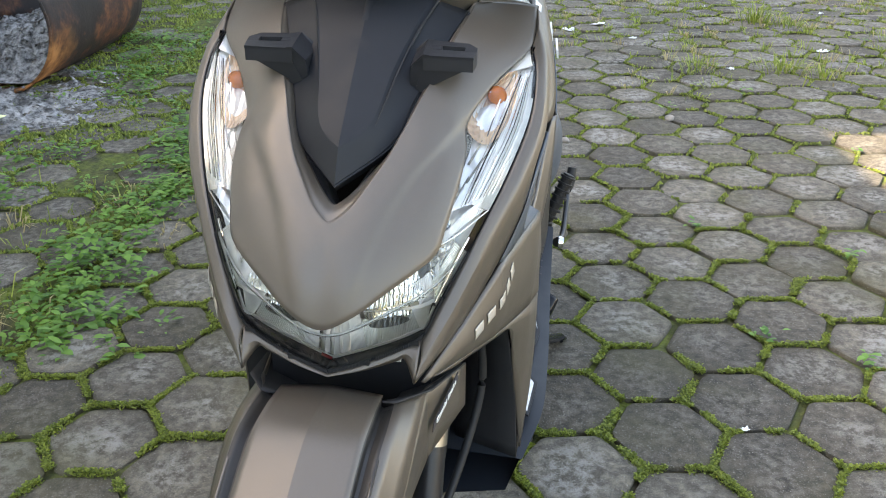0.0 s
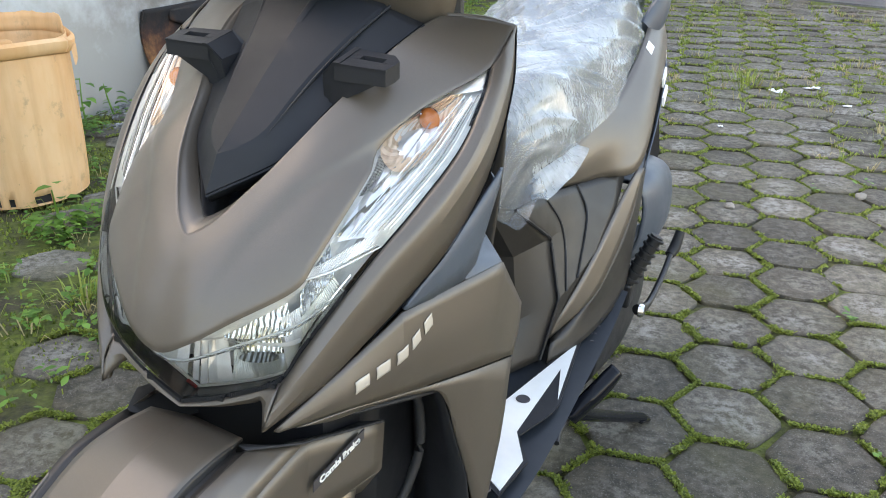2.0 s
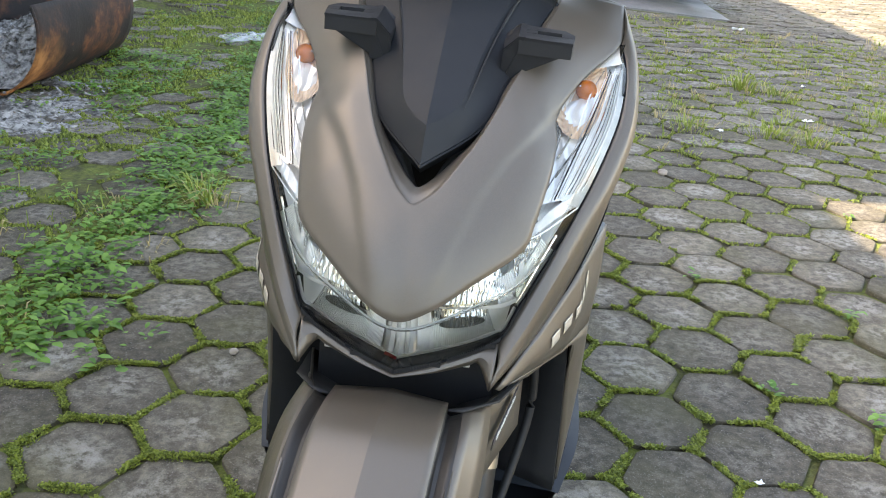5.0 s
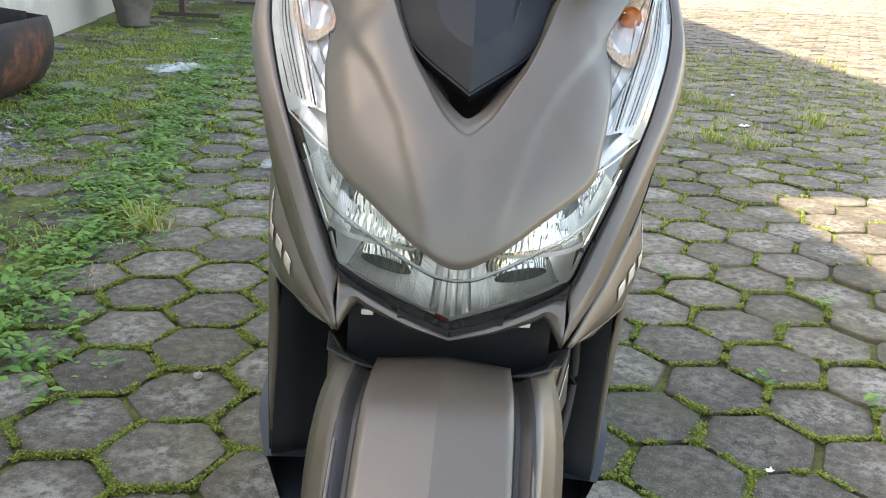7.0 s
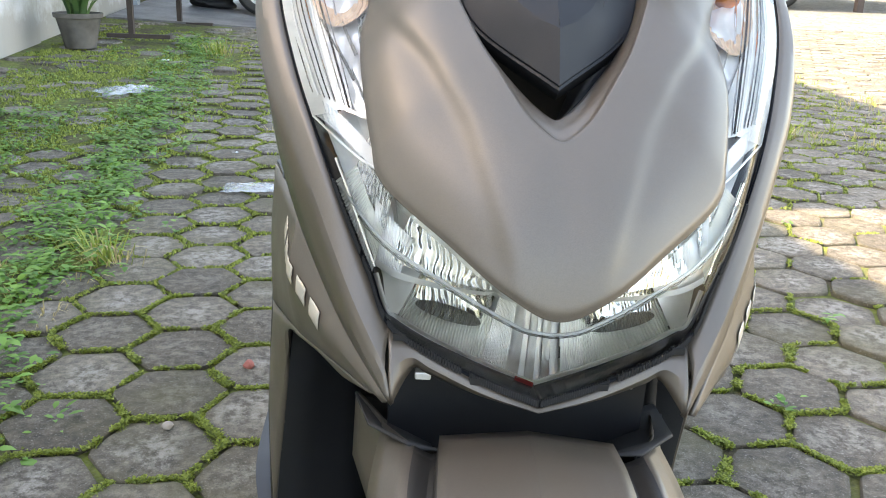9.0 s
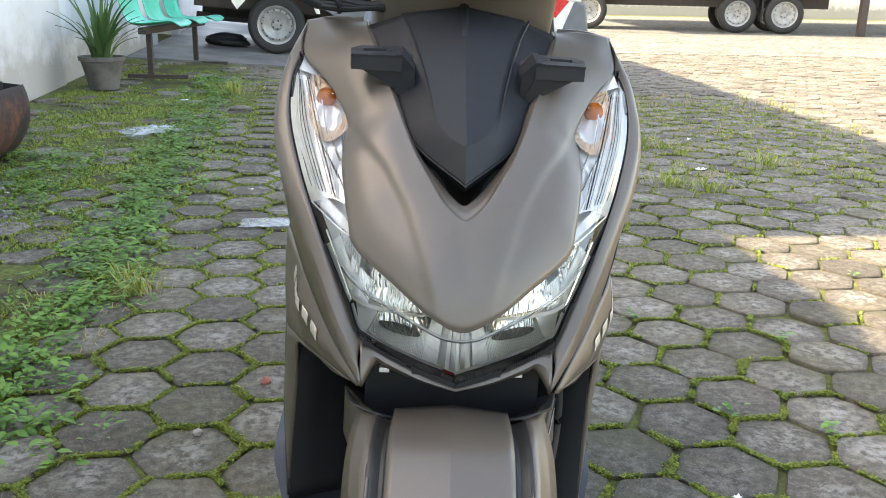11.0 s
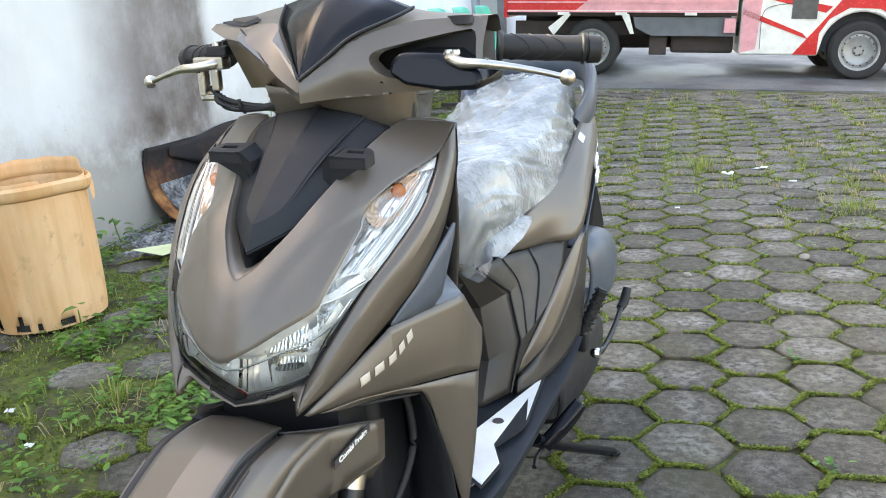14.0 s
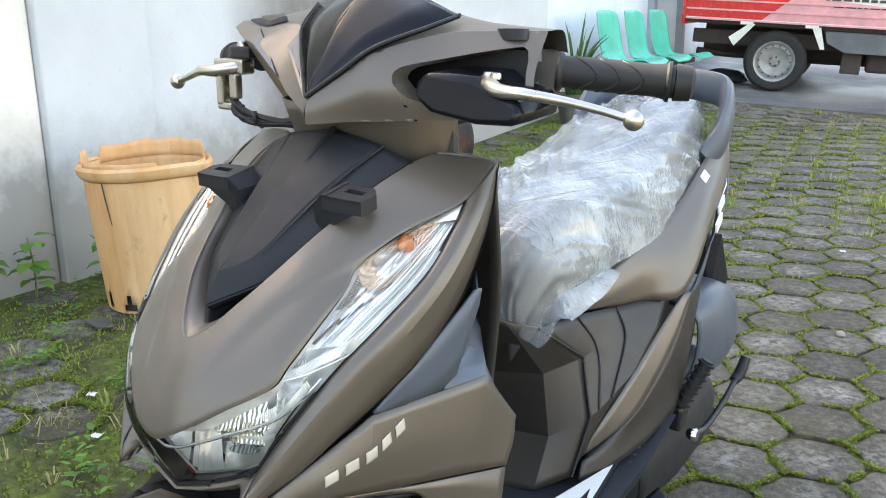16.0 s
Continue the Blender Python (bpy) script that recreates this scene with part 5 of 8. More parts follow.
    for s, edge in ((1, v_right), (-1, v_left)):
        part("screen_bezel", tube([(s * x, y - 0.001, z + 0.001) for x, y, z in edge], 0.0022 if s > 0 else 0.0013, 8, 40), "black", cover, "black rim of the meter visor")
        grip = turned([(0.0, 0.0), (0.0195, 0.0), (0.0212, 0.003), (0.0195, 0.006), (0.0168, 0.008), (0.0174, 0.05), (0.0168, 0.10), (0.0182, 0.112), (0.0210, 0.114), (0.0210, 0.117), (0.0165, 0.118), (0.0165, 0.121), (0.0192, 0.122), (0.0178, 0.138), (0.0125, 0.141), (0.0, 0.141)], 28, 'Z')
        a, b = Vector((s * 0.222, 0.350, 1.013)), Vector((s * 0.343, 0.404, 1.003))
        rot = (b - a).to_track_quat('Z', 'Y').to_matrix().to_4x4()
        gm = Matrix.Translation(a) @ rot
        bmesh.ops.transform(grip, matrix=gm, verts=grip.verts)
        g = part("grip", grip, "rubber", cover, "black rubber handgrip with moulded chevrons")
        for k in range(3):
            h = 0.030 + k * 0.024
            line = [tuple(gm @ Vector((0.0172 * math.cos(q), 0.0172 * math.sin(q), h + 0.012 * math.cos(2 * q)))) for q in np.linspace(0, 2 * math.pi, 13)]
            part("grip_groove", tube(line, 0.0012, 5, 30, caps=False), "black", g)
        lev = [(s * 0.176, 0.290, 1.005), (s * 0.190, 0.270, 1.002), (s * 0.210, 0.258, 0.998), (s * 0.235, 0.258, 0.997), (s * 0.270, 0.276, 0.991), (s * 0.305, 0.290, 0.983), (s * 0.328, 0.2955, 0.977)]
        lever = tube(lev, [0.008, 0.0095, 0.0095, 0.0078, 0.0060, 0.0052, 0.0052], 12, 40, flat=0.8)
        bmesh.ops.create_uvsphere(lever, u_segments=18, v_segments=12, radius=0.0102, matrix=Matrix.Translation((s * 0.335, 0.2965, 0.9755)))
        part("lever", lever, "alloy", cover, "bare alloy brake lever with a ball end")
    # black left switch and lever perch in the window
    perch = prism([(0.104, 0.256, 0.985), (0.108, 0.252, 1.002), (0.122, 0.250, 1.013), (0.176, 0.262, 1.010), (0.190, 0.262, 1.000), (0.226, 0.254, 0.992), (0.236, 0.250, 0.984), (0.236, 0.247, 0.968), (0.226, 0.246, 0.965), (0.186, 0.244, 0.964), (0.130, 0.246, 0.972)], (0.004, 0.080, 0.004))
    part("lever_perch", perch, "black_gloss", cover, "black lever housing", smooth=30, bevel=0.007)
    for x in (0.180, 0.193):
        part("perch_bolt", turned([(0, 0.006), (0.005, 0.006), (0.006, 0.003), (0.006, 0)], 12, 'Z', m=Matrix.Translation((x, 0.283 - 0.5 * (x - 0.18), 1.008))), "alloy", cover)
    # the rider's right side: bare alloy perch and cables
    al = bmesh.new()
    box((-0.226, 0.268, 0.994), (-0.172, 0.290, 1.012), al)
    box((-0.212, 0.258, 0.956), (-0.200, 0.274, 0.995), al)
    box((-0.190, 0.260, 0.964), (-0.176, 0.272, 0.995), al)
    box((-0.212, 0.259, 0.950), (-0.186, 0.270, 0.960), al)
    part("alloy_perch", al, "alloy", cover, "bare alloy lever perch", smooth=0, bevel=0.003)
    for k in range(5):
        w = 0.004 * math.sin(k * 2.3)
        c = [(-0.198 + 0.005 * k, 0.270, 0.968 - 0.003 * k), (-0.172 + w, 0.262 + w, 0.954 - 0.003 * k), (-0.135, 0.262 - w, 0.945 + w - 0.002 * k), (-0.085 - w, 0.272, 0.940 - w), (-0.03, 0.31, 0.934 - 0.002 * k)]
        part("cable", tube(c, 0.0030 if k % 2 else 0.0042, 8, 26), "rubber", cover, "black control cable")
    part("cable_tie", tube([(-0.140, 0.2560, 0.9530), (-0.138, 0.2550, 0.9420), (-0.138, 0.2660, 0.9330)], 0.0030, 6, 8), "black", cover)
    # neck under the cover
    up = [(0.108, 0.330, 0.972), (0.098, 0.266, 0.970), (0.050, 0.246, 0.968), (0, 0.242, 0.968)]
    dn = [(0.104, 0.345, 0.900), (0.092, 0.290, 0.905), (0.046, 0.270, 0.908), (0, 0.265, 0.910)]
    sp("steering_neck", loft([up, dn], 20, 6, (1, -1)), "brown", solid=0.003, label="matte brown steering neck cover")
    side_red = prism([(0.100, 0.318, 0.912), (0.098, 0.332, 0.916), (0.094, 0.334, 0.944), (0.096, 0.322, 0.944)], (0.010, 0.004, 0))
    sp("key_cover", side_red, "dark", smooth=0, label="dark trim beside the neck")


def leg_shield():
    rows = [[(-0.165, 0.325, 0.905), (-0.08, 0.350, 0.915), (0, 0.360, 0.92), (0.08, 0.350, 0.915), (0.165, 0.325, 0.905)],
            [(-0.150, 0.375, 0.74), (-0.08, 0.395, 0.74), (0, 0.400, 0.74), (0.08, 0.395, 0.74), (0.150, 0.375, 0.74)],
            [(-0.140, 0.375, 0.55), (-0.08, 0.380, 0.55), (0, 0.380, 0.55), (0.08, 0.380, 0.55), (0.140, 0.375, 0.55)],
            [(-0.150, 0.345, 0.345), (-0.08, 0.345, 0.345), (0, 0.345, 0.345), (0.08, 0.345, 0.345), (0.150, 0.345, 0.345)]]
    sp("leg_shield", loft(rows, 20, 16), "dark", solid=0.006, label="dark inner leg shield")
    sp("under_shell", box((-0.09, 0.18, 0.30), (0.09, 0.335, 0.60)), "black", bevel=0.02)


def floorboard():
    out = [(0.190, 0.262, 0.318), (0.214, 0.355, 0.335), (0.219, 0.480, 0.338), (0.219, 0.640, 0.343), (0.219, 0.800, 0.352), (0.219, 0.910, 0.378)]
    inn = [(0.0, 0.262, 0.330), (0.0, 0.355, 0.346), (0.0, 0.480, 0.350), (0.0, 0.640, 0.353), (0.0, 0.800, 0.360), (0.0, 0.910, 0.380)]
    drop = [(x - 0.016, y, z - 0.055) for x, y, z in out]
    bm = loft([inn, [(x * 0.93, y, z + 0.003) for x, y, z in out], out], 24, 8, (1, -1))
    loft([out, drop], 24, 3, (1, -1), bm=bm)
    under = [(0, y, z - 0.10) for x, y, z in inn]
    loft([drop, under], 24, 4, (1, -1), bm=bm)
    bmesh.ops.recalc_face_normals(bm, faces=bm.faces)
    fl = sp("floorboard", bm, "slate", smooth=30, label="slate-grey plastic floorboard")
    for s in (1, -1):
        shape = [(0.185, 0.720), (0.2035, 0.549), (0.183, 0.633), (0.175, 0.450), (0.203, 0.394), (0.196, 0.325), (0.160, 0.352), (0.128, 0.470), (0.132, 0.495)]
        lip = [(0.187, 0.745), (0.2085, 0.540), (0.2035, 0.510), (0.1805, 0.445), (0.209, 0.396), (0.198, 0.316), (0.156, 0.345), (0.122, 0.470), (0.128, 0.500)]

        def lay(pts, h):
            q = [(s * x, y, 0.3515 + h + 0.013 * (y - 0.34)) for x, y in pts]
            return q if s > 0 else list(reversed(q))
        part("decal_border", prism(lay(lip, 0), (0, 0, 0.003)), "black", fl, "black moulded border of the tread", smooth=0)
        d = part("grip_decal", prism(lay(shape, 0.001), (0, 0, 0.0035)), "white", fl, "white tread decal with a zigzag edge", smooth=0)
        for x, y in ((0.158, 0.527), (0.176, 0.319)):
            part("plug", turned([(0, 0.0006), (0.0085, 0.0006), (0.0095, 0.0014), (0.0105, 0.0)], 18, 'Z', m=Matrix.Translation((s * x, y, 0.3564 + 0.013 * (y - 0.34)))), "ink", fl)
        for r in range(5):
            for k in range(5 - r):
                part("perforation", turned([(0, 0.0006), (0.0028, 0.0006), (0.0030, 0)], 8, 'Z', m=Matrix.Translation((s * (0.2035 - 0.0065 * r), 0.745 + 0.020 * k + 0.018 * r, 0.3575 + 0.020 * (k * 0.020 + 0.018 * r) / 0.1))), "ink", fl)


def rear_body():
    top = [(0.092, 0.690, 0.625), (0.108, 0.755, 0.642), (0.132, 0.860, 0.682), (0.148, 1.000, 0.722), (0.146, 1.150, 0.775), (0.125, 1.320, 0.825), (0.080, 1.480, 0.850)]
    crease = [(0.098, 0.684, 0.611), (0.120, 0.765, 0.602), (0.158, 0.875, 0.592), (0.206, 0.945, 0.600), (0.196, 1.100, 0.690), (0.165, 1.300, 0.760), (0.100, 1.480, 0.810)]
    mid = [(0.097, 0.688, 0.618), (0.122, 0.765, 0.622), (0.154, 0.870, 0.640), (0.186, 0.985, 0.668), (0.178, 1.130, 0.738), (0.150, 1.310, 0.795), (0.094, 1.482, 0.832)]
    ribt = [(0.148, 0.675, 0.386), (0.164, 0.700, 0.432), (0.181, 0.768, 0.487), (0.192, 0.865, 0.547), (0.204, 0.945, 0.597)]
    ribb = [(0.150, 0.677, 0.382), (0.191, 0.763, 0.425), (0.204, 0.832, 0.470), (0.211, 0.900, 0.528), (0.2125, 0.958, 0.596)]
    ribl = [(0.158, 0.650, 0.384), (0.186, 0.740, 0.392), (0.204, 0.850, 0.415), (0.212, 0.950, 0.470), (0.200, 1.060, 0.600)]
    foot = [(0.160, 0.640, 0.358), (0.190, 0.730, 0.360), (0.208, 0.840, 0.366), (0.212, 0.950, 0.385), (0.190, 1.080, 0.470)]
    for s in (1, -1):
        def f(pts):
            return [(s * x, y, z) for x, y, z in pts]
        b = sp("side_panel", facing(loft([f(top), f(mid), f(crease)], 40, 9), (s, 0, 0)), "brown", label="matte brown tail side panel", solid=0.003, smooth=26)
        mid_fill = [[(0.106, 0.575, 0.624), (0.110, 0.700, 0.608), (0.133, 0.808, 0.596), (0.184, 0.945, 0.592)],
                    [(0.129, 0.692, 0.544), (0.138, 0.728, 0.546), (0.158, 0.795, 0.550), (0.190, 0.875, 0.552)],
                    [(0.157, 0.672, 0.455), (0.163, 0.692, 0.462), (0.171, 0.722, 0.474), (0.184, 0.790, 0.501)],
                    [(0.146, 0.640, 0.362), (0.147, 0.652, 0.370), (0.148, 0.664, 0.379), (0.150, 0.676, 0.387)]]
        part("side_inset", facing(loft([f(k) for k in mid_fill], nv=4, hard=5, flat=True), (s, 0, 0)), "dark", b, "dark recessed side inset", solid=0.003, smooth=9)
        for k in (1, 2):
            part("inset_crease", tube([tuple(np.array(f([row[k]])[0]) + np.array((s * 0.001, 0, 0))) for row in mid_fill[:3]], 0.0022, 6, 14), "black", b)
        seam = [(0.107, 0.573, 0.624), (0.1300, 0.691, 0.544), (0.1580, 0.671, 0.455), (0.1470, 0.639, 0.362)]
        part("panel_seam", tube([tuple(v) for v in polyline(f(seam), 6)], 0.0028, 6, 40), "black", b)
        part("side_rib", facing(loft([f(ribt), f(ribb)], 28, 5), (s, 0, 0)), "brown", b, "matte brown raised rib", solid=0.003)
        part("side_lower", facing(loft([f(ribb), f(ribl), f(foot)], 28, 8), (s, 0, 0)), "dark", b, "dark grey lower side panel", solid=0.003)
        back_fill = [[(0.213, 0.965, 0.588), (0.205, 1.080, 0.655), (0.180, 1.250, 0.720), (0.110, 1.480, 0.790)],
                     [(0.200, 1.060, 0.590), (0.185, 1.150, 0.630), (0.150, 1.300, 0.690), (0.090, 1.470, 0.760)]]
        part("tail_lower", facing(loft([f(k) for k in back_fill], 20, 5), (s, 0, 0)), "slate_blue", b, solid=0.003)
        tag = [(0.1490, 1.140, 0.7640), (0.1480, 1.166, 0.7730), (0.1600, 1.166, 0.762), (0.1610, 1.140, 0.752)]
        if s > 0:
            part("label", prism([(x + 0.004, y, z + 0.002) for x, y, z in tag], (0.001, 0, 0.001)), "white", b, "small white paper label", smooth=0)
            for k in range(3):
                y = 1.10 + k * 0.055
                part("tail_mark", prism([(0.2085 - 0.014 * k, y, 0.672 + 0.022 * k), (0.205 - 0.014 * k, y + 0.040, 0.690 + 0.022 * k), (0.203 - 0.014 * k, y + 0.040, 0.704 + 0.022 * k), (0.2065 - 0.014 * k, y, 0.688 + 0.022 * k)], (-0.004, 0, 0)), "white", b, "white mark shaped as a plain bar", smooth=0)
    half = [[(0, 0.490, 0.655), (0, 0.600, 0.520), (0, 0.622, 0.415), (0, 0.555, 0.345)],
            [(0.080, 0.520, 0.645), (0.094, 0.625, 0.530), (0.108, 0.628, 0.425), (0.108, 0.585, 0.350)],
            [(0.106, 0.574, 0.623), (0.129, 0.690, 0.543), (0.156, 0.670, 0.454), (0.146, 0.639, 0.361)]]
    sp("seat_box", loft(half, nv=5, hard=6, flat=True, sides=(1, -1)), "dark", solid=0.004, smooth=12, label="dark panel below the front of the seat")
    core = bmesh.new()
    box((-0.11, 0.77, 0.36), (0.11, 1.10, 0.64), core)
    box((-0.07, 0.66, 0.36), (0.07, 0.77, 0.62), core)
    box((-0.08, 1.05, 0.40), (0.08, 1.40, 0.74), core)
    sp("frame_core", core, "black", smooth=0)


def seat_and_wrap():
    def section(y, w, z, crown, k=17, puff=0.0, seed=0):
        row = []
        for i in range(k):
            a = -1 + 2 * i / (k - 1)
            x = w * math.copysign(abs(a) ** 0.8, a)
            zz = z + crown * (1 - abs(a) ** 3.2) - 0.075 * max(0, abs(a) - 0.72) / 0.28
            row.append((x, y, zz))
        return row
    prof = [(0.555, 0.070, 0.640, 0.010), (0.575, 0.092, 0.690, 0.020), (0.620, 0.108, 0.735, 0.030), (0.720, 0.128, 0.752, 0.035), (0.850, 0.140, 0.760, 0.035), (0.960, 0.145, 0.772, 0.036), (1.060, 0.142, 0.800, 0.036), (1.180, 0.130, 0.828, 0.036), (1.300, 0.105, 0.850, 0.030), (1.380, 0.070, 0.850, 0.02)]
    rows = [section(*p) for p in prof]
    seat = sp("seat", loft(rows, 17, 36), "seat", solid=0.004, label="black vinyl dual seat")
    rng = random.Random(3)
    # crumpled film pulled tight over the seat and tucked in at its edge
    nu, nv = 170, 250
    base = np.array([[(x * 1.035, y, z) for x, y, z in section(p[0], p[1], p[2], p[3], 25)] for p in prof])
    base[0] += np.array([0, -0.012, -0.035])
    base[1] += np.array([0, -0.012, -0.006])
    base[0][:, 2] = np.maximum(base[0][:, 2], 0.634)
    U = [spline(base[:, j], nv) for j in range(25)]
    pts = np.array([spline([U[j][i] for j in range(25)], nu) for i in range(nv)])

    mids = [pts[i, nu // 2][2] for i in range(nv)]

    def crease(u, v, w):
        """Sharp-crested folds, long one way and close together the other."""
        warp = noise.noise(Vector((u * 0.35, v * 0.6, w + 7))) * 1.3
        r = 1 - 2.2 * abs(noise.noise(Vector((u + warp, v, w))))
        return max(0.0, r) ** 2.2
    for i in range(nv):
        for j in range(nu):
            a = -1 + 2 * j / (nu - 1)
            p = Vector(pts[i, j])
            h = 0.004
            q = abs(p.x) + max(0.0, mids[i] - p.z)
            arc = math.copysign(q, a)
            h += 0.0110 * crease((p.y - 1.3 * q) * 9, (q + 0.8 * p.y) * 1.5, 3.0 + math.copysign(2, a))
            h += 0.0055 * crease((0.8 * p.y - 1.5 * q) * 19, (q + 0.6 * p.y) * 2.4, 8.0 + math.copysign(2, a))
            h += 0.0020 * crease((p.y * 0.5 - arc) * 30, (arc + p.y) * 5, 12.0)
            edge = min(1.0, (1 - abs(a)) / 0.10)
            out = Vector((math.copysign(max(0, abs(a) - 0.5) * 2.0, a), -0.7 if p.y < 0.64 else 0, 1 - 0.8 * max(0, abs(a) - 0.5) * 2)).normalized()
            pts[i, j] = p + out * h * (0.35 + 0.65 * edge)
    bm = bmesh.new()
    grid_faces(bm, pts, flip=True)
    # front end gathered over the nose of the seat and hanging down
    hang = []
    for j in range(nu):
        a = -1 + 2 * j / (nu - 1)
        top = pts[0, j]
        row = []
        for k in range(15):
            f = k / 14
            d = (0.010 + 0.004 * noise.noise(Vector((a * 2.2, 0, 4))) + 0.002 * a) * f
            fold = 0.002 * crease(a * 7 + 2 * f, f * 1.5, 20.0) * f
            row.append(top + np.array([0.020 * a * f, -0.012 * f - fold + 0.016 * f * f, -d]))
        hang.append(row)
    grid_faces(bm, np.array(hang), flip=False)
    # loose corner of film lying on the side panel
    corner = []
    for i in range(28):
        y = 0.548 + 0.20 * i / 27
        k = min(range(nv), key=lambda q: abs(pts[q, nu - 1][1] - y))
        row = []
        for q in range(9):
            f = q / 8
            d = min(1.0, max(0.15, (y - 0.59) / 0.04)) * 0.034 * math.sin(math.pi * min(1, i / 27 * 0.9 + 0.1)) ** 0.7 * f * (1 + 0.15 * noise.noise(Vector((y * 14, 0, 2))))
            row.append(pts[k, nu - 1] + np.array([0.022 * f + 0.003 * noise.noise(Vector((y * 22, f * 2, 0))), -0.010 * f, -d]))
        corner.append(row)
    grid_faces(bm, np.array(corner), flip=True)
    sp("seat_wrap", bm, "wrap", label="crumpled clear polythene film over the seat", smooth=60)


def grab_rail():
    pts = [(0.135, 1.215, 0.785), (0.150, 1.260, 0.825), (0.138, 1.330, 0.880), (0.100, 1.400, 0.905), (0.0, 1.440, 0.910)]
    bm = tube(pts + [(-x, y, z) for x, y, z in reversed(pts[:-1])], [0.010, 0.016, 0.016, 0.015, 0.015, 0.020, 0.021, 0.020, 0.012], 14, 60, flat=2.3)
    sp("grab_rail", bm, "slate_blue", label="slate-grey pillion grab rail")


def running_gear():
    hub = Matrix.Translation((0, 1.265, 0.25))
    w = sp("rear_wheel", turned([(0.178, -0.035), (0.198, -0.043), (0.224, -0.046), (0.242, -0.034), (0.250, 0), (0.242, 0.034), (0.224, 0.046), (0.198, 0.043), (0.178, 0.035)], 44, 'X', m=hub), "tyre", label="black rear tyre")
    part("rim", turned([(0.178, -0.035), (0.168, -0.02), (0.166, 0.02), (0.178, 0.035)], 44, 'X', m=hub), "black", w)
    case = loft([[(0.10, 0.86, 0.30), (0.10, 1.05, 0.34), (0.10, 1.25, 0.34), (0.10, 1.34, 0.28)],
                 [(0.175, 0.86, 0.29), (0.190, 1.05, 0.31), (0.185, 1.25, 0.30), (0.165, 1.34, 0.26)],
                 [(0.175, 0.86, 0.20), (0.190, 1.05, 0.18), (0.185, 1.25, 0.18), (0.165, 1.34, 0.21)],
                 [(0.10, 0.86, 0.19), (0.10, 1.05, 0.15), (0.10, 1.25, 0.15), (0.10, 1.34, 0.19)]], 20, 14)
    sp("drive_case", case, "black", label="dark drive casing", solid=0.004)
    air = loft([[(0.1180, 1.0500, 0.5320), (0.1180, 1.1400, 0.5470), (0.1180, 1.2600, 0.5320), (0.1180, 1.3300, 0.4820)],
                [(0.1930, 1.0500, 0.5220), (0.2100, 1.1400, 0.5300), (0.2080, 1.2600, 0.5120), (0.1780, 1.3300, 0.4670)],
                [(0.2030, 1.0600, 0.4420), (0.2260, 1.1400, 0.4320), (0.2230, 1.2600, 0.4120), (0.1880, 1.3300, 0.4020)],
                [(0.1780, 1.0700, 0.3720), (0.1930, 1.1400, 0.3570), (0.1880, 1.2600, 0.3470), (0.1680, 1.3200, 0.3570)],
                [(0.1180, 1.0700, 0.3670), (0.1180, 1.1400, 0.3470), (0.1180, 1.2600, 0.3370), (0.1180, 1.3200, 0.3520)]], 22, 20)
    ab = sp("airbox", air, "slate_blue", label="slate-grey air filter cover", solid=0.004)
    part("label", prism([(0.1965, 1.0750, 0.5180), (0.2045, 1.1180, 0.5220), (0.2155, 1.1200, 0.4880), (0.2065, 1.0770, 0.4840)], (0.003, -0.001, 0.001)), "white", ab, "white printed label", smooth=0)
    peg = tube([(0.212, 0.966, 0.372), (0.230, 0.978, 0.418), (0.248, 0.988, 0.464)], [0.011, 0.013, 0.012], 12, 20)
    pg = sp("foot_peg", peg, "rubber", label="folded black rubber foot peg")
    for k in range(7):
        f = k / 6
        c = Vector((0.216 + 0.030 * f, 0.968 + 0.019 * f, 0.380 + 0.078 * f))
        part("tread_ring", turned([(0.010, -0.003), (0.0165, -0.002), (0.0165, 0.002), (0.010, 0.003)], 14, 'Z', m=Matrix.Translation(c) @ Vector((0.036, 0.022, 0.092)).to_track_quat('Z', 'Y').to_matrix().to_4x4()), "rubber", pg)
    part("peg_bracket", box((0.198, 0.950, 0.325), (0.222, 0.992, 0.374)), "steel", pg, smooth=0, bevel=0.006)
    kick = tube([(0.236, 0.973, 0.318), (0.246, 1.020, 0.312), (0.252, 1.110, 0.328), (0.254, 1.190, 0.352)], [0.011, 0.0065, 0.006, 0.006], 10, 26)
    k = sp("kick_starter", kick, "steel", label="black kick-start lever")
    part("kick_pedal", tube([(0.252, 1.188, 0.350), (0.258, 1.206, 0.362), (0.262, 1.222, 0.392)], [0.010, 0.012, 0.010], 12, 10), "rubber", k)
    part("kick_bolt", turned([(0, 0.010), (0.011, 0.010), (0.013, 0.006), (0.013, 0)], 18, 'X', m=Matrix.Translation((0.238, 0.973, 0.318))), "chrome", k)
    stand = tube([(0.165, 0.745, 0.215), (0.187, 0.804, 0.175), (0.226, 0.940, 0.099), (0.264, 1.074, 0.027)], [0.015, 0.0145, 0.013, 0.0125], 14, 24, flat=0.85)
    st = sp("side_stand", stand, "black_gloss", label="gloss black side stand folded out on the pavers")
    part("stand_foot", prism([(0.246, 1.048, 0.038), (0.272, 1.044, 0.036), (0.283, 1.086, 0.020), (0.276, 1.106, 0.014), (0.252, 1.094, 0.022)], (-0.003, 0.003, -0.008)), "black_gloss", st, smooth=0, bevel=0.002)
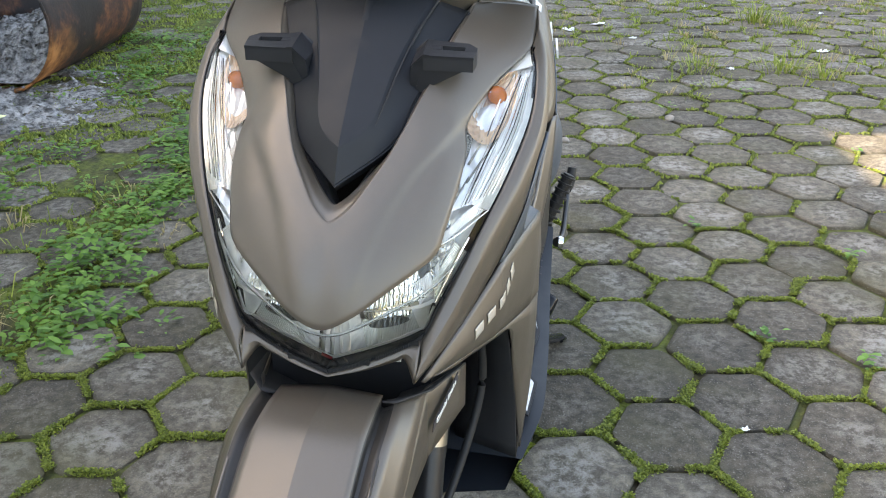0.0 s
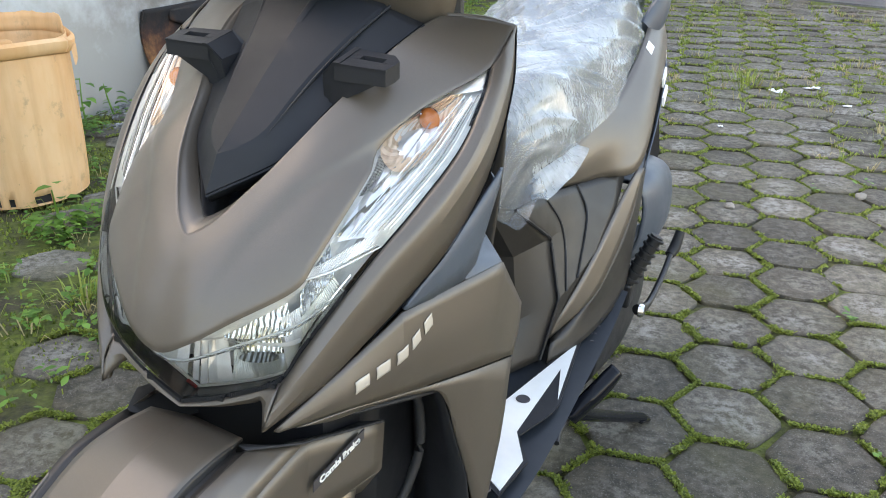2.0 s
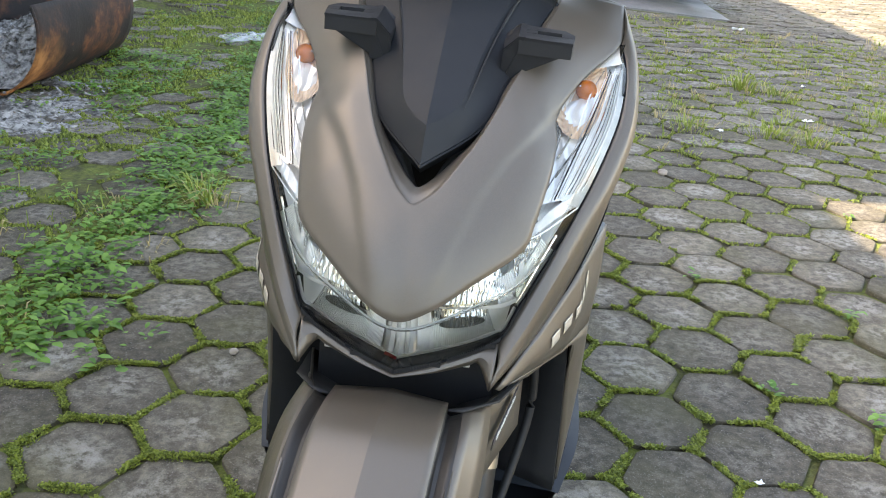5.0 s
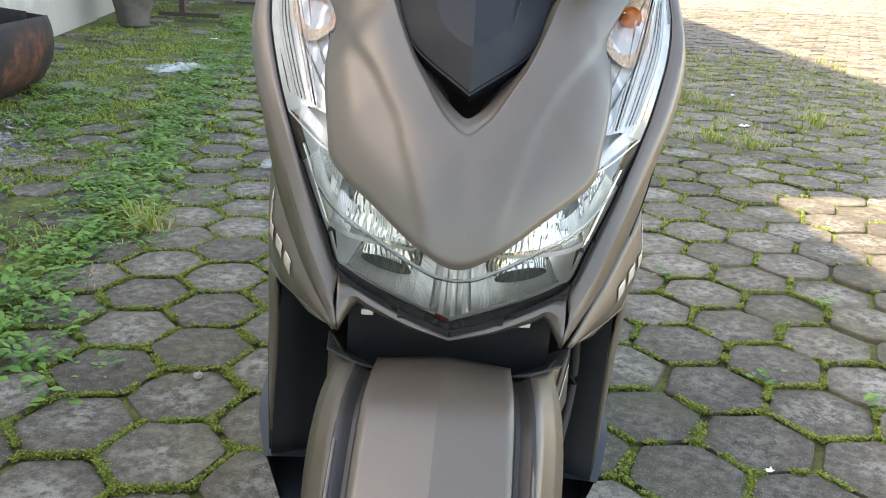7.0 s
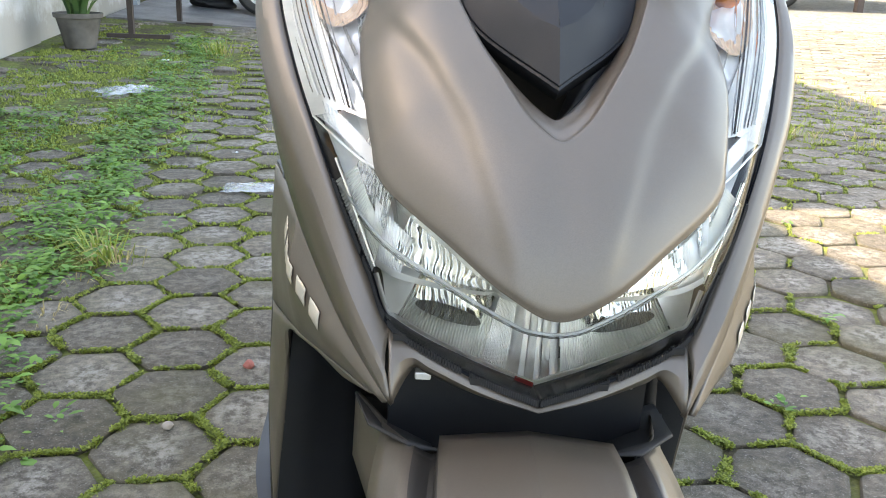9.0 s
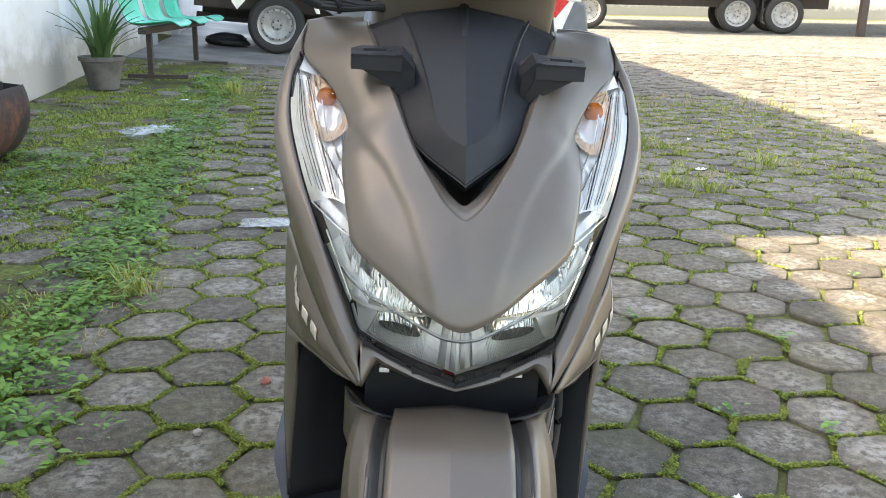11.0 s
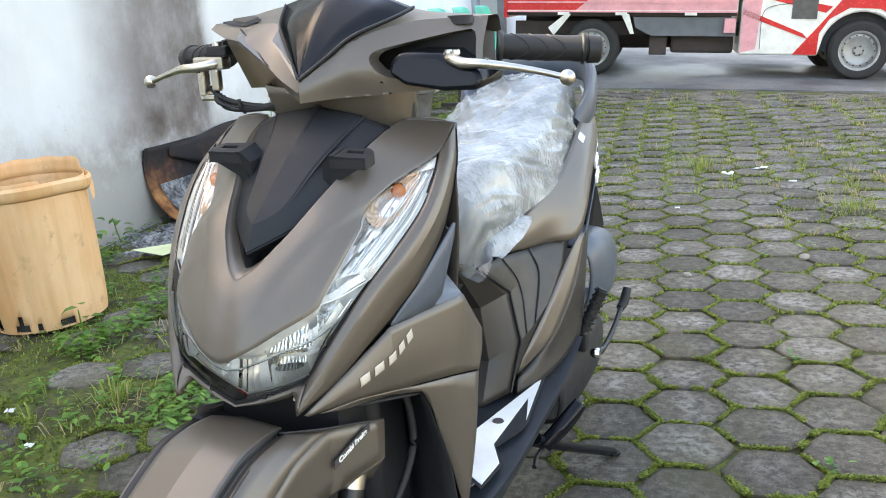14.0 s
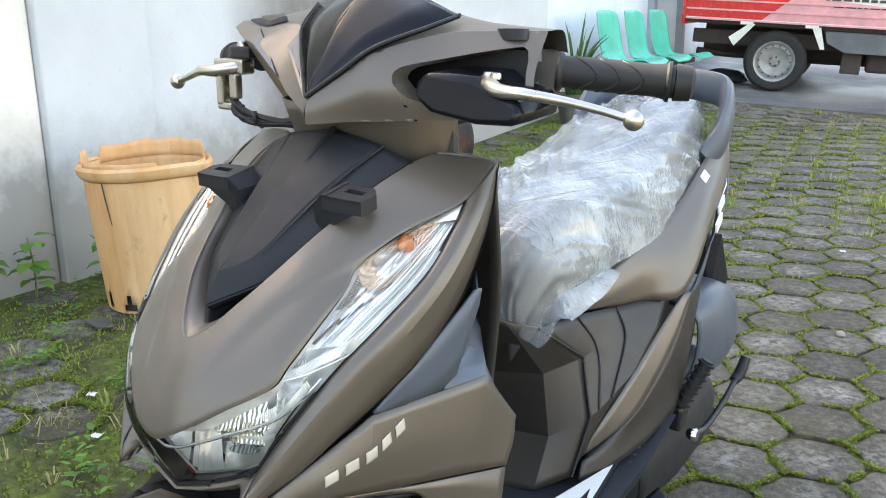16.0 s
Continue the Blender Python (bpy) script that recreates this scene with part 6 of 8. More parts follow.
    pedal = loft([[(0.168, 0.752, 0.200), (0.188, 0.790, 0.222), (0.208, 0.826, 0.246), (0.222, 0.850, 0.262)], [(0.182, 0.748, 0.196), (0.205, 0.788, 0.216), (0.226, 0.824, 0.238), (0.238, 0.848, 0.252)], [(0.186, 0.764, 0.182), (0.208, 0.804, 0.200), (0.228, 0.838, 0.224), (0.238, 0.858, 0.242)]], 14, 8)
    sp("stand_pedal", pedal, "black_gloss", label="gloss black stand pedal", solid=0.006)
    sp("stand_pivot", turned([(0, 0.012), (0.012, 0.012), (0.014, 0.006), (0.014, -0.012)], 18, 'X', m=Matrix.Translation((0.170, 0.762, 0.200))), "steel")
    sp("stand_spring", tube([(0.176, 0.700, 0.175), (0.172, 0.730, 0.180), (0.178, 0.762, 0.190)], 0.005, 10, 14), "steel", label="return spring of the stand")
    mud = prism([(0.060, 1.50, 0.74), (0.060, 1.60, 0.50), (0.055, 1.64, 0.38), (-0.055, 1.64, 0.38), (-0.060, 1.60, 0.50), (-0.060, 1.50, 0.74)], (0, 0.008, 0.004))
    sp("rear_mudguard", mud, "black", smooth=0, label="black rear mudguard flap")
    flap = prism([(0.150, 1.24, 0.62), (0.175, 1.26, 0.63), (0.180, 1.33, 0.52), (0.165, 1.34, 0.44), (0.150, 1.30, 0.46)], (-0.01, 0, 0))
    sp("rear_flap", flap, "black", smooth=0)


front_cowl()
visor()
visor_lines()
plate_bracket(1)
plate_bracket(-1)
headlight()
front_fairing()
wing(1)
wing(-1)
fender()
front_wheel()
handlebar()
leg_shield()
floorboard()
rear_body()
seat_and_wrap()
grab_rail()
running_gear()


# ---- things by the wall ----
def waste_bin():
    b = thing("waste_bin", "broken orange plastic bin with a torn rim, standing by the wall", "bin", m=Matrix.Translation((-2.004, 1.648, 0.012)) @ Euler((radians(1.5), radians(-2), radians(20))).to_matrix().to_4x4() @ Matrix.Diagonal((0.765, 0.765, 1.02, 1)))
    rng = random.Random(8)
    n, rows = 144, 16
    pts = []
    for i in range(rows):
        h = 0.52 * i / (rows - 1)
        row = []
        for j in range(n):
            a = 2 * math.pi * j / n
            rib = 0.0026 * (1 if (j % 8) < 6 else -0.5) * (1 if 0.03 < h < 0.46 else 0)
            r = 0.266 + 0.024 * h / 0.52 + rib + 0.006 * noise.noise(Vector((math.cos(a) * 2, math.sin(a) * 2, h * 3)))
            row.append((r * math.cos(a), r * math.sin(a), h))
        pts.append(row)
    bm = bmesh.new()
    vs = [[bm.verts.new(p) for p in row] for row in pts]
    for i in range(rows - 1):
        for j in range(n):
            # holes broken out near the foot
            if (i == 0 and (j in (92, 93, 94, 95, 103, 104, 105, 106, 107, 108, 112, 113) or 120 < j < 127)) or (i == 1 and j in (93, 94, 105, 106)):
                continue
            bm.faces.new((vs[i][j], vs[i][(j + 1) % n], vs[i + 1][(j + 1) % n], vs[i + 1][j]))
    bm.faces.new(list(reversed(vs[0])))
    part("body", bm, "bucket", b, solid=0.005, smooth=24)
    # added dark disc puts shade behind the holes near the foot
    dirt_or_shade = bmesh.new()
    bmesh.ops.create_cone(dirt_or_shade, cap_ends=True, segments=40, radius1=0.250, radius2=0.252, depth=0.085, matrix=Matrix.Translation((0, 0, 0.047)))
    part("soot_layer", dirt_or_shade, "void", b, "added dark disc that stands for the shade inside the bin")
    # turned-over rim, whole round most of the edge
    rim = bmesh.new()
    ring = []
    for j in range(n + 1):
        a = 2 * math.pi * j / n
        sag = 0.02 * max(0, math.cos(a - 0.3)) ** 6
        ring.append([((r) * math.cos(a), (r) * math.sin(a), z - sag) for r, z in ((0.288, 0.520), (0.304, 0.528), (0.314, 0.520), (0.312, 0.504), (0.302, 0.492), (0.291, 0.486))])
    grid_faces(rim, np.array(ring))
    part("rim", rim, "bucket", b, "rolled orange rim, split at one side", solid=0.005)
    # ragged collar standing up above the rim
    for a0, a1, h0, tag in ((0.75, 2.95, 0.072, 1), (3.98, 5.45, 0.046, 2), (3.25, 3.60, 0.075, 3)):
        cb = bmesh.new()
        rows_ = []
        for k in range(40):
            a = a0 + (a1 - a0) * k / 39
            h = h0 * (0.85 + 0.18 * noise.noise(Vector((a * 2.2, tag * 3.0, 0))) + 0.05 * noise.noise(Vector((a * 13, tag, 0)))) * min(1, k / 2 + 0.4, (39 - k) / 2 + 0.4)
            rows_.append([((0.285 + 0.003 * q) * math.cos(a), (0.285 + 0.003 * q) * math.sin(a), 0.505 + h * q / 3) for q in range(4)])
        grid_faces(cb, np.array(rows_))
        part("torn_collar", cb, "bucket", b, "ragged strip of torn plastic", solid=0.004)
    flap = prism([(0.285, 0.06, 0.51), (0.322, 0.05, 0.49), (0.326, 0.035, 0.445), (0.320, 0.022, 0.425), (0.312, 0.03, 0.47)], (0.004, 0.004, 0))
    part("hanging_shred", flap, "bucket", b, smooth=0)
    crack = tube([(0.296 * math.cos(4.5), 0.296 * math.sin(4.5), 0.50), (0.291 * math.cos(4.52), 0.291 * math.sin(4.52), 0.42), (0.286 * math.cos(4.56), 0.286 * math.sin(4.56), 0.33)], [0.003, 0.003, 0.0015], 6, 12)
    part("crack", crack, "ink", b)
    return b


waste_bin()


def burn_drum():
    d = thing("burn_drum", "rusty steel drum cut open lengthwise, used for burning rubbish", "drum", m=pose(-2.262, 2.975, 0.325))
    n, L = 44, 0.98
    bm = bmesh.new()
    rows = []
    for i in range(24):
        y = L * i / 23
        row = []
        for j in range(n):
            a = radians(158 + (382 - 158) * j / (n - 1))
            r = 0.305 + 0.006 * noise.noise(Vector((y * 5, a * 3, 1))) + 0.007 * max(0, 1 - abs((y - 0.33) / 0.018)) + 0.007 * max(0, 1 - abs((y - 0.66) / 0.018))
            row.append((r * math.cos(a) * 1.02, y, r * math.sin(a)))
        rows.append(row)
    grid_faces(bm, np.array(rows))
    # edge bead of the open end
    bead = [(0.312 * math.cos(radians(q)), 0.0, 0.307 * math.sin(radians(q))) for q in range(160, 382, 10)]
    part("shell", bm, "rust", d, solid=0.004, smooth=40)
    part("bead", tube(bead, 0.007, 8, 60), "rust", d)
    end = bmesh.new()
    prof = [(0.300 * math.cos(radians(q)), L - 0.01, 0.300 * math.sin(radians(q))) for q in range(158, 384, 8)]
    prism(prof + [(0.12, L - 0.01, 0.13), (-0.1, L - 0.01, 0.145)], (0, 0.006, 0), end)
    part("end_plate", end, "rust", d)
    # scorched flap of the old lid leaning inside
    edge = [(-0.296, 0.20, 0.095), (-0.288, 0.42, 0.105), (-0.272, 0.70, 0.150), (-0.20, 0.88, 0.160), (0.0, 0.945, 0.150), (0.20, 0.95, 0.130)]
    foot = [(-0.296, 0.20, 0.04), (-0.285, 0.42, -0.03), (-0.235, 0.66, -0.10), (-0.15, 0.80, -0.12), (0.0, 0.90, -0.12), (0.20, 0.94, -0.10)]
    part("inner_flap", loft([edge, foot], 30, 6), "rust", d, "scorched steel flap inside the drum", solid=0.004)
    return d


burn_drum()


def heap(name, label, cx, cy, z0, rx, ry, h, seed, material, n=46, rough=0.25, category="ash"):
    bm = bmesh.new()
    pts = []
    for i in range(n):
        row = []
        for j in range(n):
            u, v = -1 + 2 * i / (n - 1), -1 + 2 * j / (n - 1)
            d = math.sqrt(u * u + v * v) + 0.18 * noise.noise(Vector((u * 2.5, v * 2.5, seed)))
            z = h * max(0, 1 - d) ** 0.8 * (1 + rough * 2.2 * noise.noise(Vector((u * 7, v * 7, seed + 3)))) + h * rough * 0.8 * noise.noise(Vector((u * 22, v * 22, seed))) * (d < 1)
            row.append((cx + rx * u, cy + ry * v, z0 + (z if d < 1 else -0.03)))
        pts.append(row)
    grid_faces(bm, np.array(pts), flip=True)
    return tagged(part(name, bm, material, smooth=50), label, category, kind="stuff")


def ash_bed(x, y):
    """Height of the ash lying in the drum."""
    u = (x + 2.262) / 0.285
    f = min(1.0, max(0.0, (y - 3.07 - 0.05 * noise.noise(Vector((x * 9, 2, 1)))) / 0.34))
    top = 0.05 + (0.245 + 0.075 * u) * f * f * (3 - 2 * f) - 0.10 * max(0.0, y - 3.5)
    p = Vector((x * 9, y * 9, 0.4))
    top += (0.035 * noise.noise(p) + 0.022 * noise.noise(p * 2.7) + 0.013 * noise.noise(p * 6.5)) * min(1.0, 3 * f)
    return max(0.330 - math.sqrt(max(0.0, 0.300 ** 2 - (0.285 * u) ** 2)), top)


bed = bmesh.new()
grid_faces(bed, np.array([[(x, y, ash_bed(x, y)) for x in np.linspace(-2.545, -1.979, 80)] for y in np.linspace(3.05, 3.92, 110)]))
tagged(part("ash_heap", facing(bed, (0, 0, 1)), "ash", smooth=25), "grey and black ash of burnt paper heaped in the drum", "ash", kind="stuff")
heap("ash_spill", "pale ash spilled over the pavers before the drum", -2.12, 2.86, 0.004, 0.52, 0.42, 0.035, 4.5, "ash", 90, 0.5)
heap("ash_spill", "thin grey ash washed over the pavers", -2.0, 3.3, 0.012, 0.42, 0.5, 0.022, 9.5, "ash", 70, 0.5)


def scraps(name, label, count, area, seed, size, material, top=level):
    """Loose flakes of burnt paper."""
    rng = random.Random(seed)
    bm = bmesh.new()
    for _ in range(count):
        x, y = rng.uniform(area[0], area[1]), rng.uniform(area[2], area[3])
        s = rng.uniform(*size)
        rot = Euler((rng.uniform(-0.7, 0.7), rng.uniform(-0.7, 0.7), rng.uniform(0, 6.3))).to_matrix()
        z = top(x, y) + area[4] + rng.uniform(0, area[5])
        q = [rot @ Vector((s * a, s * b * 0.7, s * 0.2 * c)) + Vector((x, y, z)) for a, b, c in ((-1, -1, 0), (1, -0.8, 1), (0.8, 1, 0), (-0.9, 0.7, 1))]
        bm.faces.new([bm.verts.new(p) for p in q])
    return tagged(part(name, bm, material, smooth=0), label, "ash", kind="stuff")


scraps("ash_flakes", "curled flakes of ash on the heap", 900, (-2.50, -2.02, 3.12, 3.70, 0.000, 0.008), 3, (0.004, 0.014), "ash", ash_bed)
scraps("ash_flakes", "flakes of ash scattered on the ground", 500, (-2.55, -1.7, 2.5, 3.3, 0.012, 0.02), 4, (0.004, 0.013), "ash")


def flat_piece(name, label, category, pts, material, thick=0.002, lift=0.0, curl=0.0):
    c = np.mean(np.array(pts), axis=0)
    q = [(x, y, level(x, y) + 0.006 + lift + curl * ((i % 2) * 1.0)) for i, (x, y) in enumerate(pts)]
    return tagged(part(name, prism(q, (0, 0, thick)), material, smooth=0), label, category)


flat_piece("card", "pale yellow card lying on the ashes", "card", [(-2.27, 2.43), (-2.04, 2.37), (-1.985, 2.58), (-2.07, 2.60)], "paper", lift=0.03)
flat_piece("broken_tile", "broken grey tile beside the bin", "tile", [(-2.04, 1.31), (-1.93, 1.28), (-1.88, 1.32), (-1.94, 1.35), (-2.00, 1.36)], "pot", 0.006)
LITTER = [(0.35, 4.34, 0.055, 20), (0.52, 4.49, 0.07, 5), (0.69, 4.19, 0.035, 40), (1.10, 3.60, 0.035, 0), (1.64, 3.99, 0.045, 10), (2.02, 7.46, 0.08, 0), (0.626, 0.767, 0.014, 20), (-0.732, 3.345, 0.020, 0),
          (-1.47, 0.915, 0.026, 60), (-1.24, 0.755, 0.026, 20), (-0.55, 3.55, 0.016, 0), (-1.58, 5.72, 0.05, 0), (1.2, 5.1, 0.03, 30), (1.9, 5.0, 0.03, 70), (0.15, 3.55, 0.022, 0)]


def scrap_of_paper(x, y, s, turn, seed):
    rng = random.Random(seed)
    bm = bmesh.new()
    n = 6
    rot = Matrix.Rotation(radians(turn), 3, 'Z')
    pts = []
    for i in range(n):
        row = []
        for j in range(4):
            u, v = -1 + 2 * i / (n - 1), -1 + 2 * j / 3
            edge = (1 + rng.uniform(-0.3, 0.2)) * (1 - 0.35 * abs(u * v))
            p = rot @ Vector((0.72 * s * u * edge + 0.2 * s * v * v, s * 0.5 * v * edge + 0.25 * s * u * u, 0))
            row.append((x + p.x, y + p.y, level(x, y) + 0.004 + 0.5 * s * abs(noise.noise(Vector((u * 2.3, v * 2.3, seed))))))
        pts.append(row)
    grid_faces(bm, np.array(pts), flip=True)
    return tagged(part("litter", bm, "litter", solid=0.001, smooth=60), "small crumpled scrap of white litter on the pavers", "litter", "litter on the yard")


for i, (x, y, s, a) in enumerate(LITTER):
    scrap_of_paper(x, y, s, a, i + 1)


def plastic_bag(x, y, s, turn, seed, label):
    bm = bmesh.new()
    n = 26
    rot = Matrix.Rotation(radians(turn), 3, 'Z')
    pts = []
    for i in range(n):
        row = []
        for j in range(n):
            u, v = -1 + 2 * i / (n - 1), -1 + 2 * j / (n - 1)
            e = 1 + 0.22 * noise.noise(Vector((u * 1.7, v * 1.7, seed)))
            p = rot @ Vector((s * u * e, s * 0.5 * v * e, 0))
            z = 0.16 * s * (1 - max(abs(u), abs(v)) ** 2) + 0.10 * s * abs(noise.noise(Vector((u * 4, v * 4, seed))))
            row.append((x + p.x, y + p.y, level(x + p.x, y + p.y) + 0.006 + z))
        pts.append(row)
    grid_faces(bm, np.array(pts), flip=True)
    return tagged(part("plastic_bag", bm, "wrap", smooth=60), label, "plastic bag")


plastic_bag(-0.58, 2.80, 0.10, 3, 2.5, "flattened clear plastic bag on the pavers")
plastic_bag(-1.52, 4.62, 0.17, 40, 7.5, "clear plastic bag lying on the moss")


def pebble(x, y, r, seed, material="stone", label="small pale stone chip on a paver"):
    bm = bmesh.new()
    bmesh.ops.create_icosphere(bm, subdivisions=2, radius=r)
    for v in bm.verts:
        v.co *= 1 + 0.35 * noise.noise(v.co / r + Vector((seed, 0, 0)))
        v.co.z *= 0.75
    ob = tagged(part("stone_chip", bm, material, smooth=0), label, "stone", "stone chips")
    ob.location = (x, y, level(x, y) + r * 0.5)
    return ob


pebble(0.723, 2.807, 0.020, 1)
pebble(-0.377, 1.311, 0.013, 2, "brick", "small chip of red brick on a paver")
pebble(0.30, 2.52, 0.016, 3)
pebble(-0.49, 1.05, 0.010, 4)


# ---- potted plant and chairs ----
def potted_plant():
    p = thing("potted_plant", "strap-leaved plant in a grey plastic pot beside the wall", "plant", m=pose(-2.24, 6.06, level(-2.24, 6.06) + 0.004))
    part("pot", turned([(0.0, 0.0), (0.105, 0.0), (0.125, 0.10), (0.150, 0.205), (0.165, 0.21), (0.168, 0.24), (0.152, 0.24), (0.140, 0.20), (0.0, 0.19)], 36), "pot", p, "grey plastic flower pot")
    rng = random.Random(4)
    bm = bmesh.new()
    for i in range(46):
        a, L, bend = rng.uniform(0, 6.28), rng.uniform(0.30, 0.75), rng.uniform(0.1, 0.75)
        r0 = rng.uniform(0, 0.07)
        rows = []
        for k in range(9):
            t = k / 8
            out = r0 + L * bend * t ** 1.7
            z = 0.19 + L * (t - 0.55 * bend * t * t)
            w = 0.017 * (1 - t ** 2.2) + 0.001
            c = np.array([out * math.cos(a), out * math.sin(a), z])
            sd = np.array([-math.sin(a), math.cos(a), 0]) * w
            rows.append([c - sd, c + np.array([0, 0, -0.004]), c + sd])
        grid_faces(bm, np.array(rows))
    part("leaves", bm, "plant", p, "long green strap leaves")
    return p


potted_plant()


def chair_row():
    c = thing("waiting_chairs", "row of turquoise plastic seats on a dark iron frame", "bench", m=pose(-2.18, 6.35, level(-2.1, 7.0), 0, 0, -3))
    for i in range(3):
        y = 0.30 + 0.55 * i
        prof = [(0.42, 0.405), (0.36, 0.43), (0.22, 0.415), (0.06, 0.41), (-0.01, 0.47), (-0.05, 0.62), (-0.085, 0.80), (-0.10, 0.84)]
        wid = [0.20, 0.225, 0.225, 0.22, 0.21, 0.215, 0.20, 0.12]
        curves = []
        for s in (-1, -0.6, 0, 0.6, 1):
            curves.append([(x + (0.02 if abs(s) == 1 and 1 < k < 7 else 0), y + s * w, z + (0.02 if abs(s) == 1 and k < 4 else 0)) for k, ((x, z), w) in enumerate(zip(prof, wid))])
        part("seat_shell", loft(curves, 28, 16), "green", c, "glossy turquoise seat shell", solid=0.006)
    part("beam", box((0.14, 0.0, 0.35), (0.20, 1.75, 0.40)), "iron", c, smooth=0)
    for y in (0.18, 1.50):
        part("leg", box((0.145, y - 0.02, 0.02), (0.185, y + 0.02, 0.36)), "iron", c, smooth=0)
        part("foot_bar", box((-0.02, y - 0.025, 0.0), (0.46, y + 0.025, 0.03)), "iron", c, smooth=0)
    return c


chair_row()
sack = thing("black_sack", "limp black sack on the concrete near the doorway", "sack", m=pose(-1.86, 9.15, level(-1.9, 9.1) + 0.006))
sb = bmesh.new()
bmesh.ops.create_icosphere(sb, subdivisions=3, radius=0.14)
for v in sb.verts:
    v.co *= 1 + 0.4 * noise.noise(v.co * 9)
    v.co.z = max(0, v.co.z * 0.6 + 0.05)
    v.co.x *= 1.7
part("body", sb, "rubber", sack)
jamb = bmesh.new()
box((WALL_X - 0.03, 8.70, 0.1), (WALL_X + 0.05, 8.80, 2.40), jamb)
box((WALL_X - 0.03, 9.70, 0.1), (WALL_X + 0.05, 9.80, 2.40), jamb)
box((WALL_X - 0.03, 8.81, 2.33), (WALL_X + 0.05, 9.69, 2.41), jamb)
tagged(part("door_1", jamb, "door", smooth=0), "grey-blue painted frame of an open doorway", "door", kind="structure")


# ---- parked pickup ----
def road_wheel(name, parent, x, r, w, y=0.0, z=None):
    c = Matrix.Translation((x, y, r if z is None else z))
    k = r / 0.295
    ty = part(name, turned([(0.195 * k, -w), (0.215 * k, -w * 1.08), (0.262 * k, -w * 1.05), (0.286 * k, -w * 0.8), (0.295 * k, -w * 0.4), (0.295 * k, w * 0.4), (0.286 * k, w * 0.8), (0.262 * k, w * 1.05), (0.195 * k, w)], 48, 'Y', m=c), "tyre", parent, "worn black tyre")
    rim = turned([(0.0, -w * 0.55), (0.045 * k, -w * 0.55), (0.055 * k, -w * 0.35), (0.10 * k, -w * 0.40), (0.140 * k, -w * 0.62), (0.165 * k, -w * 0.55), (0.175 * k, -w * 0.95), (0.196 * k, -w * 1.04), (0.197 * k, w)], 40, 'Y', m=c)
    rm = part("rim", rim, "rim", ty, "silver-painted pressed steel rim")
    for i in range(14):
        a = i * 2 * math.pi / 14
        part("rim_hole", turned([(0, -0.002), (0.009 * k, -0.002), (0.009 * k, 0.0)], 10, 'Y', m=c @ Matrix.Translation((0.150 * k * math.cos(a), -w * 0.62, 0.150 * k * math.sin(a)))), "ink", rm)
    for i in range(5):
        a = i * 2 * math.pi / 5
        part("wheel_nut", turned([(0, -0.012), (0.010 * k, -0.012), (0.010 * k, 0.0)], 6, 'Y', m=c @ Matrix.Translation((0.042 * k * math.cos(a), -w * 0.55, 0.042 * k * math.sin(a)))), "iron", rm)
    return ty


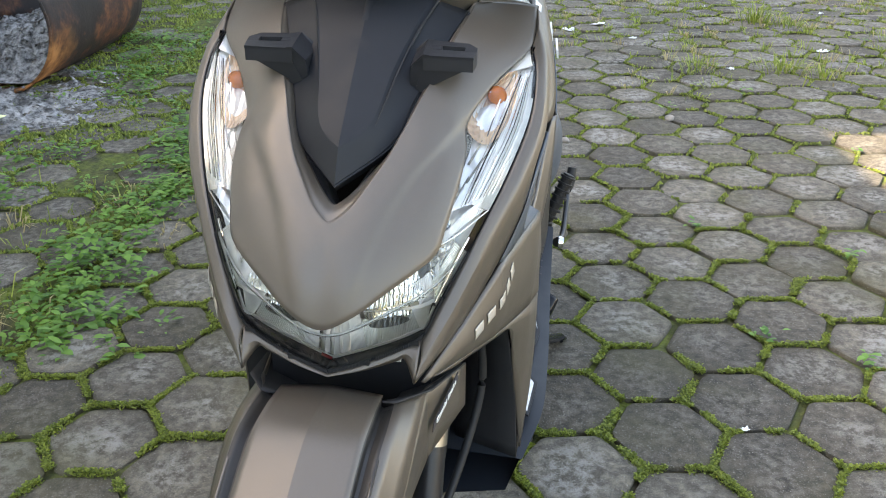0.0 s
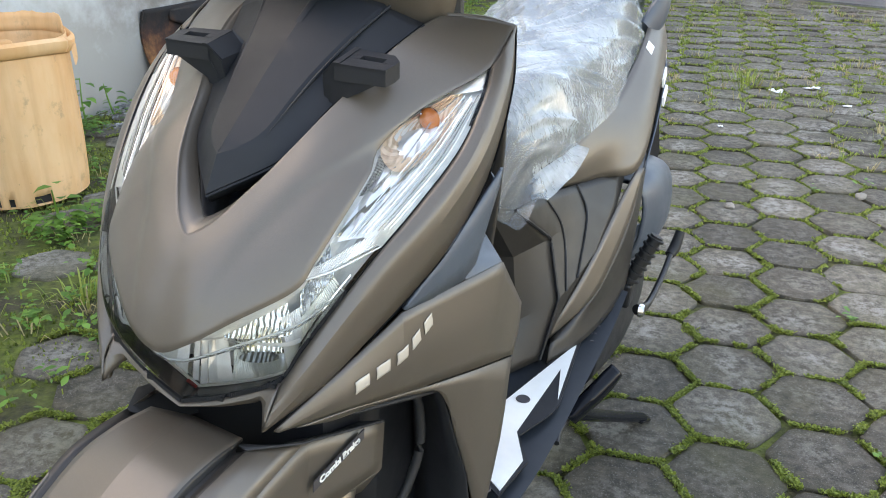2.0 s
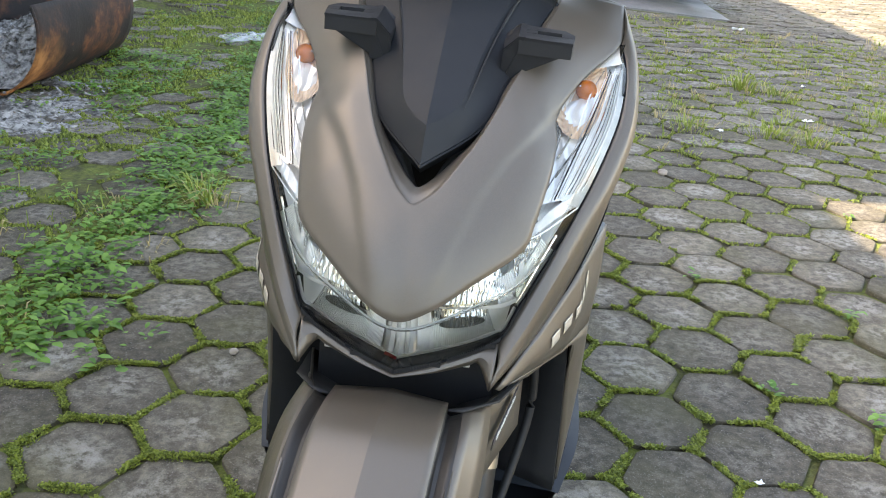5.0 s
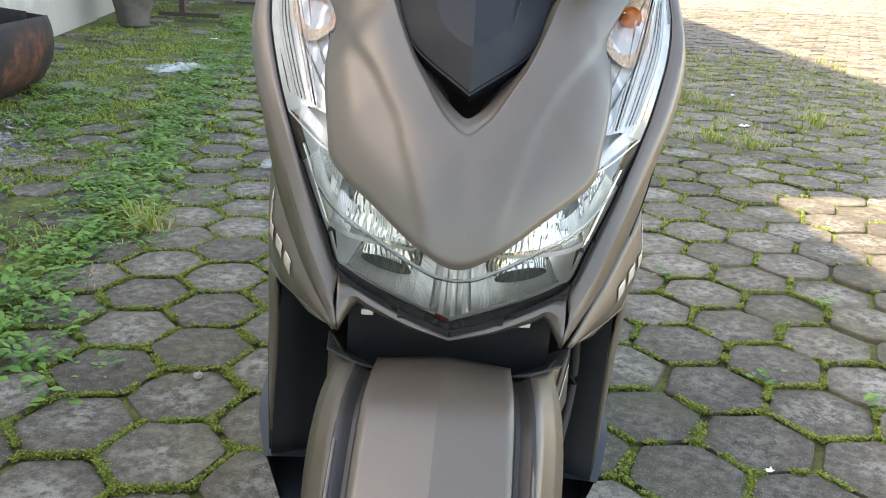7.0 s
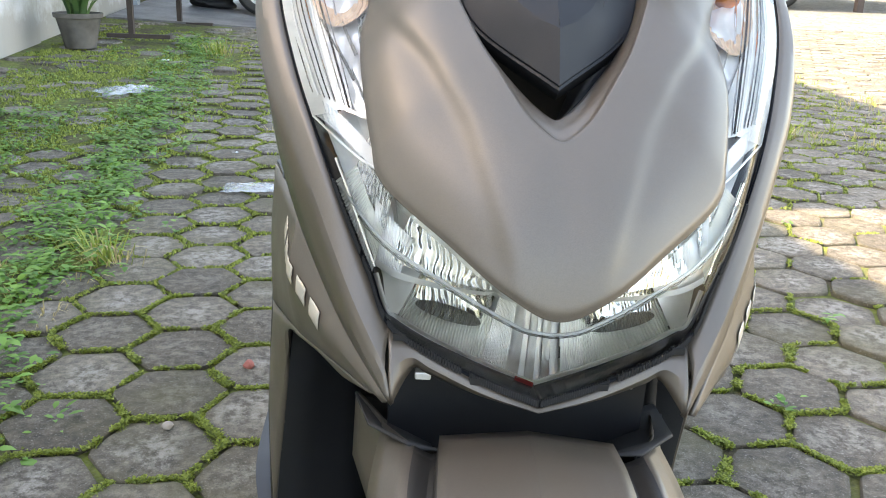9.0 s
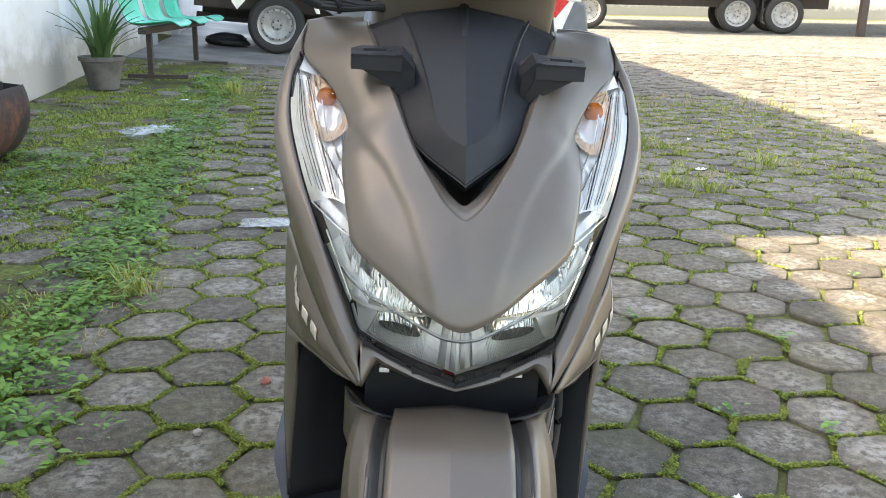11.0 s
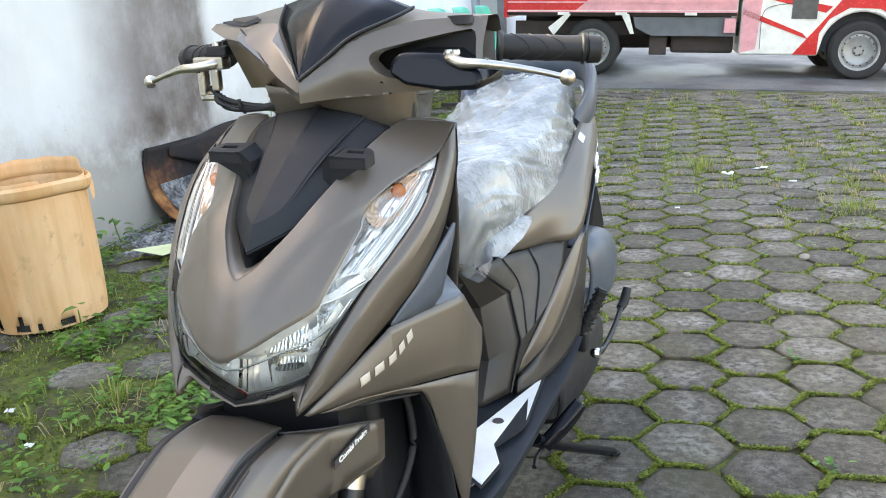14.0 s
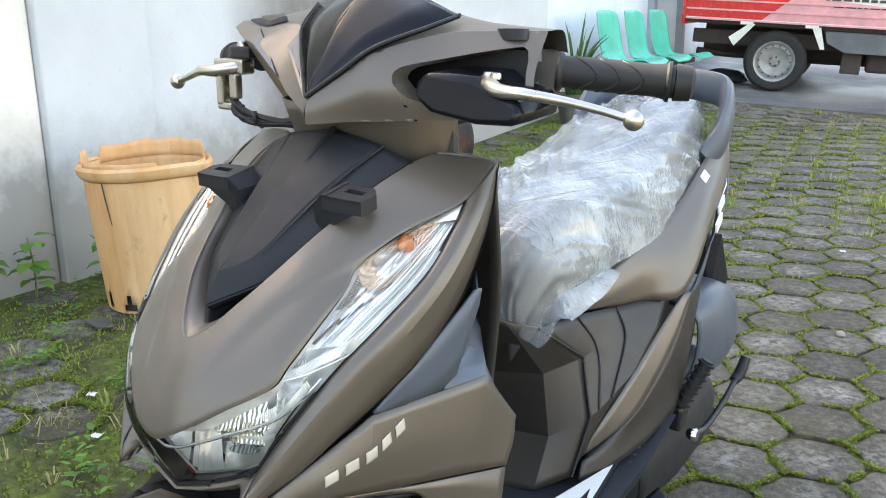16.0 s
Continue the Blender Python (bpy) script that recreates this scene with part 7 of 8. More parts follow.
def pickup():
    t = thing("pickup_truck", "white and red pickup with a drop-side bed across the yard", "truck",
              m=Matrix.Translation((-1.306, 8.70, 0.258)) @ Matrix.Rotation(radians(7.2), 4, 'Z') @ Matrix.Rotation(radians(3.7), 4, 'Y'))
    W = 1.5
    # cab: side outline pushed across, with a wheel arch
    arch = [(2.65 + 0.37 * math.cos(radians(a)), 0, 0.30 + 0.37 * math.sin(radians(a))) for a in range(172, -6, -11)]
    side = [(1.50, 0, 0.24)] + [(2.26, 0, 0.24)] + arch[0:] + [(3.20, 0, 0.28), (3.24, 0, 0.62), (3.20, 0, 0.86), (2.98, 0, 1.02), (2.55, 0, 1.72), (2.35, 0, 1.80), (1.58, 0, 1.80), (1.50, 0, 1.74)]
    cab = prism(side, (0, W, 0))
    cb = part("cab", cab, "van_white", t, "white cab with red and pink bands", smooth=30, bevel=0.02)

    def decal(name, pts, mat, lift=0.006):
        return part(name, prism([(x, -lift, z) for x, z in pts], (0, lift + 0.004, 0)), mat, cb, smooth=0)
    decal("pink_band", [(1.51, 1.20), (1.51, 0.26), (1.66, 0.30), (1.70, 0.9), (1.72, 1.2)], "pink")
    decal("red_band", [(1.51, 0.70), (1.51, 0.64), (2.16, 0.40), (2.10, 0.46)], "red")
    decal("red_sweep", [(2.02, 0.25), (2.25, 0.25), (2.255, 0.46), (2.34, 0.60), (2.52, 0.71), (2.80, 0.70), (2.97, 0.60), (3.10, 0.78), (3.00, 0.98), (2.62, 1.00), (2.45, 0.80), (2.26, 0.55)], "red", 0.007)
    decal("red_band", [(1.51, 0.90), (1.51, 0.85), (2.30, 0.66), (2.36, 0.72)], "red", 0.008)
    decal("red_band", [(1.51, 1.12), (1.51, 1.02), (2.52, 0.86), (2.56, 0.93)], "red", 0.008)
    decal("fuel_flap", [(1.98, 0.60), (2.22, 0.60), (2.22, 0.84), (1.98, 0.84)], "pot", 0.009)
    door_line = [(1.70, 0.30), (1.70, 0.62), (1.78, 0.72), (2.05, 0.78), (2.2, 1.0)]
    part("door_seam", tube([(x, -0.008, z) for x, z in door_line], 0.003, 6, 20), "ink", cb)
    part("window", prism([(1.66, -0.004, 1.14), (2.62, -0.004, 1.14), (2.42, -0.004, 1.66), (1.66, -0.004, 1.66)], (0, 0.01, 0)), "black_gloss", cb, "dark side window", smooth=0)
    part("front_bumper", prism([(3.02, -0.015, 0.22), (3.32, -0.015, 0.24), (3.36, -0.015, 0.50), (3.30, -0.015, 0.78), (3.16, -0.015, 0.80), (3.06, -0.015, 0.50)], (0, W + 0.03, 0)), "van_grey", t, "dark grey plastic front bumper", smooth=0, bevel=0.03)
    part("headlamp", prism([(2.98, -0.02, 0.80), (3.24, -0.02, 0.78), (3.20, -0.02, 0.98), (3.02, -0.02, 1.00)], (0, 0.25, 0)), "litter", t, "pale headlamp unit", bevel=0.02)
    part("wheel_well", box((2.28, 0.10, 0.28), (3.02, W - 0.1, 0.68)), "void", t, smooth=0)
    # drop-side bed
    bed = part("bed_side", box((-0.90, -0.02, 0.66), (1.46, 0.03, 1.02)), "van_white", t, "white drop-side board", smooth=0, bevel=0.008)
    part("bed_floor", box((-0.90, 0.032, 0.62), (1.46, W, 0.68)), "iron", t, smooth=0)
    for y0 in (W - 0.05,):
        part("bed_side", box((-0.90, y0, 0.682), (1.46, y0 + 0.05, 1.02)), "van_white", t, smooth=0)
    part("head_board", box((1.42, 0.032, 0.682), (1.46, W - 0.052, 1.15)), "van_white", t, smooth=0)
    part("tail_board", box((-0.94, -0.02, 0.60), (-0.904, W, 1.02)), "red", t, smooth=0)
    for z in (0.665, 0.76, 0.85, 0.94, 1.01):
        part("bed_rib", box((-0.90, -0.034, z - 0.008), (1.46, -0.0205, z + 0.008)), "pink" if z < 0.9 else "van_white", bed, smooth=0)
    part("red_panel", prism([(-0.898, -0.024, 0.68), (-0.17, -0.024, 0.68), (0.22, -0.024, 1.0), (-0.898, -0.024, 1.0)], (0, 0.004, 0)), "red", bed, smooth=0)
    part("pink_panel", prism([(-0.168, -0.0235, 0.68), (1.45, -0.0235, 0.68), (1.45, -0.0235, 0.82), (0.35, -0.0235, 0.90), (0.1, -0.0235, 0.9)], (0, 0.0035, 0)), "pink", bed, smooth=0)
    for k in range(5):
        x = -0.62 + 0.135 * k
        part("mark_bar", prism([(x, -0.029, 0.925), (x + 0.10, -0.029, 0.925), (x + 0.115, -0.029, 0.985), (x + 0.015, -0.029, 0.985)], (0, 0.004, 0)), "van_white", bed, "white mark shaped as a plain bar", smooth=0)
    for row, (z, x0, x1) in enumerate(((0.965, 0.42, 1.18), (0.905, 0.38, 1.22), (0.845, 0.46, 1.12))):
        x = x0
        rng = random.Random(row)
        while x < x1:
            w = rng.uniform(0.03, 0.09)
            part("print_bar", box((x, -0.0300, z - 0.012), (x + w, -0.0262, z + 0.012)), "ink", bed, smooth=0)
            x += w + 0.018
    for x in (-0.30, 0.30, 1.0):
        part("latch", box((x - 0.06, -0.045, 0.630), (x + 0.06, -0.0345, 0.658)), "van_white", bed, smooth=0)
    # underside
    part("chassis_rail", box((-0.85, 0.25, 0.42), (2.9, 0.33, 0.56)), "iron", t, smooth=0)
    part("chassis_rail", box((-0.85, 1.1, 0.42), (2.9, 1.18, 0.56)), "iron", t, smooth=0)
    part("side_guard", prism([(0.42, 0.04, 0.61), (1.46, 0.04, 0.61), (1.46, 0.04, 0.42), (0.62, 0.04, 0.42), (0.45, 0.04, 0.50)], (0, 0.03, 0)), "van_grey", t, "dark plastic side guard", smooth=0)
    part("battery_box", box((0.60, 0.12, 0.22), (0.78, 0.34, 0.45)), "iron", t, smooth=0, bevel=0.01)
    part("fuel_tank", box((0.82, 0.2, 0.24), (1.46, 0.7, 0.46)), "iron", t, smooth=0, bevel=0.03)
    # extra sheet, dark so that the space below the bed looks shaded
    part("underbody", box((-0.80, 0.72, 0.30), (1.46, 0.80, 0.62)), "iron", t, "added dark sheet that stands for the shade under the load bed", smooth=0)
    part("exhaust", tube([(1.4, 0.9, 0.30), (0.4, 0.9, 0.28), (-0.5, 0.62, 0.30), (-0.85, 0.60, 0.32)], 0.035, 10, 20), "iron", t)
    part("axle", tube([(0, 0.1, 0.29), (0, 1.4, 0.29)], 0.05, 12, 6), "iron", t)
    for pts in ([(-0.46, 0.50), (-0.28, 0.64), (-0.22, 0.64), (-0.40, 0.42)], [(0.30, 0.64), (0.38, 0.64), (0.44, 0.44), (0.40, 0.44)]):
        part("arch_stay", prism([(x, -0.03, z) for x, z in pts], (0, 0.03, 0)), "van_white", t, smooth=0)
    part("tail_lamp", box((1.34, -0.022, 0.46), (1.45, 0.03, 0.60)), "pink", t, smooth=0)
    for x in (0.0, 2.65):
        for y in (0.085, W - 0.085):
            road_wheel("wheel", t, x, 0.295, 0.085, y)
    return t


pickup()


def far_lorry():
    t = thing("parked_lorry", "dark lorry standing in shade across the yard", "truck", m=pose(6.1, 21.5, level(6, 21.5), 0, 0, -12))
    part("cab", box((-2.2, 0, 0.75), (-0.5, 2.1, 2.6)), "dark_green", t, "green lorry cab", smooth=0, bevel=0.05)
    part("deck", box((-0.45, 0, 0.95), (4.6, 2.1, 1.15)), "iron", t, smooth=0)
    part("deck_side", box((-0.45, -0.04, 1.16), (4.6, 0.0, 1.75)), "iron", t, smooth=0)
    part("chassis_rail", box((-2.2, 0.5, 0.6), (4.4, 0.65, 0.85)), "iron", t, smooth=0)
    part("tail_light", box((4.45, -0.05, 0.85), (4.6, 0.0, 0.95)), "red", t, smooth=0)
    for x in (-1.4, 2.2, 3.3):
        road_wheel("wheel", t, x, 0.46, 0.13, 0.15)
        road_wheel("wheel", t, x, 0.46, 0.13, 1.95)
    part("mudflap", box((2.75, 0.02, 0.3), (2.79, 0.4, 0.9)), "black", t, smooth=0)
    return t


far_lorry()
# far side of the yard, closing the view
fb = bmesh.new()
box((-14, 36, -0.2), (40, 36.4, 6.0), fb)
box((40, -30, -0.2), (40.4, 36, 5.0), fb)
box((-14, -30.4, -0.2), (40.4, -30, 5.0), fb)
tagged(part("wall_far", fb, "wall_cream", smooth=0), "distant pale boundary wall", "wall", kind="structure")
# roof out of view, added to cast shade on the lorry and its ground
sh = bmesh.new()
box((2.5, 20.0, 4.2), (20.0, 30.0, 4.35), sh)
tagged(part("canopy", sh, "iron", smooth=0), "unseen flat roof added to keep the parked lorry in shade", "roof", kind="structure")
for x in (3.0, 11.0, 19.5):
    for y in (20.3, 29.7):
        tagged(part("canopy_post", box((x - 0.08, y - 0.08, 0), (x + 0.08, y + 0.08, 4.2)), "iron", smooth=0), "added dark post under the unseen shade roof", "post", "shed posts")


# ---- weeds, moss and pavers ----
PITCH, COL = 0.2165, 0.1875
TURN = radians(5.8)
U_AX = Vector((math.cos(TURN), math.sin(TURN), 0))
V_AX = Vector((-math.sin(TURN), math.cos(TURN), 0))
U0, V0 = 0.73, 0.915 - PITCH / 2


def cell(i, j):
    """Centre of the paver in column i, row j."""
    p = U_AX * (U0 + i * COL) + V_AX * (V0 + (j + 0.5 * (i % 2)) * PITCH)
    return p.x, p.y


def mossy(x, y):
    """How overgrown the joints are."""
    m = 0.55 + 0.45 * noise.noise(Vector((x * 0.9, y * 0.9, 3))) * 1.6
    if x < -0.1:
        m += 0.45
    if x < -0.9:
        m += 0.3
    if x > 1.1 and y < 3.2:
        m -= 0.25
    if y > 3.0:
        m += 0.25
    return m


def buried(x, y):
    """Pavers lost under moss and weeds near the wall."""
    n = noise.noise(Vector((x * 1.6, y * 1.6, 8)))
    if x < -1.15 + 0.3 * n and y > 3.3:
        return noise.noise(Vector((x * 3.1, y * 3.1, 21))) > -0.02
    return x < -1.0 + 0.4 * n and y < 2.3 and n > -0.3 and noise.noise(Vector((x * 5, y * 5, 1))) > -0.12


def on_concrete(x, y):
    return x < 2.1 and y > 7.75 + 0.09 * (x + 2.56)


rng = random.Random(11)


def paver_verts(seed, r=PITCH / 2 / math.cos(math.pi / 6) - 0.0055):
    q = random.Random(seed)
    rings = []
    corner = [(r * (1 + q.uniform(-0.035, 0.02)), 60 * k + q.uniform(-1.5, 1.5)) for k in range(6)]
    outline = []
    for k in range(6):
        r0, a0 = corner[k]
        r1, a1 = corner[(k + 1) % 6]
        p0 = Vector((r0 * math.cos(radians(a0)), r0 * math.sin(radians(a0)), 0))
        a1 += 360 if k == 5 else 0
        p1 = Vector((r1 * math.cos(radians(a1)), r1 * math.sin(radians(a1)), 0))
        for f in (0.08, 0.5, 0.92):
            p = p0.lerp(p1, f) * (1 + q.uniform(-0.012, 0.008))
            if f != 0.5:
                p *= 0.985
            outline.append(p)
    for scale, z in ((1.0, -0.045), (1.0, -0.0050), (0.975, -0.0012), (0.86, 0.0)):
        rings.append([(p.x * scale, p.y * scale, z + (1.5 * q.uniform(-0.0012, 0.0012) if z > -0.01 else 0)) for p in outline])
    verts = [v for ring in rings for v in ring] + [(0, 0, 0.001)]
    n = len(outline)
    faces = []
    for a in range(3):
        for k in range(n):
            faces.append((a * n + k, a * n + (k + 1) % n, (a + 1) * n + (k + 1) % n, (a + 1) * n + k))
    c = 4 * n
    for k in range(n):
        faces.append((3 * n + k, 3 * n + (k + 1) % n, c))
    return verts, faces


def paver_mesh(seed):
    v, f = paver_verts(seed)
    me = bpy.data.meshes.new("paver")
    me.from_pydata(v, [], f)
    me.materials.append(M["paver"])
    finish(me, 40)
    return me


shapes = [paver_mesh(s) for s in range(10)]
raw = [paver_verts(s) for s in range(10)]
pavement = tagged(new("pavement"), "weathered dark grey hexagonal concrete pavers with mossy joints", "paving", kind="structure")
near, cells = [], []
for i in range(-24, 48):
    for j in range(-34, 74):
        x, y = cell(i, j)
        if not (-2.48 < x < 8.5 and -6.0 < y < 15.5) or on_concrete(x, y + 0.1) or buried(x, y):
            continue
        cells.append((x, y))


def closeness(c):
    return math.hypot(c[0] - 0.35, (c[1] - 1.25) * 0.8)


cells.sort(key=closeness)
far_v, far_f = [], []
for k, (x, y) in enumerate(cells):
    s = rng.randrange(10)
    sunk = rng.gauss(0, 0.0025) - (0.004 if x < -0.9 else 0)
    slope = (level(x, y + 0.1) - level(x, y - 0.1)) / 0.2
    side = (level(x + 0.1, y) - level(x - 0.1, y)) / 0.2
    m = Matrix.Translation((x + rng.gauss(0, 0.002), y + rng.gauss(0, 0.002), level(x, y) + sunk)) @ Euler((math.atan(slope) + rng.gauss(0, 0.008), -math.atan(side) + rng.gauss(0, 0.008), TURN + radians(60 * rng.randrange(6)) + rng.gauss(0, 0.01))).to_matrix().to_4x4()
    if k < 300:
        ob = new("paver", shapes[s])
        ob.parent = pavement
        ob.matrix_basis = m
    else:
        v, f = raw[s]
        o = len(far_v)
        far_v += [tuple(m @ Vector(p)) for p in v]
        far_f += [tuple(o + q for q in face) for face in f]
me = bpy.data.meshes.new("paver_field")
me.from_pydata(far_v, [], far_f)
me.materials.append(M["paver_far"])
finish(me, 40)
tagged(new("paver_field", me), "field of hexagonal pavers spreading across the yard", "paving", kind="stuff")


def moss_joints():
    """Cushions of moss along the joints, as many small tufts."""
    V, F = [], []
    r = PITCH / 2 / math.cos(math.pi / 6)
    for x, y in cells:
        if not (-2.4 < x < 3.0 and -0.6 < y < 7.0):
            continue
        dist = math.hypot(x - 0.3, y + 0.6)
        for e in range(3):
            a0, a1 = TURN + radians(60 * e), TURN + radians(60 * e + 60)
            m = mossy(x + 0.1 * math.cos(a0), y + 0.1 * math.sin(a0)) + rng.gauss(0, 0.22)
            if m < 0.30:
                continue
            p0 = Vector((x + r * math.cos(a0), y + r * math.sin(a0), 0))
            p1 = Vector((x + r * math.cos(a1), y + r * math.sin(a1), 0))
            wide = 0.0055 + 0.011 * min(1.4, max(0, m - 0.3)) * rng.uniform(0.7, 1.2)
            near_ = dist < 2.5
            count = int((150 if near_ else 56 if dist < 4.5 else 26) * min(1.7, 0.5 + m))
            side = (p1 - p0).normalized().cross(Vector((0, 0, 1)))
            for _ in range(count):
                f = rng.random()
                thick = noise.noise(Vector(((p0.x + (p1.x - p0.x) * f) * 22, (p0.y + (p1.y - p0.y) * f) * 22, 5)))
                if thick < (-0.16 if x > 0.3 else -0.26):
                    continue
                g = rng.gauss(0, 0.5)
                c = p0.lerp(p1, f) + side * g * wide * (0.75 + 1.2 * thick)
                s = rng.uniform(0.0016, 0.0050) if near_ else rng.uniform(0.0022, 0.0046) * (1.3 if dist < 4.5 else 1.9)
                z = level(c.x, c.y) - 0.0065 + 0.005 * max(0, 1 - abs(g)) + rng.uniform(0, 0.002)
                h = s * rng.uniform(0.6, 1.5) + 0.003
                o = len(V)
                t = rng.uniform(0, 6.28)
                if near_:
                    # a sprig of three tiny leaves
                    for q in range(3):
                        b = t + q * 2.1 + rng.uniform(-0.3, 0.3)
                        cx, cy = math.cos(b), math.sin(b)
                        o = len(V)
                        V += [(c.x - 0.3 * s * cy, c.y + 0.3 * s * cx, z), (c.x + 1.1 * s * cx - 0.55 * s * cy, c.y + 1.1 * s * cy + 0.55 * s * cx, z + h * 0.8),
                              (c.x + 2.0 * s * cx, c.y + 2.0 * s * cy, z + h * rng.uniform(0.5, 1.1)), (c.x + 1.1 * s * cx + 0.55 * s * cy, c.y + 1.1 * s * cy - 0.55 * s * cx, z + h * 0.8)]
                        F.append((o, o + 1, o + 2, o + 3))
                    continue
                lean = Vector((rng.gauss(0, 0.4), rng.gauss(0, 0.4), 0)) * s
                for q in range(4):
                    b = t + q * math.pi / 2
                    V.append((c.x + s * math.cos(b), c.y + s * math.sin(b), z + rng.uniform(0, 0.3) * h))
                V.append((c.x + lean.x, c.y + lean.y, z + h))
                for q in range(4):
                    F.append((o + q, o + (q + 1) % 4, o + 4))
    me = bpy.data.meshes.new("joint_moss")
    me.from_pydata(V, [], F)
    me.materials.append(M["moss"])
    return tagged(new("joint_moss", me), "bright green moss growing in the joints between pavers", "moss", kind="stuff")


moss_joints()


def add_leaf(V, F, base, direction, length, width, droop):
    d = Vector(direction).normalized()
    side = d.cross(Vector((0, 0, 1)))
    side = side.normalized() if side.length > 0.05 else Vector((1, 0, 0))
    o = len(V)
    b = Vector(base)
    for f, w in ((0.0, 0.12), (0.35, 1.0), (0.7, 0.75)):
        c = b + d * length * f + Vector((0, 0, -droop * length * f * f))
        V.append(tuple(c - side * width * w * 0.5 + Vector((0, 0, 0.12 * width))))
        V.append(tuple(c + side * width * w * 0.5 + Vector((0, 0, 0.12 * width))))
    V.append(tuple(b + d * length + Vector((0, 0, -droop * length))))
    F += [(o, o + 1, o + 3, o + 2), (o + 2, o + 3, o + 5, o + 4), (o + 4, o + 5, o + 6)]


def weeds():
    V, F = [], []
    spots = []
    for _ in range(330):
        x, y = rng.uniform(-2.5, -0.95), rng.uniform(-0.3, 2.4)
        n = noise.noise(Vector((x * 2.2, y * 2.2, 4))) + (-x - 1.45) * 0.25
        if n > -0.05:
            spots.append((x, y, rng.uniform(0.5, 1.2)))
    # strip of creepers along the edge of the mossy part
    for _ in range(950):
        y = rng.uniform(0.9, 6.9)
        c = -0.95 - 0.10 * max(0, y - 1.0)
        x = rng.gauss(c, 0.10)
        if noise.noise(Vector((x * 3, y * 2, 9))) > -0.25:
            spots.append((x, y, rng.uniform(0.55, 1.25)))
    for _ in range(300):
        x, y = rng.uniform(-2.45, -1.2), rng.uniform(3.0, 6.2)
        if noise.noise(Vector((x * 2, y * 2, 2))) > -0.05:
            spots.append((x, y, rng.uniform(0.35, 0.8)))
    for _ in range(150):
        x, y = rng.uniform(-2.05, -1.5), rng.uniform(2.85, 4.0)
        spots.append((x + (y - 2.85) * -0.1, y, rng.uniform(0.6, 1.2)))
    for _ in range(40):
        spots.append((rng.uniform(-2.5, -2.35), rng.uniform(2.2, 2.9), rng.uniform(0.9, 1.6)))
        spots.append((rng.uniform(-1.72, -1.5), rng.uniform(1.35, 1.95), rng.uniform(0.9, 1.5)))
    for i in range(26):
        x, y = cell(rng.randrange(-3, 12), rng.randrange(-2, 18))
        if x > 0.4:
            spots.append((x + 0.12, y + 0.03, rng.uniform(0.35, 0.7)))
    for x, y, s in spots:
        if math.hypot(x + 2.26, y - 3.4) < 0.36 or math.hypot(x + 1.93, y - 1.56) < 0.27 or (-2.35 < x < -1.95 and 2.3 < y < 2.7) or (x < -1.75 and 2.45 < y < 3.15 and rng.random() < 0.85):
            continue
        z = level(x, y) - 0.004
        n = int(rng.uniform(6, 15) * (0.6 + 0.5 * s))
        hgt = 0.05 * s
        for _ in range(n):
            a = rng.uniform(0, 6.28)
            el = rng.uniform(0.1, 1.1)
            base = (x + rng.gauss(0, 0.022 * s), y + rng.gauss(0, 0.022 * s), z + rng.uniform(0.0, hgt))
            L = rng.uniform(0.012, 0.036) * (0.5 + 0.6 * s)
            add_leaf(V, F, base, (math.cos(a), math.sin(a), el * 0.6), L, L * rng.uniform(0.35, 0.62), rng.uniform(0.1, 0.5))
    me = bpy.data.meshes.new("weeds")
    me.from_pydata(V, [], F)
    me.materials.append(M["weed"])
    finish(me, 50)
    return tagged(new("weeds", me), "low leafy green weeds creeping over the pavers by the wall", "weeds", kind="stuff")


weeds()


def tall_weed(x, y, h, seed, big=1.0):
    q = random.Random(seed)
    p = thing("wall_weed", "leafy weed growing at the foot of the wall", "plant", "weeds by the wall", m=pose(x, y, level(x, y) - 0.01))
    part("stem", tube([(0, 0, 0), (q.uniform(-0.02, 0.02), q.uniform(-0.02, 0.02), h * 0.5), (q.uniform(-0.05, 0.05), q.uniform(-0.05, 0.05), h)], [0.005, 0.004, 0.002], 6, 10), "weed", p)
    V, F = [], []
    for k in range(int(16 * big)):
        a, f = q.uniform(0, 6.28), q.uniform(0.25, 1)
        L = q.uniform(0.05, 0.09) * big
        add_leaf(V, F, (0.02 * math.cos(a), 0.02 * math.sin(a), h * f), (math.cos(a), math.sin(a), 0.3), L, L * 0.7, 0.5)
    me = bpy.data.meshes.new("leaves")
    me.from_pydata(V, [], F)
    me.materials.append(M["weed"])
    finish(me, 50)
    o = new("leaves", me)
    o.parent = p


for k, (x, y, h, b) in enumerate(((-2.46, 1.20, 0.34, 1.2), (-2.45, 1.40, 0.26, 1.1), (-2.42, 1.72, 0.20, 0.9), (-2.46, 2.42, 0.22, 0.7), (-2.48, 2.62, 0.16, 0.6), (-2.48, 4.12, 0.62, 0.9), (-2.44, 4.3, 0.3, 0.8), (-1.62, 1.42, 0.16, 0.8))):
    tall_weed(x, y, h, k, b)


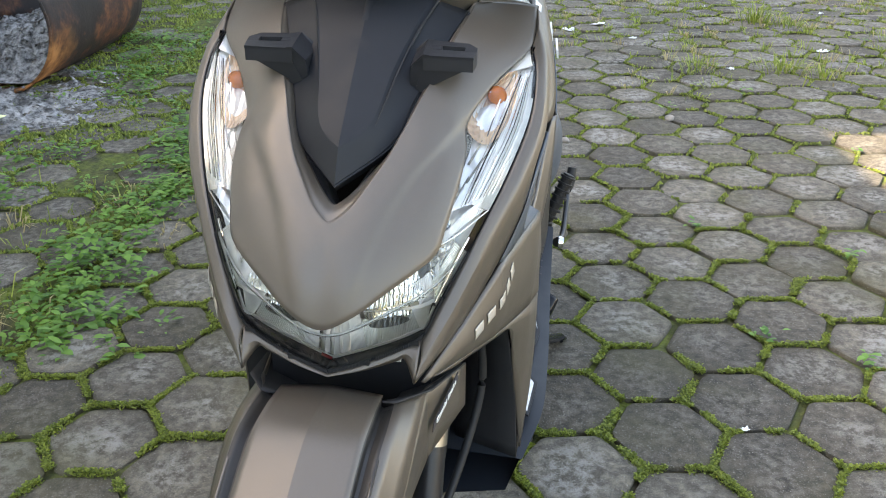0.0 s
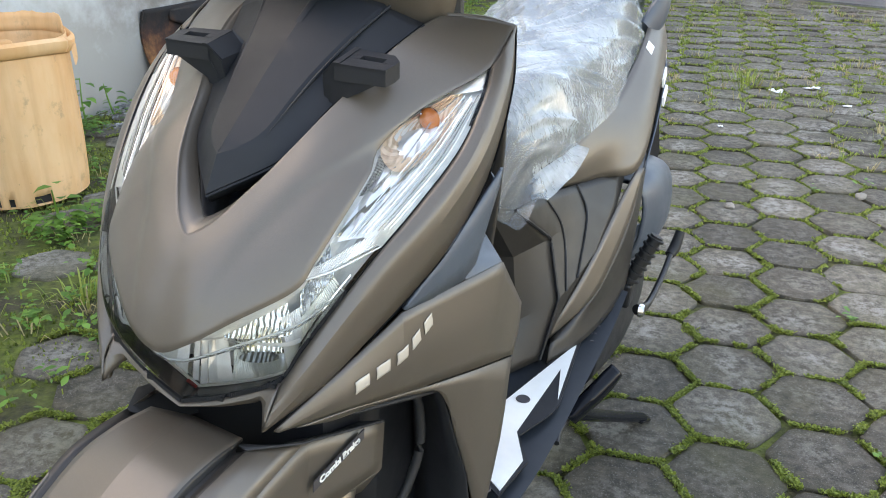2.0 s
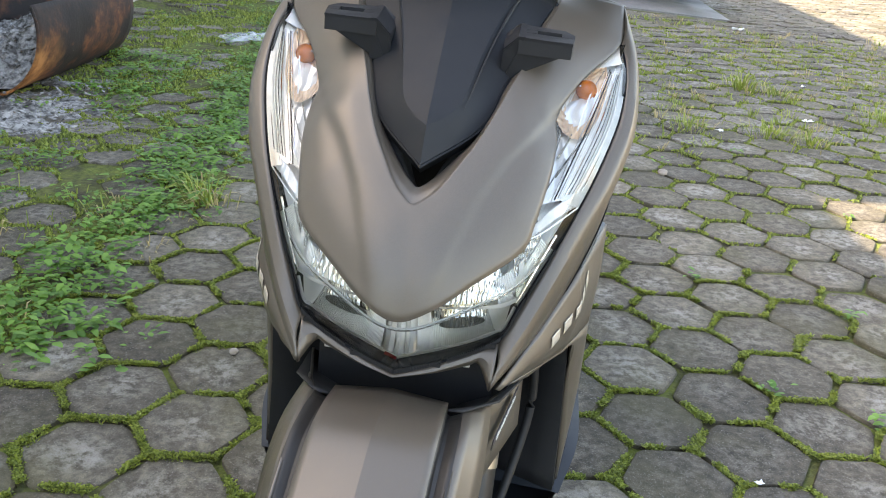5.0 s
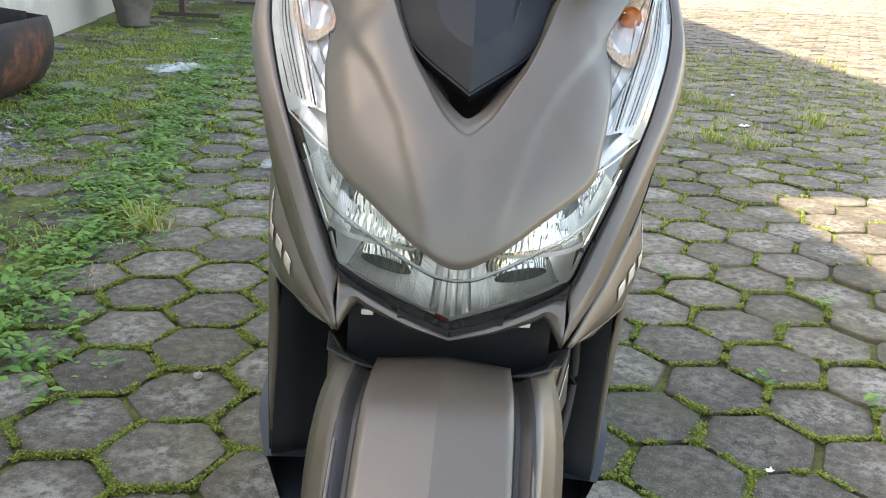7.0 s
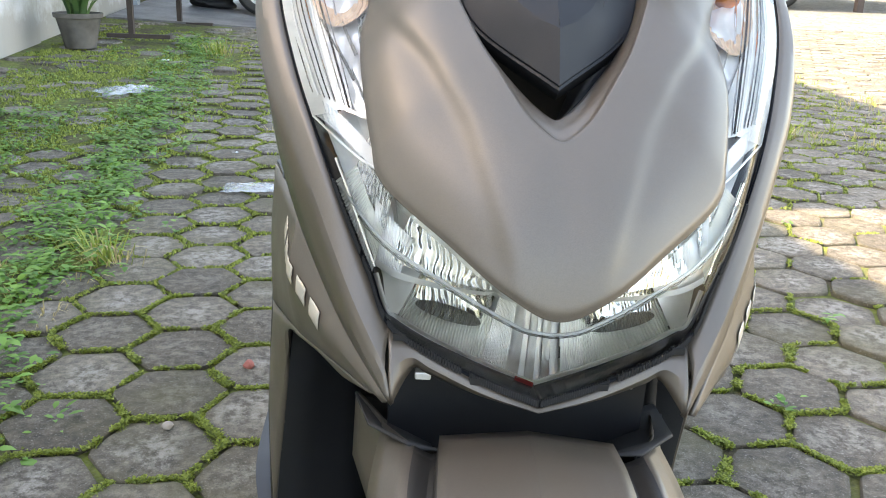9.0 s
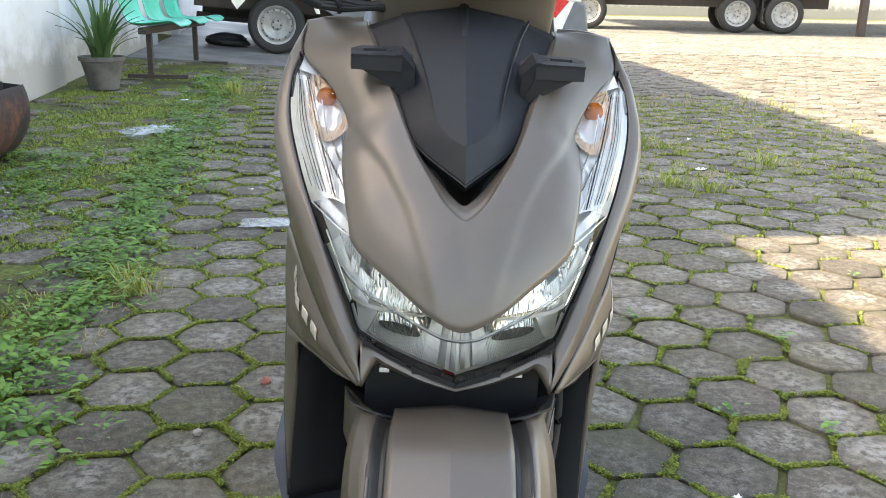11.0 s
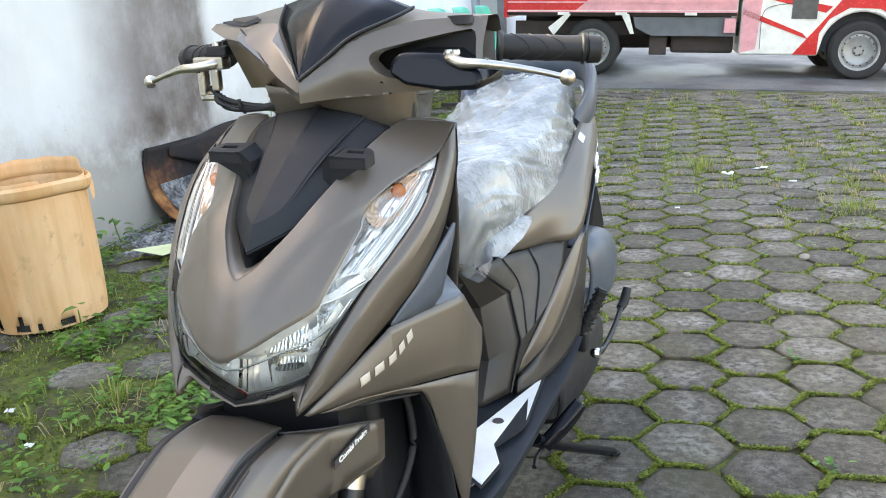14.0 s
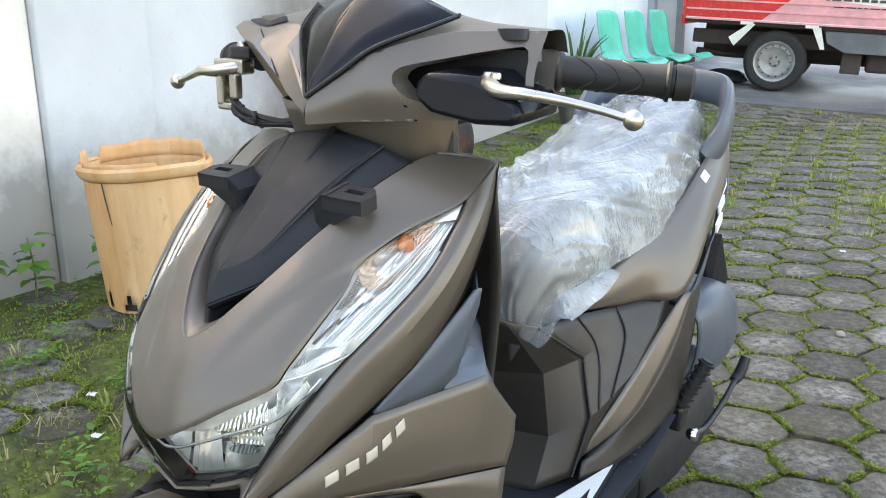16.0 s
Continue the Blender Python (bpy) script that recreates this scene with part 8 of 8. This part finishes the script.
def grass(name, label, spots, material, seed):
    q = random.Random(seed)
    V, F = [], []
    for x, y, n, h, spread in spots:
        for _ in range(n):
            a, L = q.uniform(0, 6.28), h * q.uniform(0.45, 1.15)
            r = abs(q.gauss(0, spread))
            bx, by = x + r * math.cos(a), y + r * math.sin(a)
            z = level(bx, by) - 0.006
            lean = q.uniform(0.3, 1.3)
            w = q.uniform(0.0012, 0.0026) * (1 if h < 0.1 else 1.3)
            sx, sy = -math.sin(a) * w, math.cos(a) * w
            mx, my = bx + 0.4 * lean * L * math.cos(a), by + 0.4 * lean * L * math.sin(a)
            tx, ty = bx + lean * L * math.cos(a), by + lean * L * math.sin(a)
            o = len(V)
            V += [(bx - sx, by - sy, z), (bx + sx, by + sy, z), (mx + sx, my + sy, z + 0.65 * L), (mx - sx, my - sy, z + 0.65 * L), (tx, ty, z + L * (1 - 0.42 * lean))]
            F += [(o, o + 1, o + 2, o + 3), (o + 3, o + 2, o + 4)]
    me = bpy.data.meshes.new(name)
    me.from_pydata(V, [], F)
    me.materials.append(M[material])
    return tagged(new(name, me), label, "grass", kind="stuff")


tufts, dry = [], []
for x, y, n, h, s in ((1.45, 4.72, 90, 0.13, 0.07), (1.62, 4.62, 40, 0.10, 0.07), (0.95, 3.62, 80, 0.08, 0.10), (1.35, 3.62, 110, 0.09, 0.09), (1.52, 3.52, 60, 0.08, 0.07), (-0.88, 2.0, 40, 0.12, 0.03), (-0.95, 2.1, 30, 0.1, 0.04), (0.18, 4.5, 70, 0.10, 0.09), (-1.2, 1.05, 60, 0.08, 0.05), (-1.3, 6.2, 90, 0.14, 0.10), (2.1, 4.2, 70, 0.10, 0.1)):
    tufts.append((x, y, n, h, s))
    dry.append((x + 0.05, y - 0.04, n // 3, h * 0.85, s * 1.3))
for _ in range(1150):
    x, y = rng.uniform(-0.6, 3.4), rng.uniform(2.6, 7.6)
    if noise.noise(Vector((x * 1.1, y * 1.1, 6))) + 0.10 * (y - 4) - 0.1 * abs(y - 5) > -0.15:
        i = round((x * U_AX.x + y * U_AX.y - U0) / COL)
        j = round((x * V_AX.x + y * V_AX.y - V0) / PITCH)
        cx, cy = cell(i, j)
        a = TURN + radians(60 * rng.randrange(6) + rng.uniform(0, 60))
        (tufts if rng.random() < 0.72 else dry).append((cx + 0.115 * math.cos(a), cy + 0.115 * math.sin(a), rng.randrange(6, 18), rng.uniform(0.025, 0.062), 0.030))
for _ in range(50):
    x, y = rng.uniform(-2.2, -0.9), rng.uniform(0.2, 2.0)
    (dry if rng.random() < 0.6 else tufts).append((x, y, rng.randrange(6, 16), rng.uniform(0.03, 0.07), 0.05))
for _ in range(220):
    x, y = rng.uniform(-2.4, -0.9), rng.uniform(3.2, 7.2)
    if y < 5.8:
        tufts.append((x, y, rng.randrange(6, 14), rng.uniform(0.02, 0.045), 0.05))
grass("grass_tufts", "thin green grass sprouting from the joints", tufts, "grass", 21)
grass("dry_grass", "straw-coloured dry grass among the pavers", dry, "straw", 22)


def moss_mat():
    """Carpet of moss over the buried pavers."""
    V, F = [], []
    for _ in range(52000):
        x, y = rng.uniform(-2.5, -0.75), rng.uniform(-0.4, 7.3)
        if math.hypot(x + 2.1, y - 2.85) < 0.45 and rng.random() < 0.9:
            continue
        if y < 2.4 and rng.random() < 0.45:
            continue
        n = noise.noise(Vector((x * 1.8, y * 1.8, 14))) + 0.5 * noise.noise(Vector((x * 6, y * 6, 2)))
        edge = -0.98 - 0.09 * max(0, y - 1)
        if n < (-0.12 if y < 3.0 else 0.0) or x > edge + 0.15 * n or (y > 5.4 and rng.random() < 0.35 * (y - 5.4)):
            continue
        s = rng.uniform(0.0025, 0.006) * (1.0 if y < 2.4 else 2.2)
        z = level(x, y) - 0.012 + rng.uniform(0, 0.004)
        h = s * rng.uniform(0.4, 0.8) + 0.008
        o = len(V)
        t = rng.uniform(0, 6.28)
        for q in range(4):
            b = t + q * math.pi / 2
            V.append((x + s * math.cos(b), y + s * math.sin(b), z))
        V.append((x + rng.gauss(0, 0.3) * s, y + rng.gauss(0, 0.3) * s, z + h))
        for q in range(4):
            F.append((o + q, o + (q + 1) % 4, o + 4))
    me = bpy.data.meshes.new("moss_carpet")
    me.from_pydata(V, [], F)
    me.materials.append(M["moss"])
    return tagged(new("moss_carpet", me), "carpet of moss over the pavers beside the wall", "moss", kind="stuff")


moss_mat()
